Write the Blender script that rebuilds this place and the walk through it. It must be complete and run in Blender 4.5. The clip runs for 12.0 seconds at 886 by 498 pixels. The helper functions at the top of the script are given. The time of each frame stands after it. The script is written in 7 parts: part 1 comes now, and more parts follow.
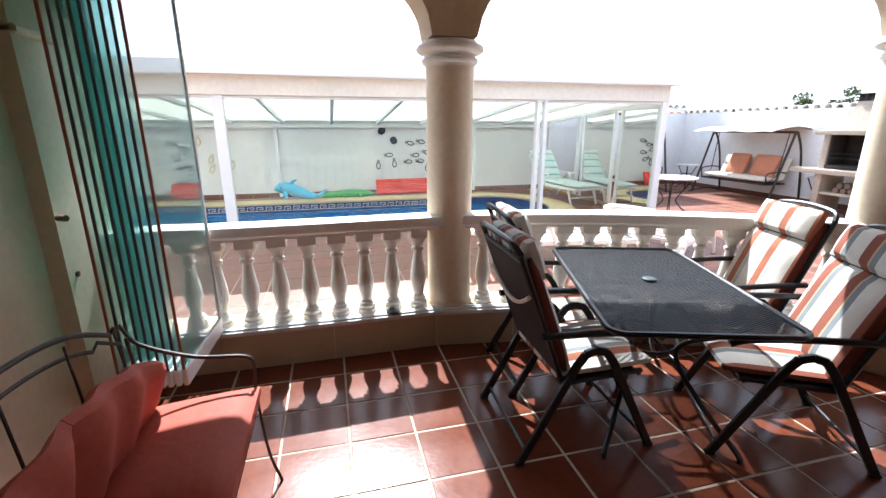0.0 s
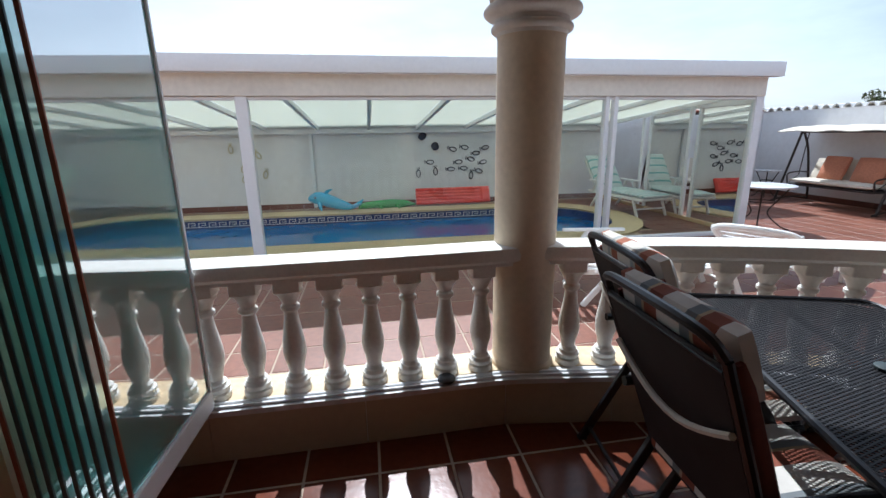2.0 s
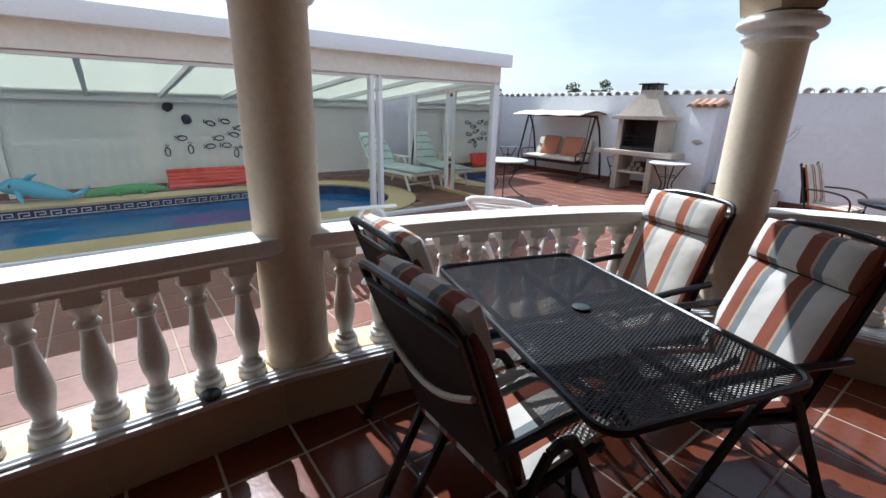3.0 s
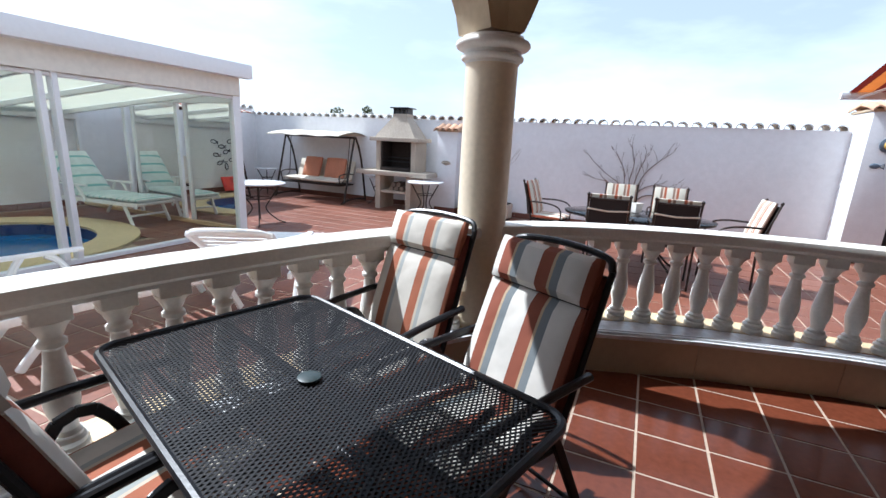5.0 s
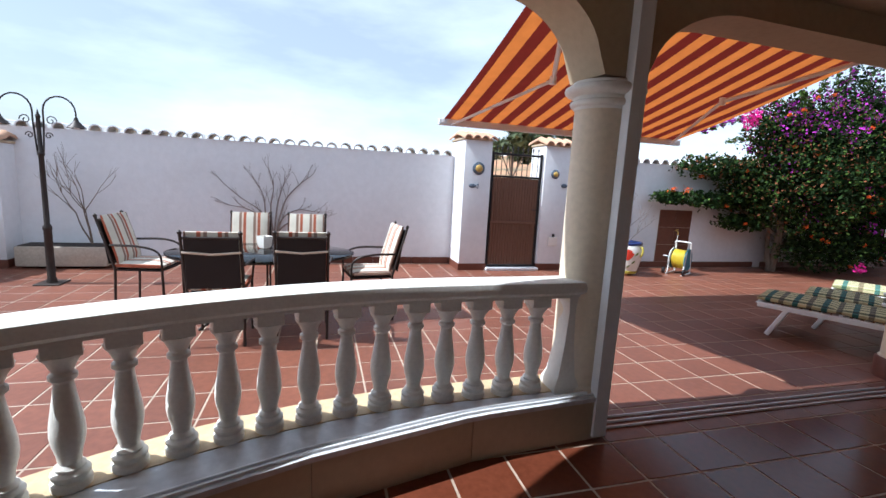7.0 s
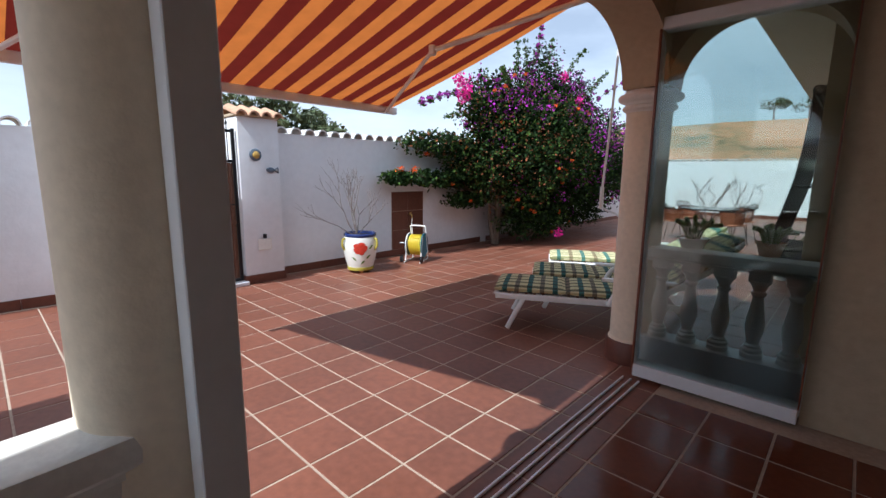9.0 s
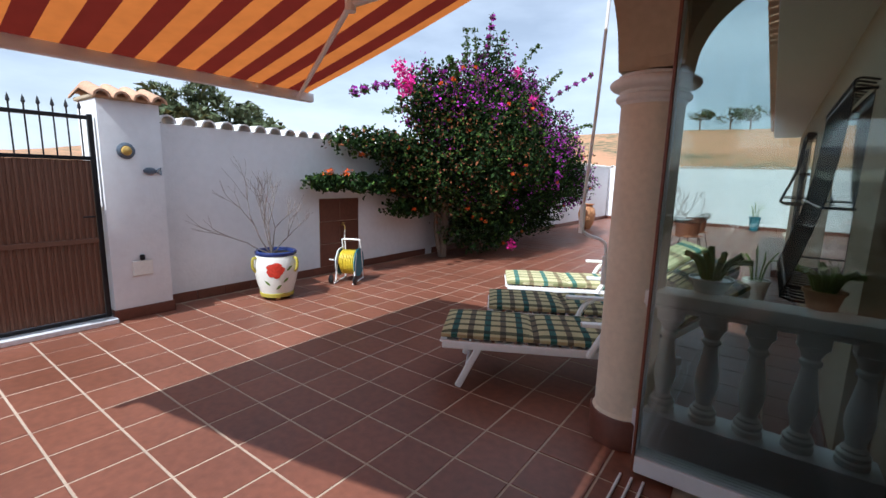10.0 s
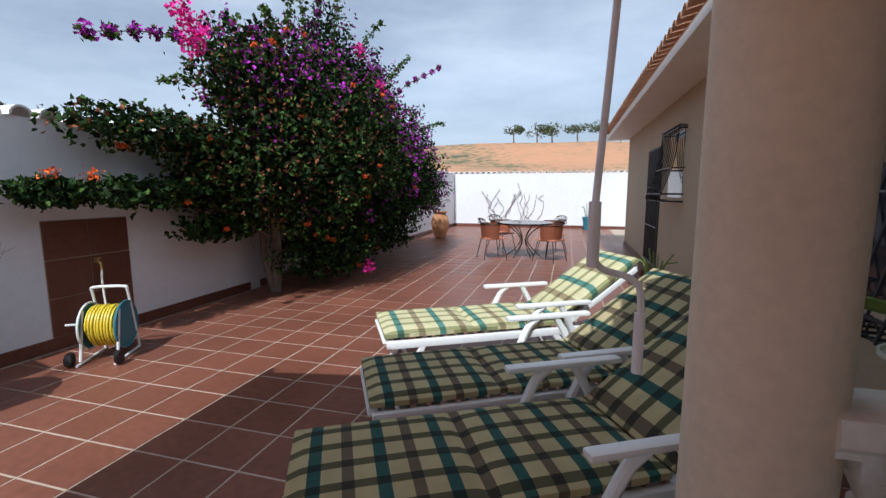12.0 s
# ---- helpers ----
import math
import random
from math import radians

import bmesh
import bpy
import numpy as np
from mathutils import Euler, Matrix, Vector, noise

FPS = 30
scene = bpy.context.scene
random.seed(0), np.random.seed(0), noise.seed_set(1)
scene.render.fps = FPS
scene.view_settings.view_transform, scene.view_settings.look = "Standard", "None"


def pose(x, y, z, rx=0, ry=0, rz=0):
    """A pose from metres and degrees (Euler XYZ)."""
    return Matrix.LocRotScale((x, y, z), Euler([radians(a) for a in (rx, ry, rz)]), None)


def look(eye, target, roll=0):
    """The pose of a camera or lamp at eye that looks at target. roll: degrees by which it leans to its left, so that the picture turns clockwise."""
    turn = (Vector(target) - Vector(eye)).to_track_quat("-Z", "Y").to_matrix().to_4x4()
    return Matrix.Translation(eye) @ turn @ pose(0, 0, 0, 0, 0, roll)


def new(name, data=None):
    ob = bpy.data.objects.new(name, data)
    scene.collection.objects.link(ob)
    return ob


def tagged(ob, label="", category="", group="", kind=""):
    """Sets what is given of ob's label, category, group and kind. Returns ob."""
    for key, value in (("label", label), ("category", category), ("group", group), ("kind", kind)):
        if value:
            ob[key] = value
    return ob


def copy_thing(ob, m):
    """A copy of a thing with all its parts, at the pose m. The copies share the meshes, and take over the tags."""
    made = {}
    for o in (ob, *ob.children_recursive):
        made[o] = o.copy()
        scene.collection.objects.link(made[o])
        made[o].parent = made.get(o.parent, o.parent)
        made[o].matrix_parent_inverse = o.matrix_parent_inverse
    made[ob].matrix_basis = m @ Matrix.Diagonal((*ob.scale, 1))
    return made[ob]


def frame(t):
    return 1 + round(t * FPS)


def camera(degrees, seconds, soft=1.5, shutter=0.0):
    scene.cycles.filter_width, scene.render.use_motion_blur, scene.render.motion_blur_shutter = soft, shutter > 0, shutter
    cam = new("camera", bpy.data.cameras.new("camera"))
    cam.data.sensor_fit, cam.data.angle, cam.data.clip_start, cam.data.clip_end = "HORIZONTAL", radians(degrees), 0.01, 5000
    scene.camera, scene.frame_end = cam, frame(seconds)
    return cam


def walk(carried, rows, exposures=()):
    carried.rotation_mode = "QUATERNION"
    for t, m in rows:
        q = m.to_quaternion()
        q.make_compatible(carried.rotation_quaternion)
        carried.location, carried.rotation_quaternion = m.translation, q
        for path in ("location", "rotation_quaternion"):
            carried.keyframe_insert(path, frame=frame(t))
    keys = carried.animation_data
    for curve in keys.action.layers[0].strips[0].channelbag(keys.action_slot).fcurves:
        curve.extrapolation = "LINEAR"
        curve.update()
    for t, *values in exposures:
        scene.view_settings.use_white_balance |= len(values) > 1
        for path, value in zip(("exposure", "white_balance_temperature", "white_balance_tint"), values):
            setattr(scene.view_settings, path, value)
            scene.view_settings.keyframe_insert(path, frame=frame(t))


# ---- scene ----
cam = camera(90.3, 12.0)
# seconds, stops, kelvin, tint
EXPOSURES = [(0, 1.65, 5900, 8), (0.5, 1.2, 5900, 8), (1.0, 0.65, 5700, 8), (1.5, 0.4, 5700, 8), (2.5, 0.4, 5700, 8), (5.0, 0.65, 5700, 8), (7.5, 0.5, 5700, 8), (9.5, 0.3, 5800, 8), (11.0, 0.22, 5800, 8), (12.0, -0.12, 5800, 8)]
PATH = [
    (0, (1.64, 1.892, 1.508), (2.115, 3.76, 0.975), 0.0),
    (0.5, (1.599, 2.185, 1.497), (1.899, 4.107, 1.035), 0.1),
    (1, (1.533, 2.44, 1.47), (1.683, 4.391, 1.054), 0.1),
    (1.5, (1.528, 2.631, 1.46), (1.621, 4.585, 1.04), 0.0),
    (2, (1.67, 2.774, 1.46), (1.988, 4.683, 0.956), -0.8),
    (2.5, (1.724, 2.842, 1.468), (2.525, 4.58, 0.887), 0.7),
    (3, (1.801, 2.81, 1.485), (2.96, 4.324, 0.882), 1.3),
    (3.2, (1.832, 2.804, 1.483), (3.078, 4.252, 0.89), 1.4),
    (4.8, (2.278, 2.952, 1.412), (3.962, 3.911, 0.917), 2.3),
    (5, (2.329, 2.947, 1.429), (4.105, 3.736, 0.955), 2.8),
    (5.5, (2.523, 2.928, 1.417), (4.453, 3.255, 1.009), 4.0),
    (6, (2.862, 2.805, 1.444), (4.829, 2.799, 1.085), 3.5),
    (6.5, (3.26, 2.626, 1.433), (5.214, 2.341, 1.111), 3.2),
    (7, (3.61, 2.451, 1.458), (5.512, 1.916, 1.146), 3.1),
    (7.5, (3.926, 2.235, 1.46), (5.712, 1.383, 1.172), 3.3),
    (7.7, (4.03, 2.13, 1.458), (5.748, 1.15, 1.167), 2.8),
    (9.3, (4.973, 0.878, 1.435), (6.266, -0.609, 1.096), 0.8),
    (9.5, (5.113, 0.687, 1.439), (6.373, -0.83, 1.103), 1.1),
    (10, (5.403, 0.306, 1.49), (6.569, -1.286, 1.162), 1.6),
    (10.5, (5.707, -0.181, 1.471), (6.794, -1.829, 1.153), 1.2),
    (11, (5.975, -0.537, 1.434), (6.92, -2.275, 1.138), 1.3),
    (11.5, (6.194, -0.864, 1.388), (6.962, -2.689, 1.103), 0.3),
    (12, (6.403, -1.147, 1.371), (6.939, -3.056, 1.106), -0.0),
]
walk(cam, [(t, look(eye, target, roll)) for t, eye, target, roll in PATH], EXPOSURES)

# ---- world, sun ----
SUN_UP, SUN_SIDE = radians(50), radians(2)
to_sun = Vector((math.sin(SUN_SIDE) * math.cos(SUN_UP), math.cos(SUN_SIDE) * math.cos(SUN_UP), math.sin(SUN_UP)))
world = bpy.data.worlds.new("world")
scene.world = world
world.use_nodes = True
wn, wl = world.node_tree.nodes, world.node_tree.links
wn.clear()
sky = wn.new("ShaderNodeTexSky")
sky.sky_type, sky.sun_disc = "NISHITA", False
sky.sun_elevation, sky.sun_rotation = SUN_UP, SUN_SIDE
sky.air_density, sky.dust_density, sky.ozone_density = 1.0, 1.6, 1.5
sky_at = wn.new("ShaderNodeTexCoord")
flat = wn.new("ShaderNodeMapping")
flat.inputs["Scale"].default_value = (1, 1, 3.5)
cloud = wn.new("ShaderNodeTexNoise")
cloud.inputs["Scale"].default_value, cloud.inputs["Detail"].default_value, cloud.inputs["Roughness"].default_value = 1.7, 7, 0.55
ramp = wn.new("ShaderNodeValToRGB")
ramp.color_ramp.elements[0].position, ramp.color_ramp.elements[1].position = 0.38, 0.72
ramp.color_ramp.elements[0].color, ramp.color_ramp.elements[1].color = (0.28, 0.28, 0.28, 1), (0.62, 0.62, 0.62, 1)
veil = wn.new("ShaderNodeMix")
veil.data_type = "RGBA"
veil.inputs["B"].default_value = (16, 17.2, 18.8, 1)
back = wn.new("ShaderNodeBackground")
back.inputs["Strength"].default_value = 0.075
wout = wn.new("ShaderNodeOutputWorld")
wl.new(sky_at.outputs["Generated"], flat.inputs["Vector"])
wl.new(flat.outputs["Vector"], cloud.inputs["Vector"])
wl.new(cloud.outputs["Fac"], ramp.inputs["Fac"])
wl.new(ramp.outputs["Color"], veil.inputs["Factor"])
wl.new(sky.outputs["Color"], veil.inputs["A"])
wl.new(veil.outputs["Result"], back.inputs["Color"])
wl.new(back.outputs["Background"], wout.inputs["Surface"])
lamp = bpy.data.lights.new("sun", "SUN")
lamp.energy, lamp.angle, lamp.color = 4.9, radians(0.6), (1.0, 0.98, 0.95)
sun = new("sun", lamp)
sun.matrix_world = look(to_sun * 60, (0, 0, 0))


# ---- materials ----
def mat(name, color, rough=0.6, metal=0.0, grain=0.06, scale=12.0, bump=0.15, bump_scale=None, vary=0.0, stain=0.0,
        coords="Object", alpha=1.0, coat=0.0, trans=0.0, ior=1.45, spec=0.5, distance=0.004, island=False):
    """A surface of one base colour with two scales of variation, fine relief, and a shift from piece to piece."""
    m = bpy.data.materials.new(name)
    m.use_nodes = True
    n, l = m.node_tree.nodes, m.node_tree.links
    b = n["Principled BSDF"]
    b.inputs["Roughness"].default_value, b.inputs["Metallic"].default_value = rough, metal
    b.inputs["Coat Weight"].default_value, b.inputs["Transmission Weight"].default_value = coat, trans
    b.inputs["IOR"].default_value, b.inputs["Alpha"].default_value = ior, alpha
    b.inputs["Specular IOR Level"].default_value = spec
    tc = n.new("ShaderNodeTexCoord")
    if coords == "World":
        geo = n.new("ShaderNodeNewGeometry")
        at = geo.outputs["Position"]
    else:
        at = tc.outputs[coords]
    fine, wide = n.new("ShaderNodeTexNoise"), n.new("ShaderNodeTexNoise")
    fine.inputs["Scale"].default_value, fine.inputs["Detail"].default_value = scale * 4, 6
    wide.inputs["Scale"].default_value, wide.inputs["Detail"].default_value = scale / 4, 4
    l.new(at, fine.inputs["Vector"])
    l.new(at, wide.inputs["Vector"])
    add = n.new("ShaderNodeMath")
    add.operation = "ADD"
    l.new(fine.outputs["Fac"], add.inputs[0])
    l.new(wide.outputs["Fac"], add.inputs[1])
    value = n.new("ShaderNodeMapRange")
    value.inputs["From Min"].default_value, value.inputs["From Max"].default_value = 0.6, 1.4
    value.inputs["To Min"].default_value, value.inputs["To Max"].default_value = 1 - grain * 2, 1 + grain * 2
    l.new(add.outputs[0], value.inputs["Value"])
    hsv = n.new("ShaderNodeHueSaturation")
    hsv.inputs["Color"].default_value = (*color, 1)
    last = value.outputs["Result"]
    if vary:
        rnd = n.new("ShaderNodeMapRange")
        rnd.inputs["To Min"].default_value, rnd.inputs["To Max"].default_value = 1 - vary, 1 + vary
        if island:
            src = n.new("ShaderNodeNewGeometry").outputs["Random Per Island"]
        else:
            src = n.new("ShaderNodeObjectInfo").outputs["Random"]
        l.new(src, rnd.inputs["Value"])
        mul = n.new("ShaderNodeMath")
        mul.operation = "MULTIPLY"
        l.new(last, mul.inputs[0])
        l.new(rnd.outputs["Result"], mul.inputs[1])
        last = mul.outputs[0]
    l.new(last, hsv.inputs["Value"])
    out = hsv.outputs["Color"]
    if stain:
        spot = n.new("ShaderNodeTexNoise")
        spot.inputs["Scale"].default_value, spot.inputs["Detail"].default_value = 1.3, 8
        spot.inputs["Roughness"].default_value = 0.7
        l.new(at, spot.inputs["Vector"])
        r = n.new("ShaderNodeMapRange")
        r.inputs["From Min"].default_value, r.inputs["From Max"].default_value = 0.5, 0.75
        r.inputs["To Max"].default_value = stain
        l.new(spot.outputs["Fac"], r.inputs["Value"])
        mix = n.new("ShaderNodeMix")
        mix.data_type = "RGBA"
        mix.inputs["B"].default_value = (color[0] * 0.55, color[1] * 0.5, color[2] * 0.42, 1)
        l.new(r.outputs["Result"], mix.inputs["Factor"])
        l.new(out, mix.inputs["A"])
        out = mix.outputs["Result"]
    l.new(out, b.inputs["Base Color"])
    if bump:
        bp = n.new("ShaderNodeBump")
        bp.inputs["Strength"].default_value, bp.inputs["Distance"].default_value = bump, distance
        rel = n.new("ShaderNodeTexNoise")
        rel.inputs["Scale"].default_value, rel.inputs["Detail"].default_value = bump_scale or scale * 5, 5
        l.new(at, rel.inputs["Vector"])
        l.new(rel.outputs["Fac"], bp.inputs["Height"])
        l.new(bp.outputs["Normal"], b.inputs["Normal"])
        rr = n.new("ShaderNodeMapRange")
        rr.inputs["To Min"].default_value, rr.inputs["To Max"].default_value = max(rough - 0.12, 0.02), min(rough + 0.12, 1)
        l.new(wide.outputs["Fac"], rr.inputs["Value"])
        l.new(rr.outputs["Result"], b.inputs["Roughness"])
    return m


def stripes(name, bands, period, axis="X", rough=0.9, cross=None, translucent=0.0, coords="Object", puff=0.0):
    """Woven cloth in bands (start in 0..1, colour) across an axis, with an optional second set of bands over it."""
    m = bpy.data.materials.new(name)
    m.use_nodes = True
    n, l = m.node_tree.nodes, m.node_tree.links
    b = n["Principled BSDF"]
    b.inputs["Roughness"].default_value = rough
    tc = n.new("ShaderNodeTexCoord")
    sep = n.new("ShaderNodeSeparateXYZ")
    l.new(tc.outputs[coords], sep.inputs[0])

    def ramp_of(ax, per, cols):
        a, f, r = n.new("ShaderNodeMath"), n.new("ShaderNodeMath"), n.new("ShaderNodeValToRGB")
        a.operation, f.operation = "DIVIDE", "FRACT"
        a.inputs[1].default_value = per
        l.new(sep.outputs[ax], a.inputs[0])
        l.new(a.outputs[0], f.inputs[0])
        l.new(f.outputs[0], r.inputs["Fac"])
        r.color_ramp.interpolation = "CONSTANT"
        e = r.color_ramp.elements
        for i, (p, c) in enumerate(cols):
            k = e[i] if i < 2 else e.new(p)
            k.position, k.color = p, (*c, 1)
        return r.outputs["Color"]
    out = ramp_of(axis, period, bands)
    if cross:
        second, how = ramp_of(cross[0], cross[1], cross[2]), n.new("ShaderNodeMix")
        how.data_type, how.blend_type = "RGBA", "MULTIPLY"
        how.inputs["Factor"].default_value = 1.0
        l.new(out, how.inputs["A"])
        l.new(second, how.inputs["B"])
        out = how.outputs["Result"]
    weave = n.new("ShaderNodeTexNoise")
    weave.inputs["Scale"].default_value, weave.inputs["Detail"].default_value = 9, 8
    l.new(tc.outputs["Object"], weave.inputs["Vector"])
    v = n.new("ShaderNodeMapRange")
    v.inputs["To Min"].default_value, v.inputs["To Max"].default_value = 0.75, 1.2
    l.new(weave.outputs["Fac"], v.inputs["Value"])
    hsv = n.new("ShaderNodeHueSaturation")
    l.new(out, hsv.inputs["Color"])
    l.new(v.outputs["Result"], hsv.inputs["Value"])
    l.new(hsv.outputs["Color"], b.inputs["Base Color"])
    bp, fine = n.new("ShaderNodeBump"), n.new("ShaderNodeTexNoise")
    fine.inputs["Scale"].default_value = 260
    l.new(tc.outputs["Object"], fine.inputs["Vector"])
    bp.inputs["Strength"].default_value, bp.inputs["Distance"].default_value = 0.3, 0.002
    l.new(fine.outputs["Fac"], bp.inputs["Height"])
    last = bp
    if puff:
        fold = n.new("ShaderNodeTexNoise")
        fold.inputs["Scale"].default_value, fold.inputs["Detail"].default_value = 7, 2
        l.new(tc.outputs["Object"], fold.inputs["Vector"])
        bp2 = n.new("ShaderNodeBump")
        bp2.inputs["Strength"].default_value, bp2.inputs["Distance"].default_value = 0.6, puff
        l.new(fold.outputs["Fac"], bp2.inputs["Height"])
        l.new(bp.outputs["Normal"], bp2.inputs["Normal"])
        last = bp2
    l.new(last.outputs["Normal"], b.inputs["Normal"])
    if translucent:
        tr, mx, o = n.new("ShaderNodeBsdfTranslucent"), n.new("ShaderNodeMixShader"), n["Material Output"]
        mx.inputs["Fac"].default_value = translucent
        l.new(hsv.outputs["Color"], tr.inputs["Color"])
        l.new(b.outputs["BSDF"], mx.inputs[1])
        l.new(tr.outputs["BSDF"], mx.inputs[2])
        l.new(mx.outputs["Shader"], o.inputs["Surface"])
    return m


def clear_glass(name, tint, rough=0.0, haze=None):
    """Thin pane: mostly clear, with a mirror gloss that grows at grazing angles."""
    m = bpy.data.materials.new(name)
    m.use_nodes = True
    n, l = m.node_tree.nodes, m.node_tree.links
    n.remove(n["Principled BSDF"])
    t, g, mx, fr = n.new("ShaderNodeBsdfTransparent"), n.new("ShaderNodeBsdfGlossy"), n.new("ShaderNodeMixShader"), n.new("ShaderNodeFresnel")
    t.inputs["Color"].default_value = (*tint, 1)
    g.inputs["Roughness"].default_value = rough
    fr.inputs["IOR"].default_value = 1.5
    l.new(fr.outputs["Fac"], mx.inputs["Fac"])
    l.new(t.outputs["BSDF"], mx.inputs[1])
    l.new(g.outputs["BSDF"], mx.inputs[2])
    last = mx
    # Translucent colour mixed in to brighten the pane.
    if haze:
        d, mx2 = n.new("ShaderNodeBsdfTranslucent"), n.new("ShaderNodeMixShader")
        d.inputs["Color"].default_value = (*haze[1], 1)
        mx2.inputs["Fac"].default_value = haze[0]
        l.new(mx.outputs["Shader"], mx2.inputs[1])
        l.new(d.outputs["BSDF"], mx2.inputs[2])
        last = mx2
    l.new(last.outputs["Shader"], n["Material Output"].inputs["Surface"])
    return m


WHITE_WALL = mat("white_lime_wall", (0.74, 0.74, 0.75), 0.85, grain=0.03, scale=3, bump=0.25, bump_scale=30, stain=0.12, coords="World", distance=0.01)
# Same render twice: lit tone for the west wall, darkened for indoor shade.
LIT_CREAM_WALL = mat("lit_cream_render", (0.66, 0.56, 0.42), 0.85, grain=0.05, scale=6, bump=0.4, bump_scale=120, coords="World", stain=0.12, distance=0.004)
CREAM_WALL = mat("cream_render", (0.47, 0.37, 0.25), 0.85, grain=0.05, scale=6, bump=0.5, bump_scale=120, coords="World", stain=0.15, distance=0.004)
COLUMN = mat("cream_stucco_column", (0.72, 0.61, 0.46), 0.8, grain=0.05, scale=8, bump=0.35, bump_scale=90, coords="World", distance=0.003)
CAPITAL = mat("white_capital", (0.76, 0.73, 0.67), 0.7, grain=0.04, scale=10, bump=0.25, coords="World")
BALUSTER = mat("white_painted_cast_stone", (0.78, 0.76, 0.70), 0.55, grain=0.05, scale=14, bump=0.2, vary=0.03, stain=0.12)
CREAM_STRIP = mat("cream_tile_strip", (0.58, 0.44, 0.26), 0.5, grain=0.1, scale=8, bump=0.2, coords="World")
MARBLE = mat("grey_white_marble", (0.66, 0.67, 0.69), 0.25, grain=0.12, scale=5, bump=0.05, coords="World")
PLINTH_TILE = mat("beige_plinth_tile", (0.46, 0.38, 0.28), 0.4, grain=0.05, scale=6, bump=0.1, coords="World")
TILE_IN = mat("glazed_terracotta_tile", (0.13, 0.036, 0.018), 0.2, spec=0.35, grain=0.12, scale=7, bump=0.12, vary=0.10, coords="World")
TILE_OUT = mat("terracotta_yard_tile", (0.185, 0.068, 0.041), 0.42, grain=0.14, scale=5, bump=0.2, vary=0.09, coords="World")
TILE_OUT_JOINED = mat("terracotta_yard_tile_joined", (0.185, 0.068, 0.041), 0.42, grain=0.14, scale=5, bump=0.2, vary=0.09, coords="World", island=True)
TILE_IN_JOINED = mat("glazed_terracotta_tile_joined", (0.13, 0.036, 0.018), 0.2, spec=0.35, grain=0.12, scale=7, bump=0.12, vary=0.10, coords="World", island=True)
GROUT = mat("sand_grout", (0.43, 0.34, 0.26), 0.9, grain=0.12, scale=9, bump=0.3, coords="World")
SKIRT = mat("brown_skirting_tile", (0.14, 0.050, 0.032), 0.4, grain=0.1, scale=6, bump=0.1, coords="World")
ROOF_TILE = mat("clay_roof_tile", (0.50, 0.30, 0.19), 0.85, grain=0.16, scale=9, bump=0.5, vary=0.15)
WHITE_TILE = mat("whitewashed_coping_tile", (0.74, 0.73, 0.71), 0.85, grain=0.08, scale=9, bump=0.4, vary=0.05, stain=0.3)
ALU = mat("white_lacquered_aluminium", (0.78, 0.79, 0.80), 0.35, grain=0.02, scale=6, bump=0.03)
ALU_GREY = mat("satin_aluminium", (0.55, 0.56, 0.57), 0.3, metal=0.8, grain=0.05, scale=10, bump=0.05)
BEAM = mat("cream_fascia_board", (0.74, 0.70, 0.62), 0.5, grain=0.05, scale=4, bump=0.05, coords="World", stain=0.15)
DARK_METAL = mat("black_coated_steel", (0.010, 0.010, 0.012), 0.35, grain=0.2, scale=20, bump=0.1)
MESH_STEEL = mat("matt_black_expanded_steel", (0.010, 0.010, 0.012), 0.6, grain=0.2, scale=20, bump=0.0, spec=0.3)
# Rust cloth darkened for the shade on cushion sides turned from the sun.
PIPING = mat("shaded_rust_cushion_side", (0.13, 0.030, 0.018), 0.85, grain=0.1, scale=10, bump=0.3)
RUST_IRON = mat("brown_black_wrought_iron", (0.035, 0.026, 0.022), 0.5, metal=0.3, grain=0.3, scale=25, bump=0.3)
BROWN_METAL = mat("brown_gate_sheet", (0.17, 0.085, 0.055), 0.45, grain=0.08, scale=8, bump=0.08)
CONCRETE = mat("pale_moulded_concrete", (0.42, 0.36, 0.29), 0.8, grain=0.1, scale=9, bump=0.5, coords="World", stain=0.3)
SOOT = mat("sooty_firebrick", (0.03, 0.022, 0.018), 0.9, grain=0.4, scale=9, bump=0.5)
RED_CLOTH = mat("terracotta_red_cushion", (0.34, 0.060, 0.034), 0.75, grain=0.08, scale=10, bump=0.3, bump_scale=30, distance=0.01)
ORANGE_CLOTH = mat("orange_cushion_cloth", (0.50, 0.20, 0.115), 0.9, grain=0.12, scale=10, bump=0.4)
CREAM_CLOTH = mat("cream_cushion_cloth", (0.66, 0.60, 0.50), 0.9, grain=0.06, scale=12, bump=0.4)
WHITE_PLASTIC = mat("white_garden_plastic", (0.80, 0.80, 0.78), 0.4, grain=0.03, scale=6, bump=0.04)
SLING = mat("dark_sling_mesh", (0.013, 0.009, 0.009), 0.7, grain=0.2, scale=40, bump=0.3)
WATER_TILE = mat("blue_pool_mosaic", (0.03, 0.20, 0.52), 0.3, grain=0.15, scale=14, bump=0.1, coords="World")
NAVY_TILE = mat("navy_mosaic", (0.02, 0.05, 0.16), 0.3, grain=0.1, scale=14, bump=0.05, coords="World")
SAND_COPING = mat("sand_stone_coping", (0.62, 0.50, 0.30), 0.7, grain=0.08, scale=6, bump=0.3, coords="World")
# Two leaf greens carry the bush's shaded depth and its sunlit outside.
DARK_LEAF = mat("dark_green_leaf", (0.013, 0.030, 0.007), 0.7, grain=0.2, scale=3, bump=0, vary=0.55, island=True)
LIGHT_LEAF = mat("sunlit_green_leaf", (0.055, 0.10, 0.018), 0.65, grain=0.2, scale=3, bump=0, vary=0.4, island=True)
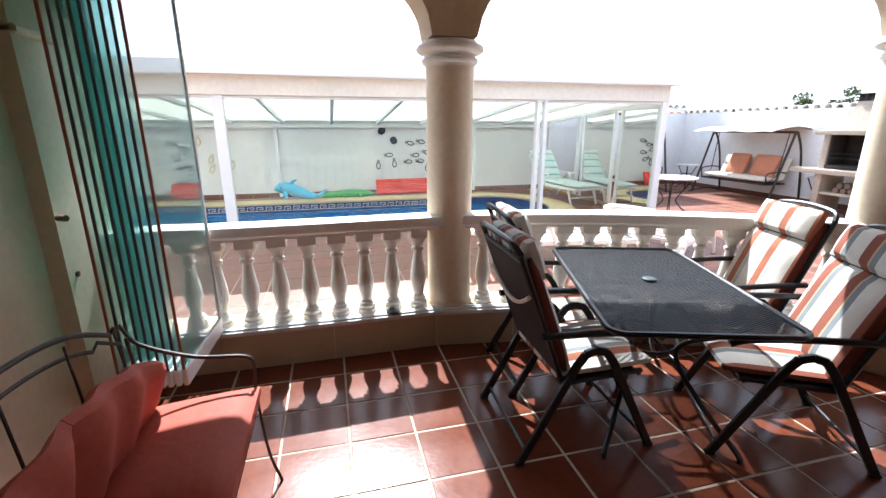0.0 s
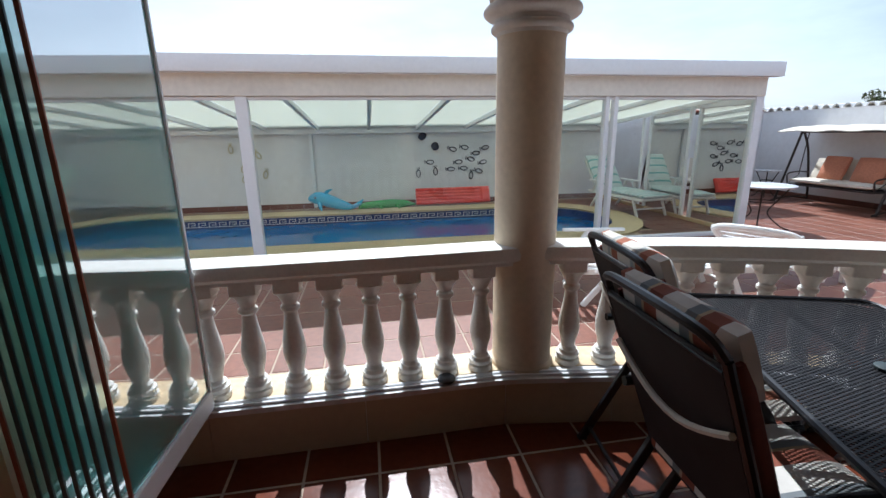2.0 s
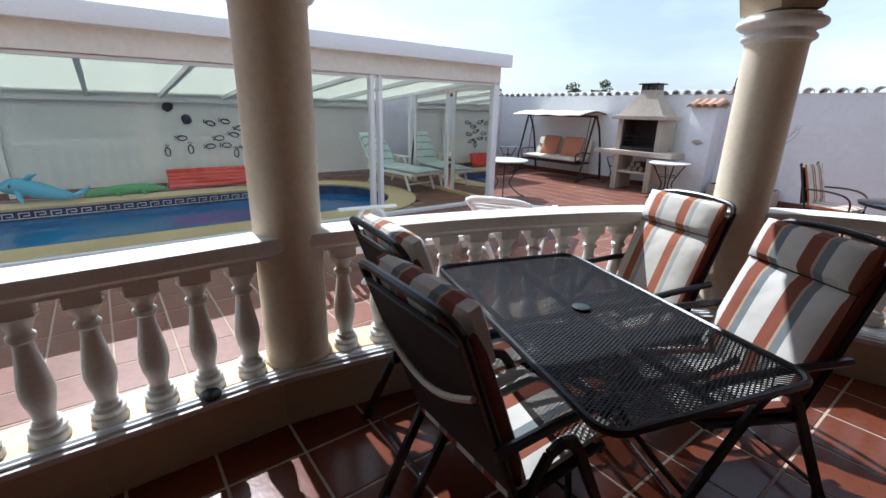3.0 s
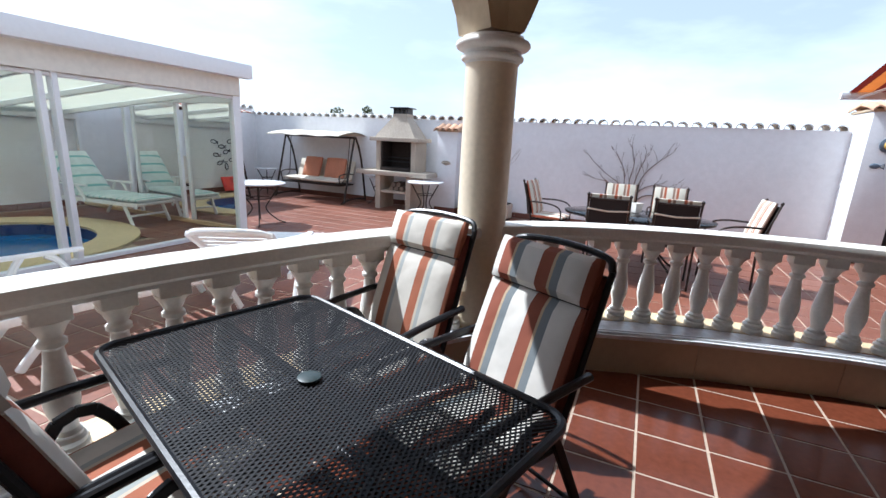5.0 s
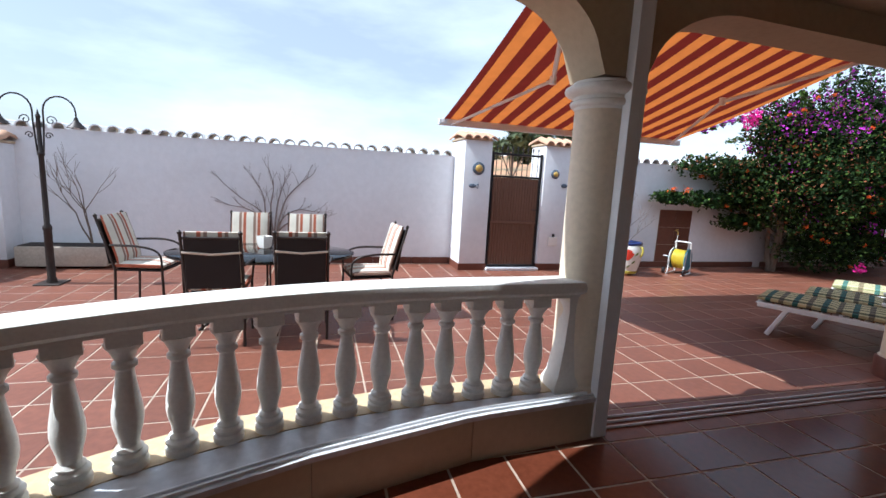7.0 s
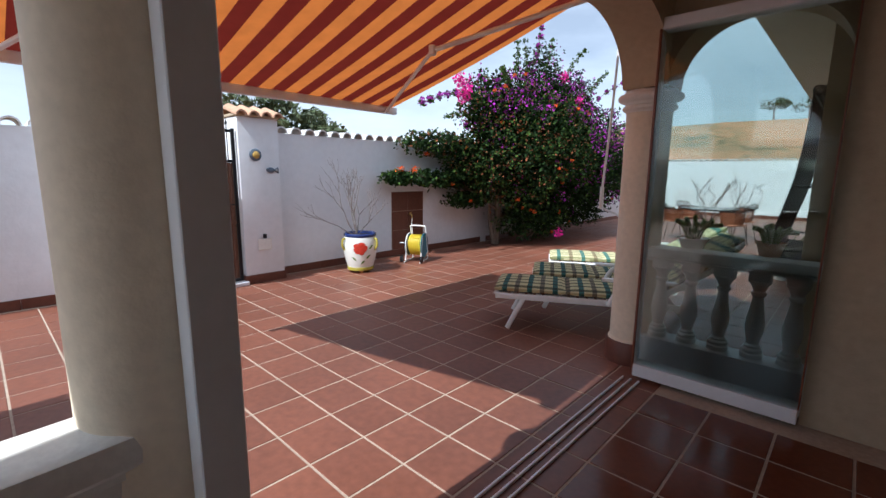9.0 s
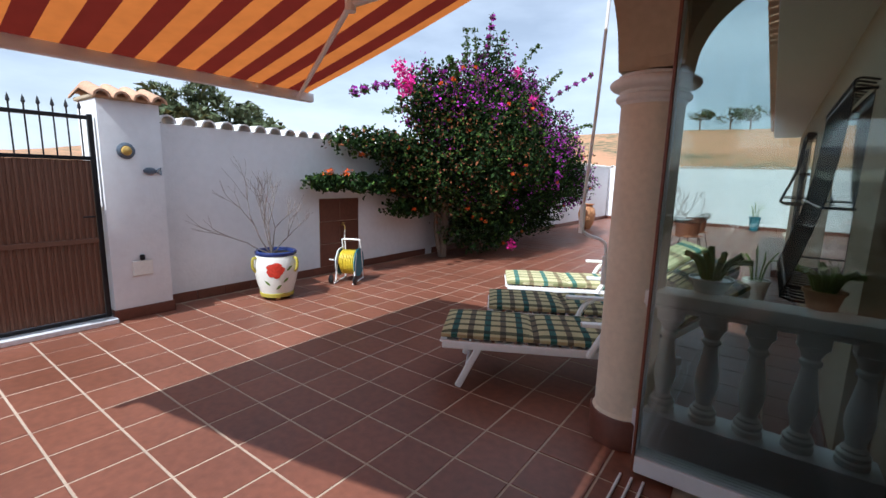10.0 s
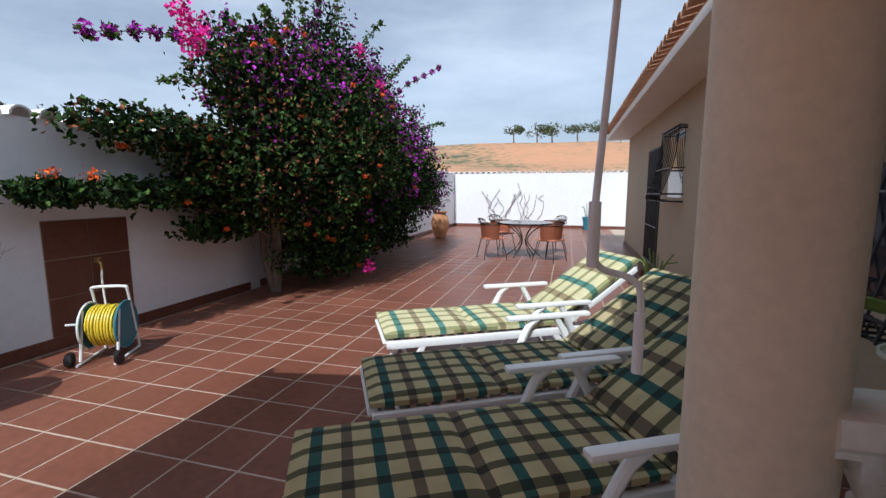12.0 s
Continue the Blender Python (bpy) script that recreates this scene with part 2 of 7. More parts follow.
DRY_LEAF = mat("brown_dry_bract", (0.20, 0.075, 0.035), 0.8, grain=0.2, scale=3, bump=0, vary=0.5, island=True)
PURPLE = mat("purple_bract", (0.36, 0.035, 0.36), 0.6, grain=0.15, scale=3, bump=0, vary=0.5, island=True)
PINK = mat("magenta_bract", (0.72, 0.03, 0.30), 0.6, grain=0.1, scale=3, bump=0, vary=0.3, island=True)
ORANGE = mat("orange_red_flower", (0.75, 0.14, 0.03), 0.6, grain=0.1, scale=3, bump=0, vary=0.4, island=True)
for leafy in (DARK_LEAF, LIGHT_LEAF, PURPLE, DRY_LEAF, ORANGE, PINK):
    leafy.node_tree.nodes["Principled BSDF"].inputs["Specular IOR Level"].default_value = 0.15
BARK = mat("grey_brown_bark", (0.16, 0.12, 0.09), 0.9, grain=0.2, scale=10, bump=0.8)
TWIG = mat("dry_grey_twig", (0.22, 0.18, 0.16), 0.9, grain=0.15, scale=10, bump=0.3)
CLAY = mat("terracotta_urn", (0.50, 0.24, 0.11), 0.8, grain=0.12, scale=8, bump=0.3)
GLASS_CLEAR = clear_glass("clear_pane", (0.92, 0.96, 0.95))
# Teal share stands in for the bright sky seen through the folded panes.
GLASS_GREEN = clear_glass("green_tinted_pane", (0.80, 0.95, 0.93), haze=(0.28, (0.42, 0.88, 0.86)))
GLASS_DOOR = clear_glass("grey_green_door_pane", (0.86, 0.90, 0.89))
GLASS_SMOKE = clear_glass("smoked_table_glass", (0.20, 0.25, 0.27), 0.05)


# ---- mesh helpers ----
def dress(ob, material, sharp=35):
    me = ob.data
    for m in material if isinstance(material, (list, tuple)) else [material]:
        me.materials.append(m)
    me.polygons.foreach_set("use_smooth", [True] * len(me.polygons))
    me.set_sharp_from_angle(angle=radians(sharp))
    return ob


PLACE = {}


def thing(name, m, label="", category="", group="", kind=""):
    """An Empty at the base of a thing, at a pose, that carries its parts."""
    ob = new(name)
    ob.empty_display_size = 0.1
    ob.matrix_world = m
    PLACE[ob.name] = m.copy()
    return tagged(ob, label, category, group, kind)


def part(name, bm, material, parent, label="", kind="", recalc=True):
    """One mesh object under a thing or a part, in the thing's own coordinates."""
    if recalc:
        bmesh.ops.recalc_face_normals(bm, faces=bm.faces)
    me = bpy.data.meshes.new(name)
    bm.to_mesh(me)
    bm.free()
    ob = dress(new(name, me), material)
    ob.parent = parent
    return tagged(ob, label, kind=kind)


def solo(name, bm, material, label="", category="", kind="", group=""):
    bmesh.ops.recalc_face_normals(bm, faces=bm.faces)
    me = bpy.data.meshes.new(name)
    bm.to_mesh(me)
    bm.free()
    return tagged(dress(new(name, me), material), label, category, group, kind)


def box(bm, lo, hi, bevel=0.0, m=None, mi=0):
    """A box between two corners, with its edges bevelled, turned by m."""
    x0, y0, z0 = lo
    x1, y1, z1 = hi
    vs = [bm.verts.new(p) for p in ((x0, y0, z0), (x1, y0, z0), (x1, y1, z0), (x0, y1, z0), (x0, y0, z1), (x1, y0, z1), (x1, y1, z1), (x0, y1, z1))]
    fs = [bm.faces.new([vs[i] for i in q]) for q in ((0, 3, 2, 1), (4, 5, 6, 7), (0, 1, 5, 4), (1, 2, 6, 5), (2, 3, 7, 6), (3, 0, 4, 7))]
    for f in fs:
        f.material_index = mi
    if bevel:
        r = bmesh.ops.bevel(bm, geom=list({e for f in fs for e in f.edges}), offset=bevel, segments=2 if bevel > 0.008 else 1, affect="EDGES", profile=0.6)
        vs = list({v for f in r["faces"] for v in f.verts} | {v for v in vs if v.is_valid})
        for f in r["faces"]:
            f.material_index = mi
    if m is not None:
        bmesh.ops.transform(bm, matrix=m, verts=vs)
    return bm


def B():
    return bmesh.new()


def sheet(bm, a, b, c, d, m=None):
    """One thin face, for a pane."""
    vs = [bm.verts.new(p) for p in (a, b, c, d)]
    bm.faces.new(vs)
    if m is not None:
        bmesh.ops.transform(bm, matrix=m, verts=vs)
    return bm


def tube(bm, pts, r, n=8, closed=False, mi=0, taper=None):
    """A round rod along points; taper gives a radius for each point."""
    pts = [Vector(p) for p in pts]
    rings, up = [], None
    for i, p in enumerate(pts):
        a = pts[i - 1] if i or closed else p
        b = pts[(i + 1) % len(pts)] if i + 1 < len(pts) or closed else p
        d = (b - a).normalized()
        if up is None:
            up = d.orthogonal().normalized()
        up = (up - d * up.dot(d))
        up = up.normalized() if up.length > 1e-5 else d.orthogonal().normalized()
        side, rad = d.cross(up), (taper[i] if taper else r)
        rings.append([bm.verts.new(p + (up * math.cos(t) + side * math.sin(t)) * rad) for t in (2 * math.pi * k / n for k in range(n))])
    for i in range(len(rings) if closed else len(rings) - 1):
        a, b = rings[i], rings[(i + 1) % len(rings)]
        for k in range(n):
            bm.faces.new((a[k], a[(k + 1) % n], b[(k + 1) % n], b[k])).material_index = mi
    if not closed:
        bm.faces.new(rings[0][::-1]).material_index = mi
        bm.faces.new(rings[-1]).material_index = mi
    return bm


def lathe(bm, profile, n=20, at=(0, 0, 0), mi=0, cap=True):
    """A turned body round z from (radius, height) pairs."""
    rings = [[bm.verts.new((at[0] + r * math.cos(t), at[1] + r * math.sin(t), at[2] + z)) for t in (2 * math.pi * k / n for k in range(n))] for r, z in profile]
    for a, b in zip(rings, rings[1:]):
        for k in range(n):
            bm.faces.new((a[k], a[(k + 1) % n], b[(k + 1) % n], b[k])).material_index = mi
    if cap:
        bm.faces.new(rings[0][::-1]).material_index = mi
        bm.faces.new(rings[-1]).material_index = mi
    return bm


def smooth_line(pts, per=8):
    """Catmull-Rom through points of any dimension."""
    pts = [Vector(p) for p in pts]
    ext = [pts[0] * 2 - pts[1], *pts, pts[-1] * 2 - pts[-2]]
    out = []
    for i in range(1, len(ext) - 2):
        a, b, c, d = ext[i - 1:i + 3]
        for k in range(per):
            t = k / per
            out.append(0.5 * ((2 * b) + (c - a) * t + (2 * a - 5 * b + 4 * c - d) * t * t + (3 * b - a - 3 * c + d) * t ** 3))
    return out + [pts[-1]]


def resample(pts, step=None, count=None):
    pts = [Vector(p) for p in pts]
    lens = [0.0]
    for a, b in zip(pts, pts[1:]):
        lens.append(lens[-1] + (b - a).length)
    count = count or max(1, round(lens[-1] / step))
    out = []
    for k in range(count + 1):
        s, i = lens[-1] * k / count, 0
        while i < len(lens) - 2 and lens[i + 1] < s:
            i += 1
        out.append(pts[i].lerp(pts[i + 1], (s - lens[i]) / max(lens[i + 1] - lens[i], 1e-9)))
    return out


def sideways(pts, off):
    """A plan line shifted to its left by off."""
    out = []
    for i, p in enumerate(pts):
        a, b = pts[max(i - 1, 0)], pts[min(i + 1, len(pts) - 1)]
        d = Vector((b.x - a.x, b.y - a.y)).normalized()
        out.append(Vector((p.x - d.y * off, p.y + d.x * off, p.z if len(p) > 2 else 0)))
    return out


def ribbon(bm, left, right, low, high, mi=0):
    """A solid wall between two plan lines; low and high are numbers or functions of the station 0..1."""
    n = len(left)
    f = lambda h, i: h(i / (n - 1)) if callable(h) else h
    rows = [[bm.verts.new((left[i].x, left[i].y, f(low, i))), bm.verts.new((right[i].x, right[i].y, f(low, i))),
             bm.verts.new((right[i].x, right[i].y, f(high, i))), bm.verts.new((left[i].x, left[i].y, f(high, i)))] for i in range(n)]
    for a, b in zip(rows, rows[1:]):
        for k in range(4):
            bm.faces.new((a[k], a[(k + 1) % 4], b[(k + 1) % 4], b[k])).material_index = mi
    bm.faces.new(rows[0]).material_index = mi
    bm.faces.new(rows[-1][::-1]).material_index = mi
    return bm


def cushion(bm, w, d, h, m=None, puff=0.25, nx=8, ny=8, mi=0):
    """A soft pad centred at the origin, lying flat, w by d by h, rounded at its rim."""
    def side(s):
        g = []
        for i in range(nx + 1):
            row = []
            for j in range(ny + 1):
                u, v = i / nx * 2 - 1, j / ny * 2 - 1
                k = (1 - abs(u) ** 5) * (1 - abs(v) ** 5)
                row.append((u * w / 2 * (1 - 0.02 * v * v), v * d / 2, s * h / 2 * (0.35 + 0.65 * k ** 0.5) * (1 + puff * (0.5 - abs(u) ** 2 * 0.5 - abs(v) ** 2 * 0.5) * 0.5)))
            g.append(row)
        return g
    vs = [[[bm.verts.new(p) for p in row] for row in side(s)] for s in (1, -1)]
    for i in range(nx):
        for j in range(ny):
            a, b = vs[0], vs[1]
            bm.faces.new((a[i][j], a[i + 1][j], a[i + 1][j + 1], a[i][j + 1])).material_index = mi
            bm.faces.new((b[i][j], b[i][j + 1], b[i + 1][j + 1], b[i + 1][j])).material_index = mi
    rim = [(i, 0) for i in range(nx)] + [(nx, j) for j in range(ny)] + [(i, ny) for i in range(nx, 0, -1)] + [(0, j) for j in range(ny, 0, -1)]
    for (i, j), (k, l) in zip(rim, rim[1:] + rim[:1]):
        bm.faces.new((vs[0][i][j], vs[1][i][j], vs[1][k][l], vs[0][k][l])).material_index = mi
    if m is not None:
        bmesh.ops.transform(bm, matrix=m, verts=[v for s in vs for r in s for v in r])
    return bm


def arc(cx, cz, r, a0, a1, n=8):
    return [(cx + r * math.cos(radians(a0 + (a1 - a0) * k / n)), cz + r * math.sin(radians(a0 + (a1 - a0) * k / n))) for k in range(n + 1)]


# ---- ground, hills, floors ----
def ground_height(x, y):
    away = max(0.0, -y - 32) / 90
    ridge = 15.5 * min(away, 1) ** 1.3 * (0.75 + 0.25 * math.sin(x * 0.021 + 1.0))
    east = 7 * min(max(0.0, x - 45) / 160, 1) * (1 if y < 25 else max(0, 1 - (y - 25) / 60))
    rough = noise.fractal((x * 0.02, y * 0.02, 0.3), 1.0, 2.0, 5) * 2.2 * min(1, (max(abs(x - 5), abs(y)) / 60))
    return -1.5 + ridge + east + rough * (1 if max(abs(x - 5), abs(y + 3)) > 28 else 0)


HILL = bpy.data.materials.new("dry_hillside")
HILL.use_nodes = True
hn, hl = HILL.node_tree.nodes, HILL.node_tree.links
hn["Principled BSDF"].inputs["Roughness"].default_value = 0.95
hgeo, h1, h2, hr, hx = hn.new("ShaderNodeNewGeometry"), hn.new("ShaderNodeTexNoise"), hn.new("ShaderNodeTexNoise"), hn.new("ShaderNodeValToRGB"), hn.new("ShaderNodeMix")
h1.inputs["Scale"].default_value, h1.inputs["Detail"].default_value = 0.035, 9
h2.inputs["Scale"].default_value, h2.inputs["Detail"].default_value = 0.6, 8
hx.inputs["Factor"].default_value = 0.45
hl.new(hgeo.outputs["Position"], h1.inputs["Vector"])
hl.new(hgeo.outputs["Position"], h2.inputs["Vector"])
hl.new(h1.outputs["Fac"], hx.inputs["A"])
hl.new(h2.outputs["Fac"], hx.inputs["B"])
hl.new(hx.outputs["Result"], hr.inputs["Fac"])
for k, (p, c) in enumerate(((0.38, (0.085, 0.09, 0.045)), (0.45, (0.24, 0.17, 0.09)), (0.50, (0.40, 0.22, 0.115)), (0.60, (0.48, 0.24, 0.13)))):
    e = hr.color_ramp.elements[k] if k < 2 else hr.color_ramp.elements.new(p)
    e.position, e.color = p, (*c, 1)
hl.new(hr.outputs["Color"], hn["Principled BSDF"].inputs["Base Color"])

bm = B()
marks = sorted({*(-3000, -1500, -800, -500, 500, 800, 1500, 3000), *range(-340, 341, 10)})
net = [[bm.verts.new((x, y, ground_height(x, y) if max(abs(x), abs(y)) < 500 else (15 if y < -100 else 2) * (1 if abs(x) < 900 else 0.3))) for y in marks] for x in marks]
for i in range(len(marks) - 1):
    for j in range(len(marks) - 1):
        bm.faces.new((net[i][j], net[i + 1][j], net[i + 1][j + 1], net[i][j + 1]))
solo("ground", bm, HILL, "dry ochre hillside and fields around the walled yard", "ground", "structure")

T, X0, Y0 = 0.33, 5.28, 1.155
POOL = (-3.6, 6.0, 8.85, 11.25)


def roman_end(x, y, grow=0.0):
    """Inside the pool: a rectangle with a half-round bay at its east end."""
    x0, x1, y0, y1 = POOL[0] - grow, POOL[1] - 1.2, POOL[2] - grow, POOL[3] + grow
    mid = (y0 + y1) / 2
    return (x0 < x < x1 and y0 < y < y1) or (x >= x1 and ((x - x1) / (1.0 + grow)) ** 2 + ((y - mid) / ((y1 - y0) / 2)) ** 2 < 1)


bm = B()
for lo, hi in (((-5.5, -18.2, -1.4), (11.6, POOL[2] - 0.01, -0.003)), ((-5.5, POOL[3] + 0.01, -1.4), (11.9, 12.9, -0.003)),
               ((POOL[1] + 0.01, POOL[2] - 0.01, -1.4), (11.9, POOL[3] + 0.01, -0.003)), ((-5.5, POOL[2] - 0.01, -1.4), (POOL[0] - 0.01, POOL[3] + 0.01, -0.003))):
    box(bm, lo, hi)
floor = solo("floor", bm, GROUT, "sand-coloured mortar bed under brown terracotta tiles", "floor", "structure")


# ---- walls round the yard ----
bm = B()
box(bm, (10.95, 0.2, -0.6), (11.2, 12.6, 1.86))
wall_east = solo("wall_east", bm, WHITE_WALL, "white lime-washed yard wall with a scalloped tile coping", "wall", "structure")
bm = B()
box(bm, (10.6, -17.9, -0.6), (10.85, -1.6, 1.95))
wall_gate_side = solo("wall_south_east", bm, WHITE_WALL, "white lime-washed wall behind the bougainvillea", "wall", "structure")
bm = B()
box(bm, (3.0, -17.95, -0.6), (10.6, -17.65, 1.98))
wall_far = solo("wall_far", bm, WHITE_WALL, "bright sunlit white end wall with tile coping", "wall", "structure")
bm = B()
box(bm, (-5.4, 12.2, -0.6), (10.95, 12.45, 2.0))
wall_pool = solo("wall_north", bm, WHITE_WALL, "white wall behind the covered pool", "wall", "structure")


def coping(parent, ax, fixed, a, b, z, across=0.34, pitch=0.21):
    """Barrel tiles laid across a wall's top, side by side."""
    n = round((b - a) / pitch)
    bm = B()
    prof = arc(0, 0, 0.085, 0, 180, 8)
    front = [bm.verts.new((-across / 2, u, w)) for u, w in prof]
    rear = [bm.verts.new((across / 2, u, w)) for u, w in prof]
    inf = [bm.verts.new((-across / 2, u * 0.8, w * 0.8)) for u, w in prof]
    inr = [bm.verts.new((across / 2, u * 0.8, w * 0.8)) for u, w in prof]
    for k in range(len(prof) - 1):
        bm.faces.new((front[k], front[k + 1], rear[k + 1], rear[k]))
        bm.faces.new((front[k], inf[k], inf[k + 1], front[k + 1]))
        bm.faces.new((rear[k], rear[k + 1], inr[k + 1], inr[k]))
    bmesh.ops.recalc_face_normals(bm, faces=bm.faces)
    me = bpy.data.meshes.new("coping_tile")
    bm.to_mesh(me)
    bm.free()
    me.materials.append(WHITE_TILE)
    me.polygons.foreach_set("use_smooth", [True] * len(me.polygons))
    me.set_sharp_from_angle(angle=radians(35))
    for k in range(n):
        ob = new("coping_tile", me)
        s = a + (k + 0.5) * (b - a) / n
        wob = random.uniform(-0.006, 0.006)
        ob.matrix_world = pose(fixed, s, z + wob, 0, 0, random.uniform(-2, 2)) if ax == "y" else pose(s, fixed, z + wob, 0, 0, 90 + random.uniform(-2, 2))
        ob.parent = parent


def skirting(a, b, thick=0.012, h=0.11):
    """Tile skirting along a wall, on the left of the line from a to b, with joints."""
    bm = B()
    d = Vector((b[0] - a[0], b[1] - a[1], 0))
    n = max(1, round(d.length / 0.33))
    u, s = d.normalized(), d.length / n
    ang = math.degrees(math.atan2(u.y, u.x))
    for k in range(n):
        box(bm, (k * s + 0.002, 0, 0), ((k + 1) * s - 0.002, thick, h), 0.002, pose(a[0], a[1], 0, 0, 0, ang))
    return solo("baseboard", bm, SKIRT, "dark brown tile skirting at the foot of the wall", "skirting", "structure")


skirting((10.95, 0.28), (10.95, 6.9))
skirting((10.95, 7.45), (10.95, 12.2))
skirting((10.95, 12.2), (7.2, 12.2))
skirting((6.95, 12.2), (-5.3, 12.2))
skirting((10.6, -17.6), (10.6, -6.4))
skirting((10.6, -6.2), (10.6, -1.68))
skirting((3.0, -17.65), (10.6, -17.65))


# ---- gate with its two piers ----
def roof_cap(parent, x0, x1, y0, y1, z):
    """A little tiled roof over a pier: barrel tiles that fall to the front and hang over."""
    n = max(2, round((y1 - y0 + 0.1) / 0.15))
    for k in range(n):
        y = y0 - 0.05 + (k + 0.5) * (y1 - y0 + 0.1) / n
        bm = B()
        prof, inner = arc(0, 0, 0.07, 0, 180, 8), arc(0, 0, 0.052, 0, 180, 8)
        ends = []
        for x, dz in ((x0 - 0.10, -0.03), (x0 + 0.12, 0.03), ((x0 + x1) / 2, 0.07), (x1 + 0.08, 0.0)):
            ends.append(([bm.verts.new((x, y + u, z + dz + w)) for u, w in prof], [bm.verts.new((x, y + u, z + dz + w)) for u, w in inner]))
        for (oa, ia), (ob_, ib) in zip(ends, ends[1:]):
            for i in range(8):
                bm.faces.new((oa[i], oa[i + 1], ob_[i + 1], ob_[i]))
                bm.faces.new((ia[i], ib[i], ib[i + 1], ia[i + 1]))
        for o, i_ in (ends[0], ends[-1]):
            for i in range(8):
                bm.faces.new((o[i], i_[i], i_[i + 1], o[i + 1]))
        part("roof_tile", bm, ROOF_TILE, parent, "weathered clay barrel tile")


def pier(name, x0, x1, y0, y1, h, label):
    bm = B()
    box(bm, (x0, y0, -0.2), (x1, y1, h), 0.012)
    ob = solo(name, bm, WHITE_WALL, label, "pier", "structure")
    bm = B()
    box(bm, (x0 - 0.02, y0 - 0.02, h), (x1 + 0.02, y1 + 0.02, h + 0.035), 0.008)
    part("cornice", bm, CREAM_WALL, ob, "cream cornice band")
    roof_cap(ob, x0, x1, y0, y1, h + 0.03)
    bm = B()
    box(bm, (x0 - 0.013, y0 - 0.013, 0), (x0 - 0.001, y1 + 0.013, 0.11), 0.002)
    box(bm, (x0, y0 - 0.013, 0), (x1, y0 - 0.001, 0.11), 0.002)
    box(bm, (x0, y1 + 0.001, 0), (x1, y1 + 0.013, 0.11), 0.002)
    part("skirting", bm, SKIRT, ob, "brown tile skirting")
    return ob


pier_left = pier("gate_pier", 10.38, 11.1, -0.19, 0.27, 2.10, "white gate pier with a clay tile cap, on the side of the dining set")
pier_right = pier("gate_pier", 10.38, 10.9, -1.66, -1.14, 2.10, "white gate pier with a clay tile cap, with a bell box on it")
bm = B()
box(bm, (10.3, -1.14, 0.0), (10.8, -0.19, 0.05), 0.006)
solo("door_sill", bm, MARBLE, "grey marble sill under the gate", "sill", "structure")

gate = thing("door_gate", pose(10.44, -0.665, 0.05), "brown ribbed sheet-metal gate in a black frame, closed, with a spiked grille on top", "gate", kind="structure")
bm = B()
for y in (-0.455, 0.415):
    box(bm, (-0.02, y, 0), (0.02, y + 0.04, 1.90), 0.004)
for z in (0.0, 1.49, 1.85):
    box(bm, (-0.018, -0.415, z), (0.018, 0.415, z + 0.035), 0.004)
part("gate_frame", bm, DARK_METAL, gate, "black square steel frame")
for z0, z1 in ((0.037, 0.73), (0.775, 1.488)):
    bm = B()
    pts, x = [], -0.414
    while x < 0.41:
        for dx, off in ((0, 0.006), (0.018, 0.006), (0.024, -0.006), (0.042, -0.006)):
            pts.append((off, min(x + dx, 0.414)))
        x += 0.048
    lo = [bm.verts.new((px, py, z0)) for px, py in pts]
    hi = [bm.verts.new((px, py, z1)) for px, py in pts]
    for k in range(len(pts) - 1):
        bm.faces.new((lo[k], lo[k + 1], hi[k + 1], hi[k]))
    part("gate_panel", bm, BROWN_METAL, gate, "brown ribbed sheet panel", recalc=False)
bm = B()
box(bm, (-0.014, -0.415, 0.73), (0.014, 0.415, 0.775), 0.003)
part("mid_rail", bm, BROWN_METAL, gate)
for k in range(9):
    y = -0.37 + k * 0.0925
    bm = B()
    tube(bm, [(0, y, 1.525), (0, y, 1.94)], 0.007, 6)
    lathe(bm, [(0.007, 0), (0.016, 0.015), (0.012, 0.035), (0.001, 0.075)], 6, (0, y, 1.935))
    part("spiked_bar", bm, DARK_METAL, gate, "black bar with a spear tip")
bm = B()
tube(bm, [(-0.03, -0.39, 0.98), (-0.06, -0.39, 0.98), (-0.06, -0.30, 0.98)], 0.008, 8)
part("handle", bm, DARK_METAL, gate, "black lever handle")

# ---- terrace plinth, ledge, columns ----
def v3(pts):
    return [Vector((*p, 0)) for p in pts]


FACE_A = v3([(0.3, 4.66), (0.9, 4.66), (1.6, 4.665), (2.3, 4.68), (2.85, 4.60), (3.55, 4.43), (4.25, 4.15), (4.85, 3.72), (5.14, 3.22), (5.40, 2.48), (5.59, 1.68), (5.67, 0.82)])
RAIL_A = smooth_line(v3([(0.2, 4.79), (0.9, 4.78), (1.6, 4.79), (2.44, 4.82)]), 6)
RAIL_B = smooth_line(v3([(2.44, 4.82), (2.95, 4.74), (3.5, 4.60), (4.1, 4.37), (4.6, 4.10), (5.0, 3.82)]), 6)
RAIL_C = smooth_line(v3([(5.0, 3.82), (5.25, 3.55), (5.44, 3.22), (5.58, 2.88), (5.68, 2.55), (5.75, 2.2), (5.785, 1.85), (5.80, 1.5), (5.81, 1.2), (5.84, 0.9)]), 6)
LINE = RAIL_A[:-1] + RAIL_B[:-1] + RAIL_C
OUTER = resample(sideways(LINE, 0.15), count=60)
INNER = resample(FACE_A, count=60)
LEDGE = 0.265
bm = B()
ribbon(bm, OUTER, resample(sideways(FACE_A, 0.012), count=60), -0.3, LEDGE - 0.026)
plinth = solo("trim_plinth", bm, WHITE_WALL, "low curved kerb under the balustrade", "plinth", "structure")
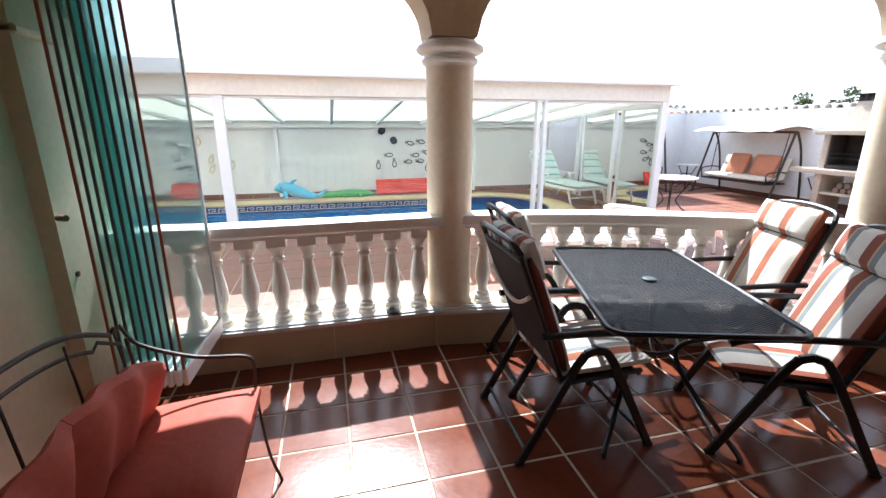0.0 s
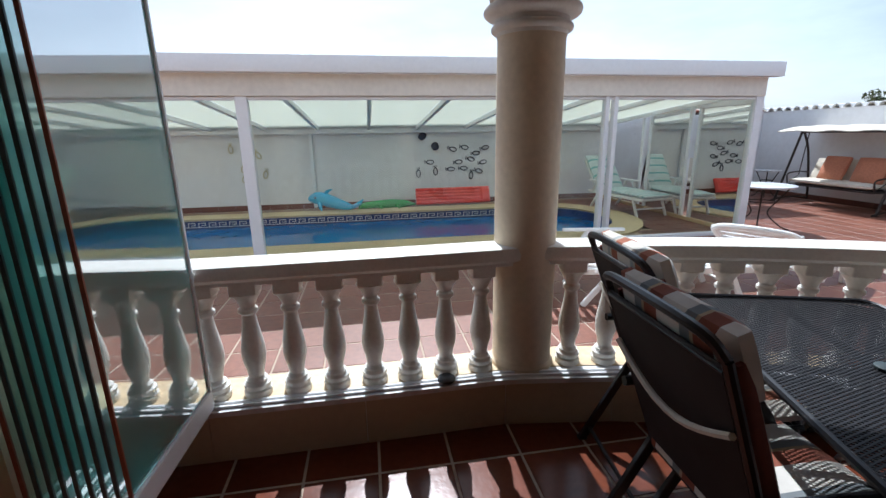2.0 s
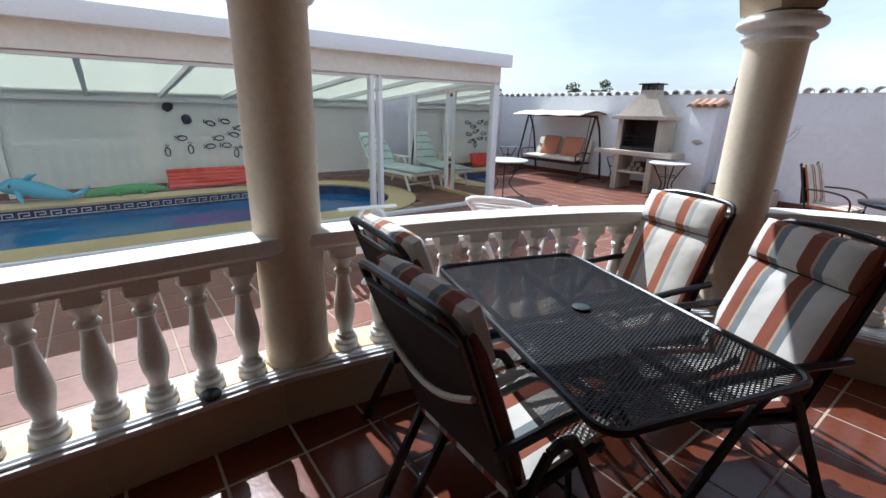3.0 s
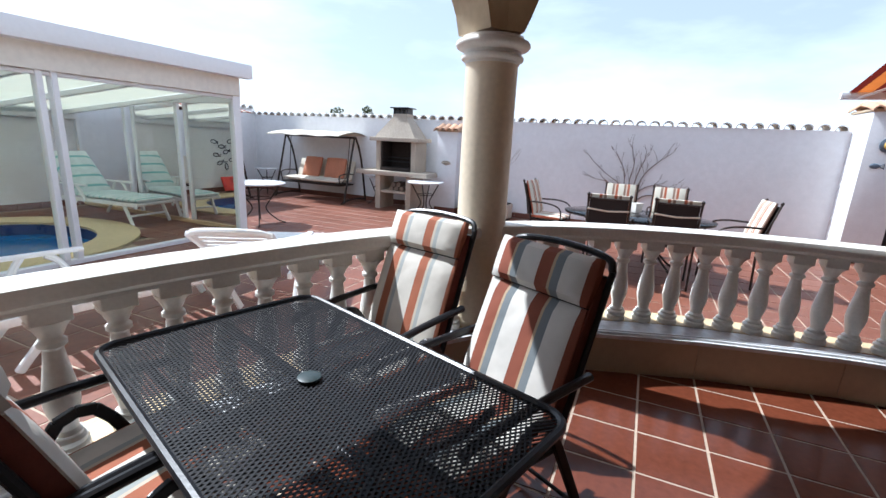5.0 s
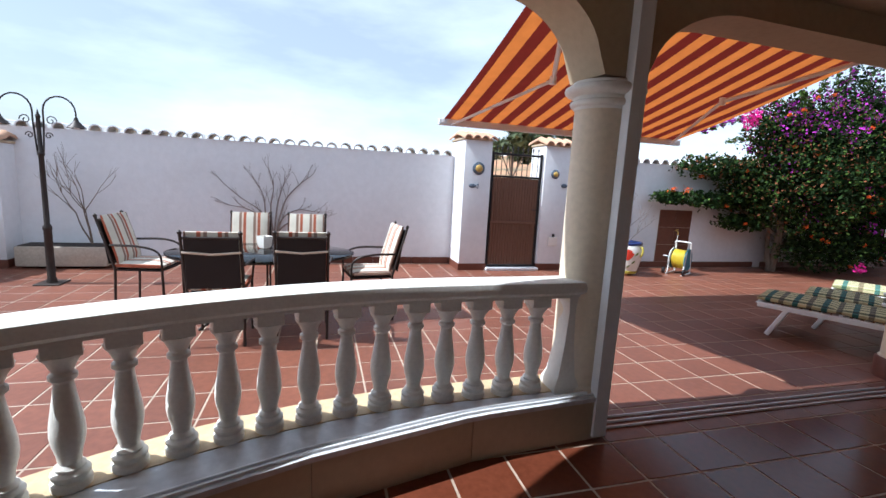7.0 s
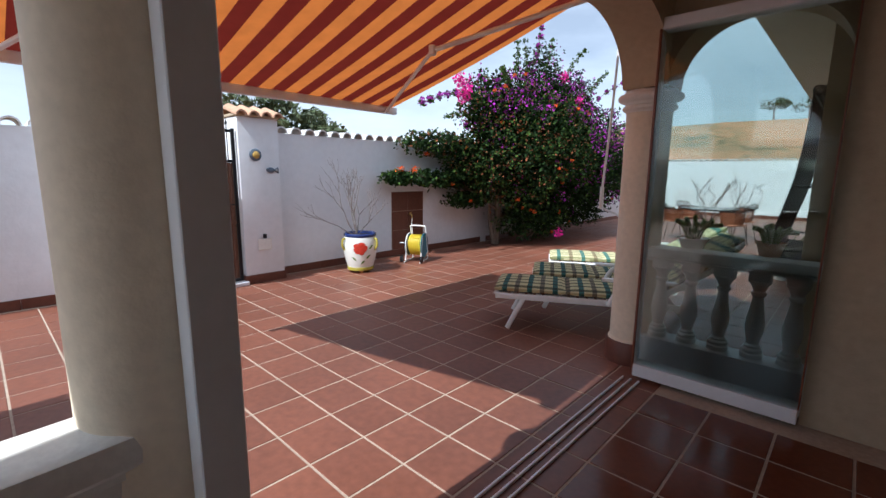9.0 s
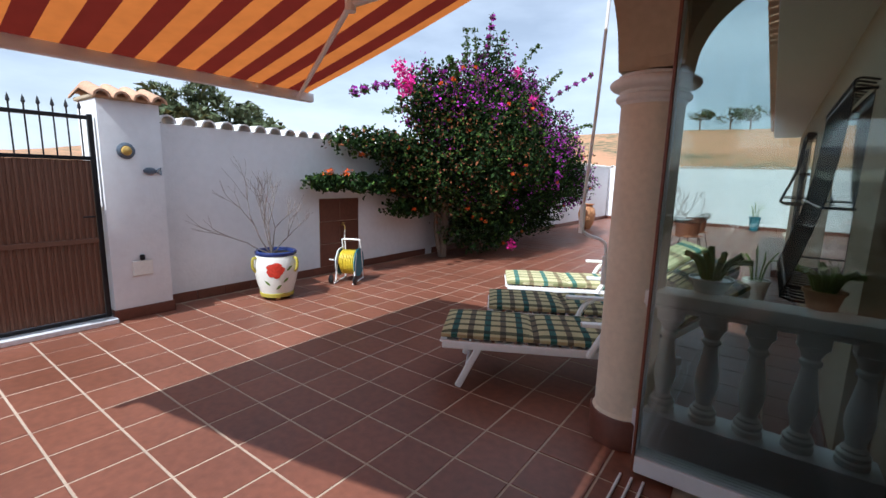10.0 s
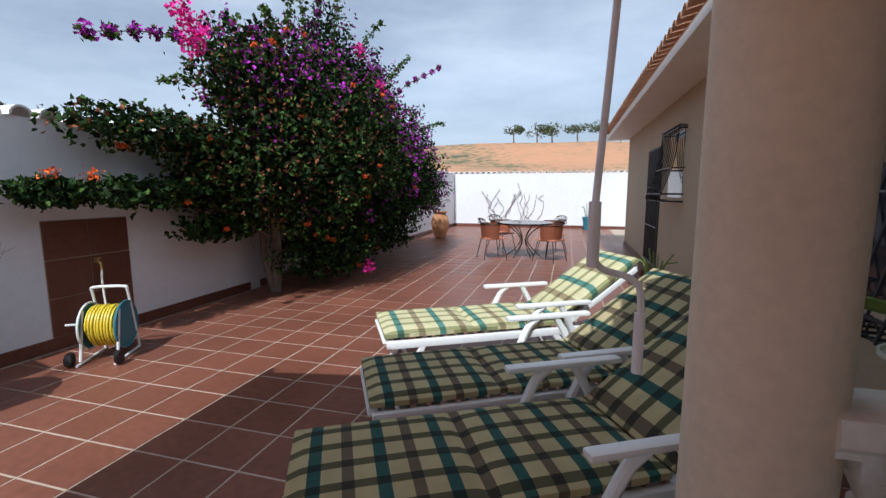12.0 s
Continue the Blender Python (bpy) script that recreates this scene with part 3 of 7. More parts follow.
for a, b in zip(FACE_A, FACE_A[1:]):
    bm = B()
    d = (b - a).normalized()
    nrm = Vector((-d.y, d.x, 0)) * 0.012
    ribbon(bm, [a + d * 0.002 + nrm, b - d * 0.002 + nrm], [a + d * 0.002, b - d * 0.002], 0.0, LEDGE - 0.03)
    part("plinth_tile", bm, PLINTH_TILE, plinth, "beige ceramic facing tile")
inner_ledge = resample(FACE_A, count=60)
bm = B()
ribbon(bm, resample(sideways(LINE, -0.055), count=60), resample(sideways(FACE_A, -0.012), count=60), LEDGE - 0.026, LEDGE)
part("marble_ledge", bm, MARBLE, plinth, "grey-white marble sill slab")
bm = B()
ribbon(bm, resample(sideways(LINE, 0.16), count=60), resample(sideways(LINE, -0.053), count=60), LEDGE - 0.024, LEDGE + 0.004)
part("cream_strip", bm, CREAM_STRIP, plinth, "cream yellow tile strip under the balusters")
for off in (0.012, 0.045):
    bm = B()
    ribbon(bm, resample(sideways(FACE_A, off + 0.010), count=60), resample(sideways(FACE_A, off), count=60), LEDGE + 0.0005, LEDGE + 0.013)
    part("track_rail", bm, ALU, plinth, "white aluminium sliding track")


def column(name, x, y, foot, top=2.03, r=0.155, label=""):
    bm = B()
    lathe(bm, [(r + 0.012, foot), (r + 0.012, foot + 0.02), (r, foot + 0.035), (r, top - 0.14)], 40, (x, y, 0))
    ob = solo(name, bm, COLUMN, label or "round cream stucco column with a white moulded capital", "column", "structure")
    bm = B()
    prof = [(r + 0.004, top - 0.15)] + [(r + 0.008 + 0.022 * math.sin(t), top - 0.135 + 0.03 * (1 - math.cos(t)) / 2 * 1.3) for t in np.linspace(0, math.pi, 7)]
    prof += [(r + 0.012, top - 0.09), (r + 0.014, top - 0.08)] + [(r + 0.02 + 0.045 * math.sin(t), top - 0.075 + 0.06 * (1 - math.cos(t)) / 2) for t in np.linspace(0.3, math.pi, 8)] + [(r + 0.022, top), (r - 0.03, top + 0.012)]
    lathe(bm, prof, 40, (x, y, 0))
    part("capital", bm, CAPITAL, ob, "white moulded ring capital")
    return ob


COL_A, COL_B, COL_C, COL_D = (2.44, 4.86), (4.99, 3.87), (5.87, 0.92), (5.957, -2.28)
for nm, (x, y), foot in (("column_1", COL_A, LEDGE), ("column_2", COL_B, LEDGE), ("column_3", COL_C, LEDGE), ("column_4", COL_D, 0.16)):
    column(nm, x, y, foot)
bm = B()
lathe(bm, [(0.185, 0.0), (0.185, 0.165), (0.178, 0.175)], 12, (*COL_D, 0))
solo("baseboard", bm, SKIRT, "brown tile skirting round the column foot", "skirting", "structure")
bm = B()
box(bm, (5.69, 0.80, 0.0), (6.0, 1.02, LEDGE - 0.03), 0.004)
solo("trim", bm, WHITE_WALL, "end of the plinth under the column", "plinth", "structure")


def arch_wall(name, pts, clear0, clear1, corner, rise, spring=2.03, top=2.95, thick=0.31):
    """A wall on an arch with rounded corners, along a plan line; clear: half-widths of the supports at its ends."""
    pts = resample(pts, count=96)
    length = sum((b - a).length for a, b in zip(pts, pts[1:]))

    def low(u):
        s = u * length
        d = min(s - clear0, length - clear1 - s)
        if d < 0:
            return spring + 0.011
        if d > corner:
            return spring + rise
        return spring + 0.011 + (rise - 0.011) * math.sqrt(max(0, 1 - ((corner - d) / corner) ** 2))
    bm = B()
    ribbon(bm, sideways(pts, thick / 2), sideways(pts, -thick / 2), low, top)
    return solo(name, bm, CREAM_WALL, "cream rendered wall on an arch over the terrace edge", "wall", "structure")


ARCH_B = smooth_line(v3([COL_A, (3.2, 4.76), (4.1, 4.42), COL_B]), 8)
ARCH_C = smooth_line(v3([COL_B, (5.48, 3.1), (5.78, 2.1), COL_C]), 8)
arch_wall("wall_arch", v3([(0.35, 4.86), COL_A]), 0.25, 0.155, 0.5, 0.42)
arch_wall("wall_arch", ARCH_B, 0.155, 0.155, 0.5, 0.42)
arch_wall("wall_arch", ARCH_C, 0.155, 0.155, 0.5, 0.42)
arch_wall("wall_arch", v3([COL_C, COL_D]), 0.155, 0.155, 0.62, 0.42)
arch_wall("wall_arch", v3([COL_D, (4.72, -2.28)]), 0.155, 0.15, 0.42, 0.42)

# roof slab and ceiling over the terrace
edge = resample(sideways(v3([(0.2, 4.86)]) + ARCH_B[:-1] + ARCH_C[:-1] + v3([COL_C, COL_D]), 0.0), count=60)
bm = B()
ring = [(p.x, p.y) for p in edge] + [(4.72, -2.28), (0.2, -2.28)]
f = bm.faces.new([bm.verts.new((x, y, 2.62)) for x, y in ring])
g = bmesh.ops.extrude_face_region(bm, geom=[f])
bmesh.ops.translate(bm, verts=[v for v in g["geom"] if isinstance(v, bmesh.types.BMVert)], vec=(0, 0, 0.32))
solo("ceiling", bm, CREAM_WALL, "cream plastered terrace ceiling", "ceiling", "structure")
bm = B()
box(bm, (0.02, -2.5, 0), (0.3, 4.3, 2.62))
box(bm, (0.02, 4.3, 0), (0.38, 5.05, 2.95))
wall_w = solo("wall_west", bm, LIT_CREAM_WALL, "beige rendered house wall beside the folded glass", "wall", "structure")
bm = B()
box(bm, (0.3, 4.3, 1.89), (0.40, 5.07, 1.93), 0.008)
solo("trim", bm, CREAM_STRIP, "tan moulding band across the pier", "moulding", "structure")
bm = B()
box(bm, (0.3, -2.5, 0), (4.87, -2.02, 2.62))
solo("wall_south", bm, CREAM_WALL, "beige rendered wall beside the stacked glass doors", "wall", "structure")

# threshold track between the two floors
for x in (5.735, 5.79, 5.845):
    bm = B()
    box(bm, (x, -1.90, 0.001), (x + 0.012, 0.80, 0.016), 0.002)
    solo("trim_track", bm, ALU, "white aluminium door track in the floor", "track", "structure")
bm = B()
box(bm, (5.645, 0.825, 0.017), (5.712, 0.915, 2.6), 0.003)
solo("trim_jamb", bm, ALU, "white aluminium door jamb beside the column", "door frame", "structure")


# ---- balustrades ----
bal = [(0.052, 0.0), (0.052, 0.028), (0.044, 0.036), (0.050, 0.048), (0.050, 0.060), (0.038, 0.070), (0.040, 0.082), (0.030, 0.095),
       (0.034, 0.13), (0.043, 0.17), (0.047, 0.205), (0.045, 0.25), (0.037, 0.31), (0.029, 0.37), (0.026, 0.405), (0.028, 0.412), (0.037, 0.420),
       (0.037, 0.436), (0.028, 0.446), (0.028, 0.458), (0.044, 0.492), (0.048, 0.505), (0.055, 0.515), (0.055, 0.555)]
bm = B()
lathe(bm, [(r * 1.16, z) for r, z in bal[6:21]], 16)
lathe(bm, [(r * 1.22, z) for r, z in bal[:7]], 16)
lathe(bm, [(0.034, 0.452), (0.048, 0.485), (0.060, 0.50), (0.066, 0.515)], 16)
box(bm, (-0.058, -0.058, 0.510), (0.058, 0.058, 0.575), 0.004)
bmesh.ops.recalc_face_normals(bm, faces=bm.faces)
BAL_ME = bpy.data.meshes.new("baluster")
bm.to_mesh(BAL_ME)
bm.free()
BAL_ME.materials.append(BALUSTER)
BAL_ME.polygons.foreach_set("use_smooth", [True] * len(BAL_ME.polygons))
BAL_ME.set_sharp_from_angle(angle=radians(40))
RAIL_TOP = 0.93


def balustrade(line, first, last, count, label):
    root = thing("balustrade", pose(line[0].x, line[0].y, LEDGE), label, "balustrade", "balustrades of the terrace", "structure")
    inv = PLACE[root.name].inverted()
    pts = resample(line, count=40)
    bm = B()
    prof = [(-0.075, 0.835), (-0.075, 0.85), (-0.09, 0.862)] + [(u, w) for u, w in reversed(arc(0, 0.886, 0.098, -10, 190, 12))] + [(0.09, 0.862), (0.075, 0.85), (0.075, 0.835)]
    prof = [(u, min(w, RAIL_TOP)) for u, w in prof]
    rows = []
    for i, p in enumerate(pts):
        a, b = pts[max(i - 1, 0)], pts[min(i + 1, len(pts) - 1)]
        d = (b - a).normalized()
        n = Vector((-d.y, d.x, 0))
        rows.append([bm.verts.new(inv @ (p + n * u + Vector((0, 0, w)))) for u, w in prof])
    for a, b in zip(rows, rows[1:]):
        for k in range(len(prof)):
            bm.faces.new((a[k], a[(k + 1) % len(prof)], b[(k + 1) % len(prof)], b[k]))
    bm.faces.new(rows[0])
    bm.faces.new(rows[-1][::-1])
    part("handrail", bm, BALUSTER, root, "white rounded stone handrail")
    fine = resample(line, count=400)
    total = sum((b - a).length for a, b in zip(fine, fine[1:]))
    for k in range(count):
        s = (first + (total - first - last) * k / (count - 1)) / total
        p = fine[round(s * 400)]
        q = fine[min(round(s * 400) + 1, 400)] - fine[max(round(s * 400) - 1, 0)]
        ob = new("baluster", BAL_ME)
        ob.parent = root
        ob.matrix_basis = pose(p.x - line[0].x, p.y - line[0].y, 0.003, 0, 0, math.degrees(math.atan2(q.y, q.x)))
    return root


balustrade(RAIL_A, 0.16, 0.24, 11, "white stone balustrade with turned balusters, beside the folded glass panes")
balustrade(RAIL_B, 0.24, 0.25, 13, "white curved stone balustrade with turned balusters behind the dining table")
balustrade(RAIL_C, 0.27, 0.36, 15, "white curved stone balustrade with turned balusters facing the yard gate")
bm = B()
rings = []
for z, w, d in ((LEDGE, 0.085, 0.14), (0.31, 0.085, 0.14), (0.36, 0.072, 0.115), (0.55, 0.058, 0.085), (0.74, 0.052, 0.070), (0.86, 0.060, 0.085)):
    rings.append([bm.verts.new((5.815 + sx * w, y, z)) for sx, y in ((-1, 0.93), (1, 0.93), (1, 1.00 + d), (-1, 1.00 + d))])
for lo, hi in zip(rings, rings[1:]):
    for k in range(4):
        bm.faces.new((lo[k], lo[(k + 1) % 4], hi[(k + 1) % 4], hi[k]))
bm.faces.new(rings[0][::-1])
bm.faces.new(rings[-1])
solo("trim", bm, CAPITAL, "half pier where the handrail meets the column", "pier", "structure")
south_line = v3([(5.87, -2.23), (4.87, -2.23)])
bm = B()
ribbon(bm, sideways(south_line, 0.1), sideways(south_line, -0.1), 0, LEDGE)
solo("trim_plinth", bm, WHITE_WALL, "low white kerb under the short balustrade", "plinth", "structure")
balustrade(south_line, 0.12, 0.1, 5, "short white stone balustrade behind the stacked glass doors")


# ---- awning over the door ----
AWN = stripes("awning_canvas", [(0.0, (0.56, 0.17, 0.035)), (0.5, (0.13, 0.014, 0.009))], 0.235, "Y", translucent=0.42, coords="Object")
awning = thing("awning", pose(6.085, -0.48, 2.74), "orange and dark red striped awning, extended over the open doorway", "awning")
AW_OUT, AW_DROP = 2.52, -0.66
bm = B()
nx, ny = 12, 24
grid = [[bm.verts.new((0.06 + (AW_OUT - 0.06) * i / nx, -1.60 + 3.20 * j / ny, AW_DROP * i / nx - 0.03 * math.sin(math.pi * i / nx) + 0.05)) for j in range(ny + 1)] for i in range(nx + 1)]
for i in range(nx):
    for j in range(ny):
        bm.faces.new((grid[i][j], grid[i + 1][j], grid[i + 1][j + 1], grid[i][j + 1]))
part("canvas", bm, AWN, awning, "orange and dark red striped canvas")
bm = B()
box(bm, (-0.02, -1.64, -0.02), (0.09, 1.64, 0.12), 0.02)
part("cassette", bm, ALU, awning, "white roller box")
bm = B()
box(bm, (AW_OUT - 0.03, -1.66, AW_DROP - 0.015), (AW_OUT + 0.035, 1.66, AW_DROP + 0.06), 0.015)
part("front_bar", bm, ALU, awning, "white front bar")
for s in (-1, 1):
    bm = B()
    elbow = (1.25, s * 0.95, -0.36)
    tube(bm, [(0.05, s * 1.52, -0.06), elbow], 0.02, 8)
    lathe(bm, [(0.03, -0.035), (0.03, 0.035)], 10, elbow)
    tube(bm, [elbow, (AW_OUT - 0.03, s * 1.50, AW_DROP)], 0.016, 8)
    part("folding_arm", bm, ALU, awning, "white folding arm")
crank = thing("crank_handle", pose(6.33, -2.42, 2.62), "pale grey awning crank hanging from its hook beside the column", "handle")
bm = B()
tube(bm, smooth_line([(-0.06, 0, 0), (-0.035, 0.0, -0.7), (0.0, 0.0, -1.30), (0.0, 0.0, -1.42), (-0.03, -0.03, -1.47), (-0.11, -0.06, -1.50), (-0.14, -0.07, -1.56), (-0.14, -0.07, -1.78)], 6), 0.010, 8)
part("rod", bm, ALU, crank, "pale bent metal rod")
bm = B()
tube(bm, [(0.0, 0.0, -1.28), (0.0, 0.0, -1.46)], 0.017, 10)
part("grip", bm, ALU, crank, "pale plastic grip")
bm = B()
tube(bm, [(-0.14, -0.07, -1.60), (-0.14, -0.07, -1.78)], 0.016, 10)
part("grip", bm, ALU, crank, "pale plastic grip")


# ---- folded glass panes ----
SEAL = mat("dark_pane_seal", (0.03, 0.045, 0.045), 0.4, grain=0.1, bump=0)
WOOD_EDGE = mat("red_brown_pane_edge", (0.20, 0.06, 0.03), 0.4, grain=0.1, bump=0)


def glass_stack(root, count, hinge, step, swing, width, low, high, spread, last_edge, glass):
    """Frameless panes, each on its own swing, leaned together at the end of their track."""
    for k in range(count):
        m = pose(hinge[0] + step[0] * k, hinge[1] + step[1] * k, 0, 0, 0, swing + spread * k)
        for nm, lo, hi, material, bev, lbl in (
                ("pane", (0.0, -0.004, low + 0.09), (width, 0.004, high - 0.07), glass, 0.0, "green-tinted glass pane"),
                ("bottom_profile", (0.0, -0.012, low), (width + 0.004, 0.012, low + 0.09), ALU, 0.004, "white aluminium bottom profile"),
                ("top_profile", (0.0, -0.012, high - 0.07), (width + 0.004, 0.012, high), ALU, 0.004, "white aluminium top profile"),
                ("edge_profile", (-0.014, -0.009, low), (0.0, 0.009, high), last_edge if k == count - 1 and last_edge else ALU, 0.002, "slim edge profile"),
                ("edge_seal", (width, -0.006, low + 0.09), (width + 0.007, 0.006, high - 0.07), last_edge if k in (0, count - 1) and last_edge else SEAL, 0.0, "dark edge seal")):
            bm = B()
            if nm == "pane":
                sheet(bm, (lo[0], 0, lo[2]), (hi[0], 0, lo[2]), (hi[0], 0, hi[2]), (lo[0], 0, hi[2]), m)
            else:
                box(bm, lo, hi, bev, m)
            bm.transform(PLACE[root.name].inverted())
            part(nm, bm, material, root, lbl)


panes = thing("folding_glass_panes", pose(0.9, 4.6, 0), "stack of green-tinted frameless glass panes folded against the house wall", "glass door")
glass_stack(panes, 9, (0.920, 4.66), (-0.041, 0.0), -93, 0.60, LEDGE + 0.015, 2.41, 0.6, WOOD_EDGE, GLASS_GREEN)
doors = thing("folding_glass_panes", pose(5.78, -1.97, 0), "stack of tall frameless glass door panes folded beside the doorway", "glass door")
glass_stack(doors, 5, (5.80, -2.03), (0.0, 0.024), 181.2, 0.92, 0.03, 2.41, -0.2, WOOD_EDGE, GLASS_DOOR)
bm = B()
tube(bm, [(0.335, 4.37, 0.80), (0.39, 4.37, 0.80)], 0.014, 10)
solo("trim_latch", bm, DARK_METAL, "small dark pane latch on the wall", "latch", "structure")
bm = B()
tube(bm, [(0.40, 4.29, 1.10), (0.44, 4.27, 1.10)], 0.016, 12)
solo("wall_clamp", bm, BROWN_METAL, "small brown metal pane holder", "bracket")
bm = B()
lathe(bm, [(0.0, 0), (0.045, 0), (0.045, 0.01), (0.03, 0.02), (0.0, 0.02)], 14)
bmesh.ops.transform(bm, matrix=pose(2.0, 4.705, LEDGE + 0.014), verts=bm.verts)
solo("track_stop", bm, DARK_METAL, "small black stop on the white ledge track", "door stop")


# ---- patio dining set on the terrace ----
BAND = [(0.0, (0.60, 0.57, 0.52)), (0.40, (0.17, 0.19, 0.20)), (0.58, (0.42, 0.31, 0.20)), (0.64, (0.22, 0.062, 0.034)), (0.93, (0.60, 0.57, 0.52))]
STRIPE = stripes("striped_cushion_cloth", BAND, 0.195, "X", puff=0.02)
BAND2 = [(0.0, (0.62, 0.58, 0.51)), (0.38, (0.36, 0.38, 0.37)), (0.50, (0.54, 0.47, 0.37)), (0.57, (0.35, 0.115, 0.060)), (0.84, (0.62, 0.58, 0.51))]
STRIPE2 = stripes("orange_striped_cushion_cloth", BAND2, 0.19, "X", puff=0.02)


def garden_chair(name, m, cloth, label):
    """A folding armchair in black tube with a tall padded, striped overlay."""
    ob = thing(name, m, label, "chair", "chairs round the terrace table")
    for s in (-1, 1):
        x = s * 0.27
        bm = B()
        pts = [(x, 0.33, 0.01), (x, 0.09, 0.50), (x, 0.05, 0.555), (x, 0.0, 0.57), (x, -0.05, 0.555), (x, -0.09, 0.50), (x, -0.34, 0.01)]
        prev = [Vector(p) for p in pts]
        for a, b in zip(prev, prev[1:]):
            d = b - a
            ang = math.degrees(math.atan2(d.z, d.y))
            box(bm, (-0.011, -0.002, -0.019), (0.011, d.length + 0.004, 0.019), 0.003, pose(a.x, a.y, a.z, ang))
        part("leg_frame", bm, DARK_METAL, ob, "black flat-tube leg frame")
        bm = B()
        tube(bm, smooth_line([(x, -0.27, 0.665), (x, 0.0, 0.655), (x, 0.25, 0.63), (x, 0.33, 0.60)], 4), 0.017, 10)
        part("armrest", bm, DARK_METAL, ob, "black round armrest")
        bm = B()
        tube(bm, [(s * 0.245, -0.14, 0.40), (s * 0.245, -0.37, 1.04)], 0.013, 8)
        tube(bm, [(s * 0.245, -0.14, 0.40), (s * 0.245, 0.26, 0.42)], 0.013, 8)
        part("side_tube", bm, DARK_METAL, ob)
        for y in (0.33, -0.34):
            bm = B()
            box(bm, (x - 0.015, y - 0.022, 0), (x + 0.015, y + 0.022, 0.02), 0.004)
            part("foot_cap", bm, SLING, ob, "black plastic foot")
    bm = B()
    tube(bm, smooth_line([(-0.245, -0.37, 1.04), (-0.2, -0.395, 1.085), (0, -0.41, 1.10), (0.2, -0.395, 1.085), (0.245, -0.37, 1.04)], 5), 0.014, 8)
    tube(bm, [(-0.24, -0.365, 1.01), (0.24, -0.365, 1.01)], 0.009, 8)
    part("top_rail", bm, DARK_METAL, ob, "black curved top rail")
    for y, z in ((0.30, 0.06), (-0.31, 0.07), (0.24, 0.41)):
        bm = B()
        tube(bm, [(-0.26, y, z), (0.26, y, z)], 0.009, 8)
        part("stretcher", bm, DARK_METAL, ob)
    back = pose(0, -0.252, 0.715, 90 + 19.8)
    bm = B()
    box(bm, (-0.24, -0.33, -0.001), (0.24, 0.33, 0.012), 0.005, back)
    part("back_sling", bm, SLING, ob, "dark woven back sling")
    bm = B()
    box(bm, (-0.235, -0.15, 0.395), (0.235, 0.25, 0.40))
    part("seat_sling", bm, SLING, ob, "dark woven seat sling")
    bm = B()
    cushion(bm, 0.47, 0.49, 0.07, pose(0, 0.075, 0.448, 2), nx=12, ny=10)
    part("seat_cushion", bm, cloth, ob, "padded striped seat cushion")
    bm = B()
    cushion(bm, 0.47, 0.49, 0.08, back @ pose(0, -0.055, -0.048), nx=12, ny=10)
    part("back_cushion", bm, cloth, ob, "padded striped back cushion")
    bm = B()
    cushion(bm, 0.47, 0.185, 0.10, back @ pose(0, 0.288, -0.058), nx=12, ny=8)
    part("headrest", bm, cloth, ob, "padded striped headrest roll")
    for s in (-1, 1):
        bm = B()
        cushion(bm, 0.014, 0.60, 0.05, back @ pose(s * 0.236, 0.02, -0.03), nx=3, ny=8)
        part("cushion_piping", bm, PIPING, ob, "rust cushion side, darkened as in shade")
    bm = B()
    tube(bm, [back @ Vector((u, 0.15 - 0.10 * math.cos(math.pi * u / 0.49), 0.022 + 0.02 * math.cos(math.pi * u / 0.49))) for u in np.linspace(-0.24, 0.24, 11)], 0.010, 6)
    part("tie_band", bm, CREAM_CLOTH, ob, "cream tie band across the back")
    for p in ob.children:
        p.data.transform(Matrix.Diagonal((1, 1, 0.965, 1)))
    return ob


garden_chair("garden_chair", pose(2.75, 3.71, 0, 0, 0, -92), STRIPE, "black folding chair with rust and cream striped padding beside the table")
garden_chair("garden_chair", pose(2.95, 4.20, 0, 0, 0, -96), STRIPE2, "black folding chair with a striped cushion close to the balustrade")
garden_chair("garden_chair", pose(3.73, 3.39, 0, 0, 0, 63), STRIPE, "black folding chair with brown, grey and cream striped padding")
garden_chair("garden_chair", pose(4.03, 4.00, 0, 0, 0, 75), STRIPE2, "black folding chair with an orange striped cushion near the column")

table = thing("patio_table", pose(3.25, 3.77, 0, 0, 0, -17.5), "dark rectangular metal-mesh garden table with rounded corners", "table")
TW, TL = 0.395, 0.645
bm = B()
ring = []
for cx, cy, a0 in ((TW - 0.07, TL - 0.07, 0), (-TW + 0.07, TL - 0.07, 90), (-TW + 0.07, -TL + 0.07, 180), (TW - 0.07, -TL + 0.07, 270)):
    ring += [(x, y, 0.718) for x, y in arc(cx, cy, 0.07, a0, a0 + 90, 6)]
tube(bm, ring, 0.013, 8, closed=True)
part("rim", bm, DARK_METAL, table, "black rounded steel rim")


def clip(p, q, w, l):
    """The part of the segment p-q inside a rectangle of half-sizes w, l."""
    t0, t1 = 0.0, 1.0
    for a, b, h in ((p[0], q[0] - p[0], w), (p[1], q[1] - p[1], l)):
        if abs(b) < 1e-9:
            continue
        u, v = sorted(((-h - a) / b, (h - a) / b))
        t0, t1 = max(t0, u), min(t1, v)
    return (t0, t1) if t1 > t0 else None


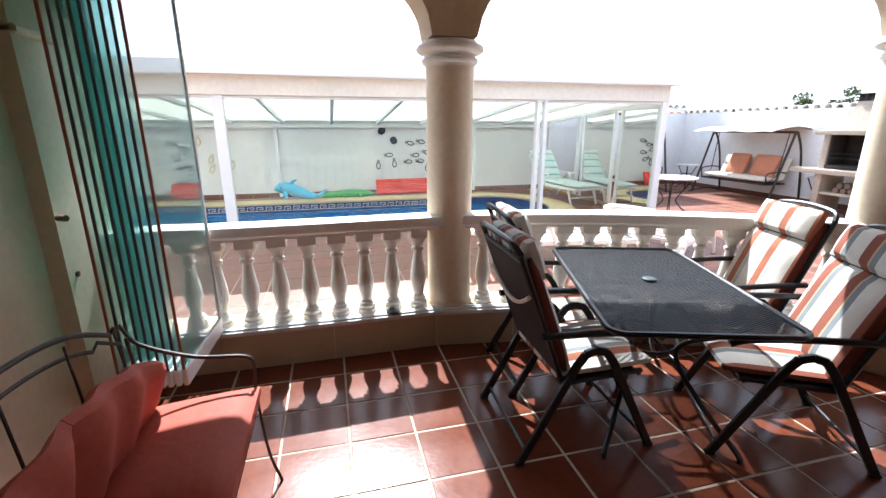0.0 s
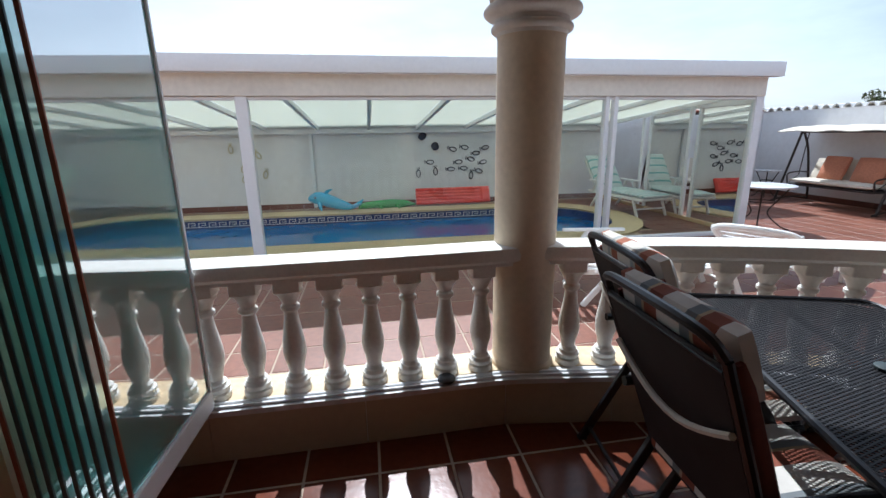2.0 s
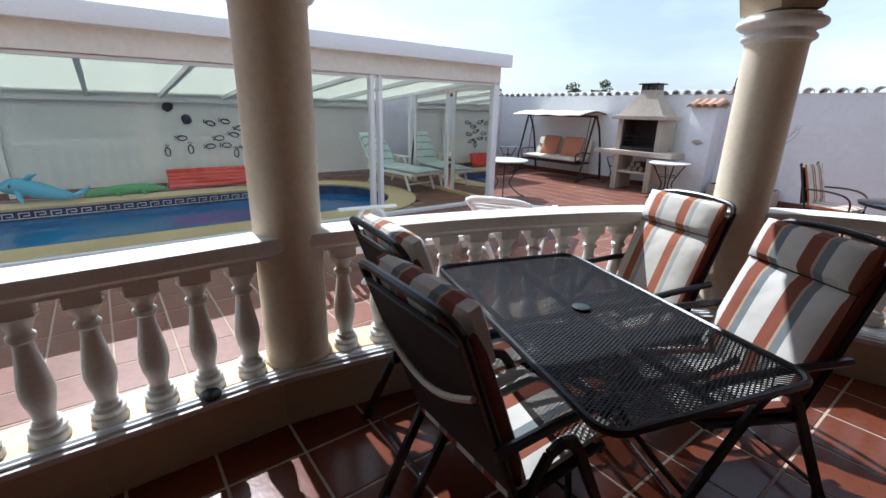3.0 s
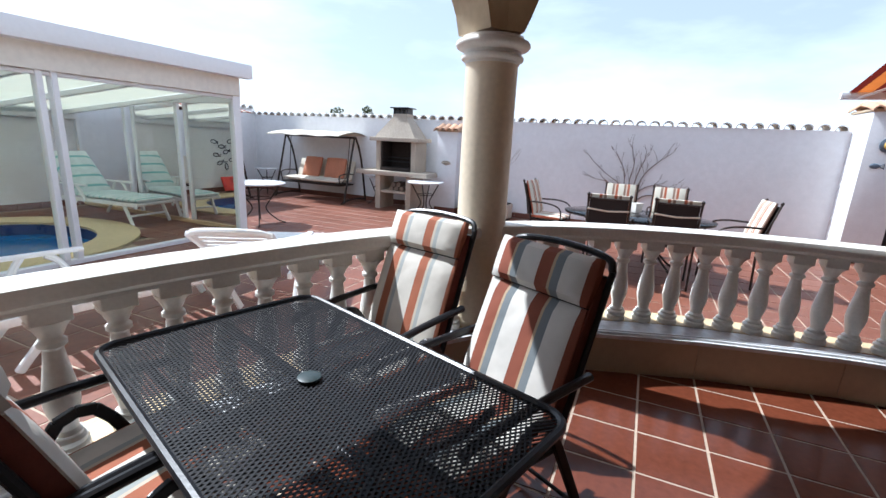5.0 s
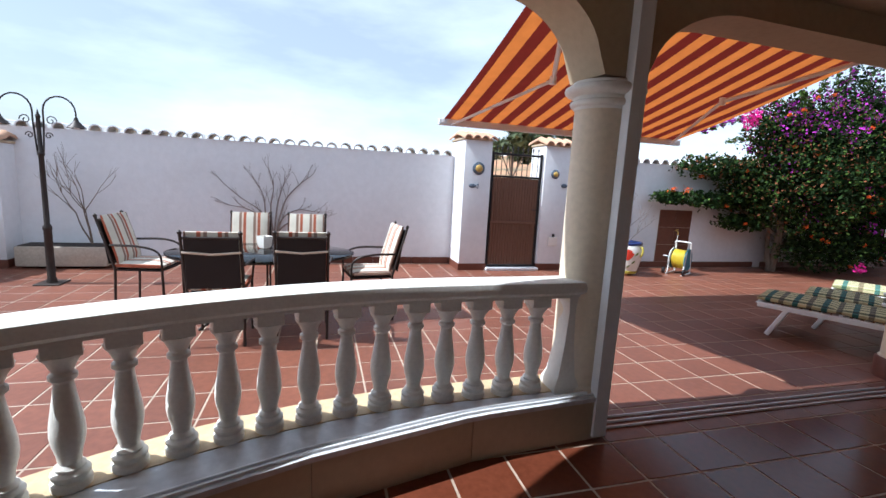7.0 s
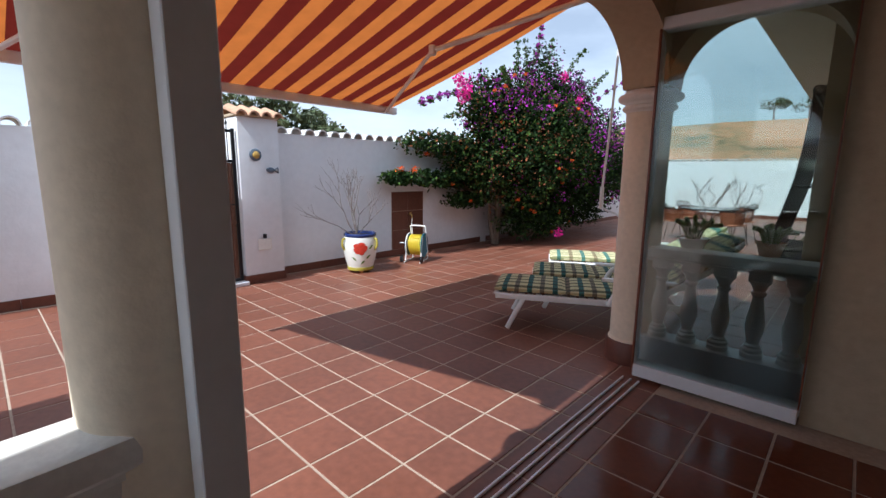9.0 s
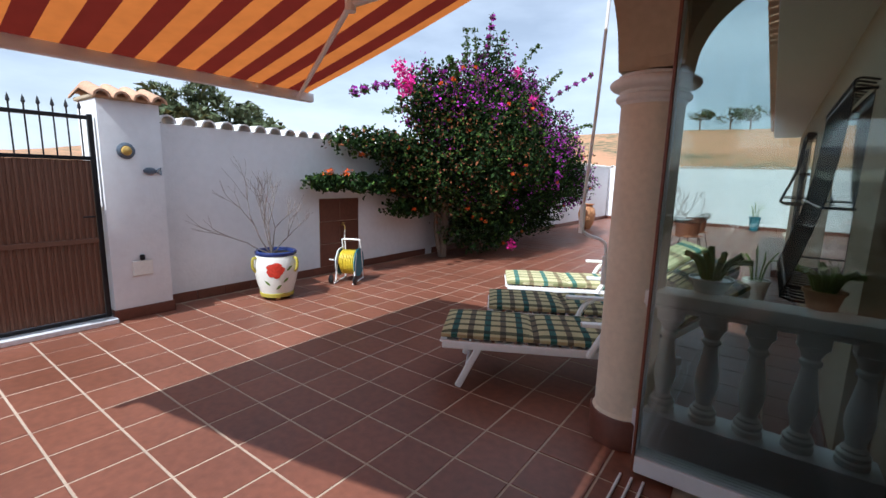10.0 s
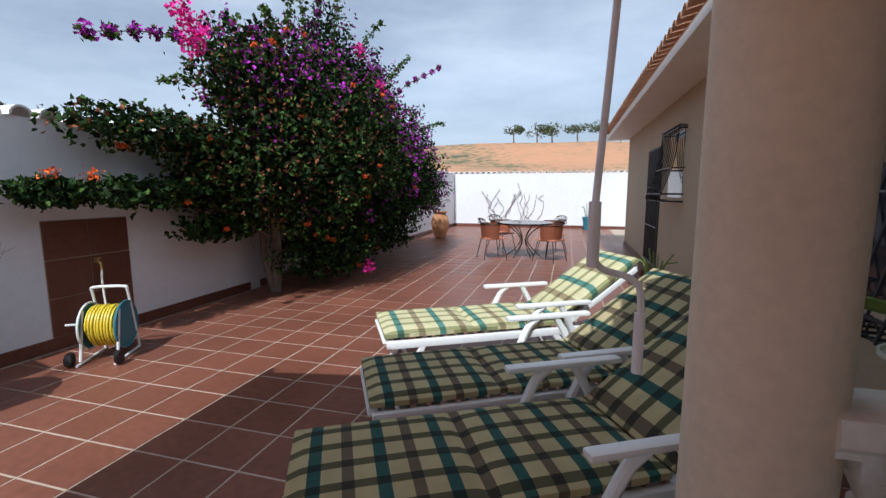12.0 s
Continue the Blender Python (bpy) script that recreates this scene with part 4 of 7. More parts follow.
vs, fs = [], []
for ang in (30, -30):
    ux, uy = math.cos(radians(ang)), math.sin(radians(ang))
    for k in range(-52, 53):
        off = k * 0.0125
        p, q = (-uy * off - ux * 1.2, ux * off - uy * 1.2), (-uy * off + ux * 1.2, ux * off + uy * 1.2)
        c = clip(p, q, TW - 0.01, TL - 0.01)
        if not c:
            continue
        a = Vector((p[0] + (q[0] - p[0]) * c[0], p[1] + (q[1] - p[1]) * c[0], 0))
        b = Vector((p[0] + (q[0] - p[0]) * c[1], p[1] + (q[1] - p[1]) * c[1], 0))
        n, o = Vector((-uy, ux, 0)) * 0.0027, len(vs)
        z = 0.722 + (0.0008 if ang > 0 else 0)
        for base, sign in ((a, 1), (b, 1), (b, -1), (a, -1)):
            vs.append((base.x + n.x * sign, base.y + n.y * sign, z))
        for base, sign in ((a, 1), (b, 1), (b, -1), (a, -1)):
            vs.append((base.x + n.x * sign, base.y + n.y * sign, z - 0.002))
        fs += [(o, o + 1, o + 2, o + 3), (o + 7, o + 6, o + 5, o + 4), (o, o + 4, o + 5, o + 1), (o + 2, o + 6, o + 7, o + 3)]
me = bpy.data.meshes.new("mesh_top")
me.from_pydata(vs, [], fs)
me.materials.append(MESH_STEEL)
top = new("mesh_top", me)
top.parent = table
tagged(top, "fine black expanded-metal mesh")
bm = B()
box(bm, (-TW, -0.012, 0.700), (TW, 0.012, 0.716), 0.002)
box(bm, (-0.012, -TL, 0.699), (0.012, TL, 0.715), 0.002)
part("brace", bm, DARK_METAL, table, "black cross brace")
bm = B()
lathe(bm, [(0.0, 0.728), (0.035, 0.728), (0.035, 0.734), (0.025, 0.738), (0.0, 0.738)], 18)
part("parasol_plug", bm, SEAL, table, "grey plug in the parasol hole")
for sx in (-1, 1):
    for sy in (-1, 1):
        bm = B()
        tube(bm, smooth_line([(sx * 0.30, sy * 0.46, 0.705), (sx * 0.24, sy * 0.38, 0.60), (sx * 0.13, sy * 0.2, 0.46), (sx * 0.12, sy * 0.17, 0.34), (sx * 0.2, sy * 0.30, 0.18), (sx * 0.30, sy * 0.47, 0.04), (sx * 0.31, sy * 0.49, 0.0)], 5), 0.013, 8)
        part("leg", bm, DARK_METAL, table, "black curved tube leg")
bm = B()
tube(bm, [(0.2 * math.cos(t) * 0.85, 0.2 * math.sin(t), 0.40) for t in np.linspace(0, 2 * math.pi, 25)[:-1]], 0.009, 8, closed=True)
part("leg_ring", bm, DARK_METAL, table, "black ring that ties the legs")

# ---- red cushioned settee ----
settee = thing("garden_settee", pose(1.07, 3.02, 0, 0, 0, -90), "black wrought-iron settee with padded terracotta red cushions", "settee")
for s in (-1, 1):
    bm = B()
    x = s * 0.66
    tube(bm, smooth_line([(x, -0.33, 0.80), (x, -0.25, 0.72), (x, 0.02, 0.645), (x, 0.30, 0.62), (x, 0.335, 0.56), (x, 0.33, 0.42), (x, 0.36, 0.16), (x, 0.42, 0.0)], 5), 0.009, 8)
    tube(bm, smooth_line([(x * 0.97, -0.30, 0.76), (x, -0.28, 0.40), (x, -0.36, 0.0)], 5), 0.009, 8)
    tube(bm, [(x, -0.28, 0.40), (x, 0.33, 0.40)], 0.009, 8)
    part("arm_frame", bm, RUST_IRON, settee, "black iron arm and leg")
bm = B()
tube(bm, smooth_line([(-0.66, -0.33, 0.80), (-0.35, -0.36, 0.93), (0, -0.37, 0.97), (0.35, -0.36, 0.93), (0.66, -0.33, 0.80)], 8), 0.009, 8)
tube(bm, smooth_line([(-0.64, -0.33, 0.74), (-0.35, -0.35, 0.87), (0, -0.36, 0.915), (0.35, -0.35, 0.87), (0.64, -0.33, 0.74)], 8), 0.007, 8)
for u in (-0.62, -0.31, 0, 0.31, 0.62):
    tube(bm, [(u, -0.34, 0.96 - u * u * 0.42), (u, -0.28, 0.40)], 0.006, 6)
bmesh.ops.translate(bm, verts=[v for v in bm.verts if v.co.z > 0.82], vec=(0, 0, -0.035))
part("back_frame", bm, RUST_IRON, settee, "arched black iron back")
bm = B()
tube(bm, [(-0.66, 0.33, 0.40), (0.66, 0.33, 0.40)], 0.009, 8)
tube(bm, [(-0.66, -0.28, 0.40), (0.66, -0.28, 0.40)], 0.009, 8)
part("seat_frame", bm, RUST_IRON, settee)
bm = B()
lathe(bm, [(0.0, 0.0), (0.022, 0.0), (0.026, 0.010), (0.016, 0.016), (0.0, 0.018)], 10)
bmesh.ops.transform(bm, matrix=pose(0.12, -0.37, 0.92, 90), verts=bm.verts)
part("rosette", bm, NAVY_TILE, settee, "dark blue flower rosette")
for s in (-1, 1):
    bm = B()
    cushion(bm, 0.65, 0.64, 0.10, pose(s * 0.325, 0.04, 0.455, 3), nx=12, ny=12, puff=0.5)
    part("seat_cushion", bm, RED_CLOTH, settee, "terracotta red seat pad")
    bm = B()
    cushion(bm, 0.66, 0.36, 0.12, pose(s * 0.325, -0.21, 0.59, 64), nx=36, ny=14, puff=0.5)
    for v in bm.verts:
        v.co.z += 0.07 * (1 - abs(v.co.x) / 0.65) * max(0, (v.co.z - 0.55) * 4) - 0.45 * max(0, v.co.z - 0.5) * min(1, abs(v.co.x) / 0.65) ** 3
        v.co.y += 0.016 * math.cos((v.co.x - s * 0.325) * 2 * math.pi / 0.22)
    part("back_cushion", bm, RED_CLOTH, settee, "terracotta red pleated back pad")
for p in settee.children:
    p.data.transform(Matrix.Diagonal((0.92, 0.66, 1, 1)))
shears = thing("metal_key", pose(1.12, 2.82, 0.505, 0, 0, 40), "small silver rod with ball ends lying on the red cushion", "key")
bm = B()
tube(bm, [(-0.09, 0, 0.004), (0.09, 0, 0.004)], 0.004, 8)
for x in (-0.09, 0.09, 0.05):
    lathe(bm, [(0.001, -0.008), (0.008, 0), (0.001, 0.008)], 8, (x, 0, 0.006))
part("rod", bm, ALU_GREY, shears)


# ---- pool ----
px0, px1, py0, py1 = POOL


def pool_ring(grow, n=24):
    mid, ry, x1 = (py0 + py1) / 2, (py1 - py0) / 2 + grow, px1 - 1.2
    pts = [(px0 - grow, py0 - grow), (x1, py0 - grow)]
    pts += [(x1 + (1.0 + grow) * math.cos(t), mid + ry * math.sin(t)) for t in np.linspace(-math.pi / 2, math.pi / 2, n)[1:-1]]
    return pts + [(x1, py1 + grow), (px0 - grow, py1 + grow)]


def ring_solid(name, outer, inner, z0, z1, material, parent=None, label="", kind=""):
    bm = B()
    rows = [[bm.verts.new((*a, z0)), bm.verts.new((*a, z1)), bm.verts.new((*b, z1)), bm.verts.new((*b, z0))] for a, b in zip(outer, inner)]
    for k in range(len(rows)):
        a, b = rows[k], rows[(k + 1) % len(rows)]
        for i in range(4):
            bm.faces.new((a[i], a[(i + 1) % 4], b[(i + 1) % 4], b[i]))
    return part(name, bm, material, parent, label) if parent else solo(name, bm, material, label, "", kind)


pool = ring_solid("trim_pool_coping", pool_ring(0.46), pool_ring(-0.01), -0.001, 0.03, SAND_COPING, None, "sand-coloured stone coping round the pool", "structure")
ring_solid("pool_wall", pool_ring(0.05), pool_ring(0.0), -1.3, -0.012, WATER_TILE, pool, "blue mosaic pool wall")
ring_solid("mosaic_band", pool_ring(0.0), pool_ring(-0.006), -0.16, -0.012, NAVY_TILE, pool, "navy mosaic border")
bm = B()
bm.faces.new([bm.verts.new((*p, -1.28)) for p in pool_ring(0.04)])
part("pool_bottom", bm, WATER_TILE, pool, "blue mosaic pool floor")
bm = B()
for k in range(44):
    x, y = px0 + 0.1 + k * 0.175, py1 - 0.016
    for a, b, c, d in ((0, 0.150, 0, 0.012), (0, 0.012, 0, 0.09), (0, 0.125, 0.078, 0.09), (0.113, 0.125, 0.035, 0.09), (0.05, 0.125, 0.035, 0.047), (0.15, 0.175, 0, 0.012)):
        box(bm, (x + a, y, -0.125 + c), (x + b, y + 0.009, -0.125 + d))
part("meander_inlay", bm, WHITE_TILE, pool, "white meander line in the navy border", kind="stuff")
WATER = bpy.data.materials.new("pool_water")
WATER.use_nodes = True
n, l = WATER.node_tree.nodes, WATER.node_tree.links
b = n["Principled BSDF"]
b.inputs["Base Color"].default_value = (0.012, 0.13, 0.36, 1)
b.inputs["Roughness"].default_value, b.inputs["IOR"].default_value = 0.03, 1.33
ng, nb, nt = n.new("ShaderNodeNewGeometry"), n.new("ShaderNodeBump"), n.new("ShaderNodeTexNoise")
nt.inputs["Scale"].default_value, nt.inputs["Detail"].default_value = 2.2, 3
nb.inputs["Strength"].default_value, nb.inputs["Distance"].default_value = 0.35, 0.03
l.new(ng.outputs["Position"], nt.inputs["Vector"])
l.new(nt.outputs["Fac"], nb.inputs["Height"])
l.new(nb.outputs["Normal"], b.inputs["Normal"])
bm = B()
bm.faces.new([bm.verts.new((*p, -0.15)) for p in pool_ring(-0.003)])
solo("water", bm, WATER, "still blue swimming pool water", "water", "structure")

# ---- glazed pool enclosure ----
POLY = bpy.data.materials.new("cream_roof_sheet")
POLY.use_nodes = True
n, l = POLY.node_tree.nodes, POLY.node_tree.links
tr, mx = n.new("ShaderNodeBsdfTranslucent"), n.new("ShaderNodeMixShader")
n["Principled BSDF"].inputs["Base Color"].default_value = (0.78, 0.77, 0.70, 1)
n["Principled BSDF"].inputs["Roughness"].default_value = 0.5
tr.inputs["Color"].default_value = (0.80, 0.80, 0.72, 1)
mx.inputs["Fac"].default_value = 0.62
l.new(n["Principled BSDF"].outputs["BSDF"], mx.inputs[1])
l.new(tr.outputs["BSDF"], mx.inputs[2])
l.new(mx.outputs["Shader"], n["Material Output"].inputs["Surface"])

EX0, EX1, EY0, EY1 = -4.6, 7.0, 8.2, 12.18
enc = thing("pool_enclosure", pose(EX0, EY0, 0), "white aluminium pool enclosure with glass walls and a cream translucent roof", "pool enclosure")
back_m = PLACE[enc.name].inverted()


def enc_box(name, lo, hi, material=ALU, label="", bevel=0.006, m=None):
    bm = B()
    if name == "glass_pane" and hi[0] - lo[0] < 0.02:
        sheet(bm, (lo[0], lo[1], lo[2]), (lo[0], hi[1], lo[2]), (lo[0], hi[1], hi[2]), (lo[0], lo[1], hi[2]))
    elif name == "glass_pane":
        sheet(bm, (lo[0], lo[1], lo[2]), (hi[0], lo[1], lo[2]), (hi[0], lo[1], hi[2]), (lo[0], lo[1], hi[2]))
    else:
        box(bm, lo, hi, bevel, m)
    bm.transform(back_m)
    return part(name, bm, material, enc, label)


enc_box("fascia", (EX0, EY0 - 0.16, 2.13), (EX1 + 0.08, EY0 - 0.02, 2.31), ALU, "white gutter fascia", 0.01)
enc_box("beam", (EX0, EY0 - 0.02, 1.895), (EX1 - 0.02, EY0 + 0.10, 2.14), BEAM, "cream front beam")
enc_box("side_beam", (EX1 - 0.10, EY0 + 0.10, 1.80), (EX1 - 0.02, EY1, 1.90), ALU, "white side beam")
enc_box("head_rail", (EX0, EY0 + 0.02, 1.855), (EX1 - 0.02, EY0 + 0.08, 1.893), ALU, "white head rail")
enc_box("sill_rail", (EX0, EY0 + 0.01, 0.0), (EX1, EY0 + 0.09, 0.055), ALU, "white sill rail")
enc_box("side_sill", (EX1 - 0.09, EY0 + 0.1, 0.0), (EX1 - 0.01, EY1, 0.06), CREAM_STRIP, "cream sill")
for x, w in ((-4.5, 0.13), (0.33, 0.13), (4.72, 0.055), (4.84, 0.055), (6.93, 0.12)):
    enc_box("post", (x - w / 2, EY0, 0.055), (x + w / 2, EY0 + 0.10, 1.90), ALU, "white square post")
for y in (9.25, 9.45, 10.5, 10.72, 12.1):
    enc_box("side_post", (EX1 - 0.08, y, 0.06), (EX1 - 0.03, y + 0.07, 1.82), ALU, "white door stile")
for y0, y1 in ((8.31, 9.25), (9.52, 10.5)):
    enc_box("glass_pane", (EX1 - 0.058, y0, 0.06), (EX1 - 0.052, y1, 1.80), GLASS_CLEAR, "clear glass", 0)
enc_box("door_rail", (EX1 - 0.05, 9.52, 0.86), (EX1 - 0.03, 10.5, 0.89), ALU)
for x0, x1 in ((-4.43, 0.265), (0.395, 4.69), (4.87, 6.87)):
    enc_box("glass_pane", (x0, EY0 + 0.045, 0.056), (x1, EY0 + 0.051, 1.855), GLASS_CLEAR, "clear glass", 0)
enc_box("back_beam", (EX0, EY1 - 0.09, 1.50), (EX1, EY1, 1.585), ALU, "white back beam")
for x in (-2.2, 0.58, 5.0):
    enc_box("back_post", (x - 0.035, EY1 - 0.08, 0.03), (x + 0.035, EY1 - 0.01, 1.50), ALU, "thin white post")
slope = math.degrees(math.atan2(1.58 - 1.93, EY1 - EY0))
for k in range(13):
    x = EX0 + 0.34 + k * 1.0
    if x < EX1:
        enc_box("rafter", (-0.03, 0, -0.05), (0.03, 4.0, 0.02), ALU, "white rafter", 0.004, pose(x, EY0 + 0.03, 1.955, slope))
    if k:
        enc_box("roof_panel", (-0.97, 0, 0.022), (min(-0.03, EX1 - 0.03 - x), 4.0, 0.030), POLY, "cream translucent roof sheet", 0, pose(x, EY0 + 0.03, 1.955, slope))

# ---- decorations on the pool wall, floats ----
INK = mat("dark_blue_ceramic", (0.03, 0.035, 0.06), 0.4, grain=0.2, bump=0.2)
PALE = mat("faded_yellow_ceramic", (0.50, 0.44, 0.26), 0.5, grain=0.1, bump=0.2)


def wall_fish(x, z, turn, material, size=0.075, hollow=True):
    bm = B()
    body = [(size * math.cos(t) * 1.0, size * 0.55 * math.sin(t)) for t in np.linspace(0, 2 * math.pi, 17)[:-1]]
    tube(bm, [(u, 0, w) for u, w in body], size * 0.14, 6, closed=True)
    tube(bm, [(-size, 0, 0), (-size * 1.6, 0, size * 0.5), (-size * 1.5, 0, -size * 0.45), (-size, 0, 0)], size * 0.12, 6)
    if not hollow:
        lathe(bm, [(0.0, -0.01), (size, -0.01), (size * 0.8, 0.01), (0.0, 0.015)], 12)
        bmesh.ops.rotate(bm, verts=bm.verts, matrix=Matrix.Rotation(radians(90), 3, "X"))
    bmesh.ops.rotate(bm, verts=bm.verts, matrix=Matrix.Rotation(radians(turn), 3, "Y"))
    root = thing("wall_fish", pose(x, 12.185, z), "small dark ceramic fish hung on the white pool wall" if material is INK else "faded yellow ceramic sea figure on the white pool wall", "wall decoration", "fish on the pool wall")
    part("body", bm, material, root)


for fx, fy in ((587, 232), (610, 229), (632, 240), (650, 230), (543, 255), (598, 256), (622, 251), (646, 257), (583, 269), (608, 268), (638, 274)):
    wall_fish(2.81 + (fx - 527) * 0.0112, 1.43 - (fy - 207) * 0.0112, random.uniform(-25, 25), INK)
for fx, fy in ((520, 276), (553, 273), (622, 282)):
    wall_fish(2.81 + (fx - 527) * 0.0112, 1.43 - (fy - 207) * 0.0112, 90 + random.uniform(-10, 10), INK)
for x, z in ((-0.95, 1.22), (-0.45, 1.1), (-0.75, 0.85), (-0.75, 0.65), (-0.35, 0.72)):
    wall_fish(x, z, random.uniform(40, 120), PALE)
for x, z in ((2.83, 1.43), (3.10, 1.22)):
    root = thing("wall_ball", pose(x, 12.17, z), "dark blue ceramic urchin on the white pool wall", "wall decoration", "urchins on the pool wall")
    bm = B()
    bmesh.ops.create_icosphere(bm, subdivisions=2, radius=0.085)
    for v in bm.verts:
        v.co *= random.uniform(0.82, 1.12)
        v.co.y *= 0.35
    part("body", bm, INK, root)

SKIN_BLUE = mat("sky_blue_vinyl", (0.07, 0.40, 0.62), 0.25, grain=0.05, bump=0.1)
SKIN_GREEN = mat("green_vinyl", (0.05, 0.32, 0.08), 0.25, grain=0.08, bump=0.1)
SKIN_RED = mat("red_vinyl", (0.68, 0.045, 0.03), 0.3, grain=0.06, bump=0.15)
dolphin = thing("inflatable_dolphin", pose(1.02, 11.62, 0.03, 0, 0, -18), "sky-blue inflatable dolphin lying on the pool edge", "pool float")
bm = B()
spine = smooth_line([(-0.56, 0, 0.23), (-0.45, 0, 0.235), (-0.32, 0, 0.24), (-0.12, 0, 0.19), (0.1, 0, 0.12), (0.28, 0, 0.08), (0.38, 0, 0.07)], 5)
tube(bm, spine, 0.1, 14, taper=[0.022 + 0.105 * math.sin(math.pi * min(1, (k / (len(spine) - 1)) ** 0.75)) for k in range(len(spine))])
part("body", bm, SKIN_BLUE, dolphin)
for nm, pts, tp in (("dorsal_fin", [(-0.22, 0, 0.30), (-0.15, 0, 0.38), (-0.06, 0, 0.42)], [0.05, 0.035, 0.01]), ("flipper", [(-0.30, -0.08, 0.17), (-0.25, -0.16, 0.07), (-0.20, -0.22, 0.03)], [0.045, 0.035, 0.012]),
                    ("flipper", [(-0.30, 0.08, 0.17), (-0.25, 0.16, 0.07), (-0.20, 0.22, 0.03)], [0.045, 0.035, 0.012]), ("tail_fin", [(0.34, 0, 0.07), (0.46, -0.12, 0.12), (0.52, -0.2, 0.15)], [0.04, 0.04, 0.012]), ("tail_fin", [(0.34, 0, 0.07), (0.46, 0.1, 0.14), (0.50, 0.18, 0.2)], [0.04, 0.04, 0.012])):
    bm = B()
    tube(bm, pts, 0.04, 8, taper=tp)
    part(nm, bm, SKIN_BLUE, dolphin)
bm = B()
bmesh.ops.create_uvsphere(bm, u_segments=10, v_segments=6, radius=0.03, matrix=pose(-0.36, -0.10, 0.26))
part("eye_patch", bm, INK, dolphin, "dark printed eye")
croc = thing("inflatable_crocodile", pose(2.0, 11.75, 0.03, 0, 0, 4), "flat green inflatable crocodile on the pool edge", "pool float")
bm = B()
tube(bm, smooth_line([(-0.55, 0, 0.05), (-0.25, 0, 0.07), (0.1, 0, 0.08), (0.4, 0.04, 0.06), (0.62, 0.1, 0.03)], 5), 0.07, 12, taper=[0.055 + 0.03 * math.sin(math.pi * k / 20) - 0.04 * max(0, k - 14) / 6 for k in range(21)])
part("body", bm, SKIN_GREEN, croc)
for x, y in ((-0.15, 0.13), (-0.15, -0.13), (0.2, 0.13), (0.2, -0.13)):
    bm = B()
    tube(bm, [(x, y * 0.5, 0.05), (x + 0.05, y * 1.5, 0.03)], 0.03, 8)
    part("leg", bm, SKIN_GREEN, croc)
lilo = thing("air_mattress", pose(3.42, 11.85, 0.03, 0, 0, 1), "bright red inflatable mattress standing on its edge against the wall", "pool float")
for k in range(5):
    bm = B()
    z = 0.05 + k * 0.062
    tube(bm, [(-0.78, 0.03 + k * 0.028, z), (0.60, 0.03 + k * 0.028, z)], 0.042, 10)
    part("air_tube", bm, SKIN_RED, lilo)
bm = B()
cushion(bm, 0.20, 0.34, 0.11, pose(0.70, 0.06, 0.18, 66), nx=6, ny=8, puff=0.6)
part("pillow", bm, SKIN_RED, lilo, "red air pillow")

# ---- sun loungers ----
# Dark check for the shaded pads; CHECK2 holds the sunlit pad's brightness in its colours.
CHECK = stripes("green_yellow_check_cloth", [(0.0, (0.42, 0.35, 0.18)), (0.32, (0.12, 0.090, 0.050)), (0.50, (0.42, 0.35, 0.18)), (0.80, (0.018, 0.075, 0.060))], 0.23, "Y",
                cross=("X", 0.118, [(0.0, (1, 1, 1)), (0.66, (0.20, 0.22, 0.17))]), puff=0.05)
CHECK2 = stripes("sunlit_green_yellow_check_cloth", [(0.0, (0.56, 0.51, 0.29)), (0.34, (0.28, 0.22, 0.12)), (0.50, (0.56, 0.51, 0.29)), (0.84, (0.08, 0.20, 0.16))], 0.30, "Y",
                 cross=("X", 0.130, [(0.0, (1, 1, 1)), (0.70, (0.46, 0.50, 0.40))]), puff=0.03)


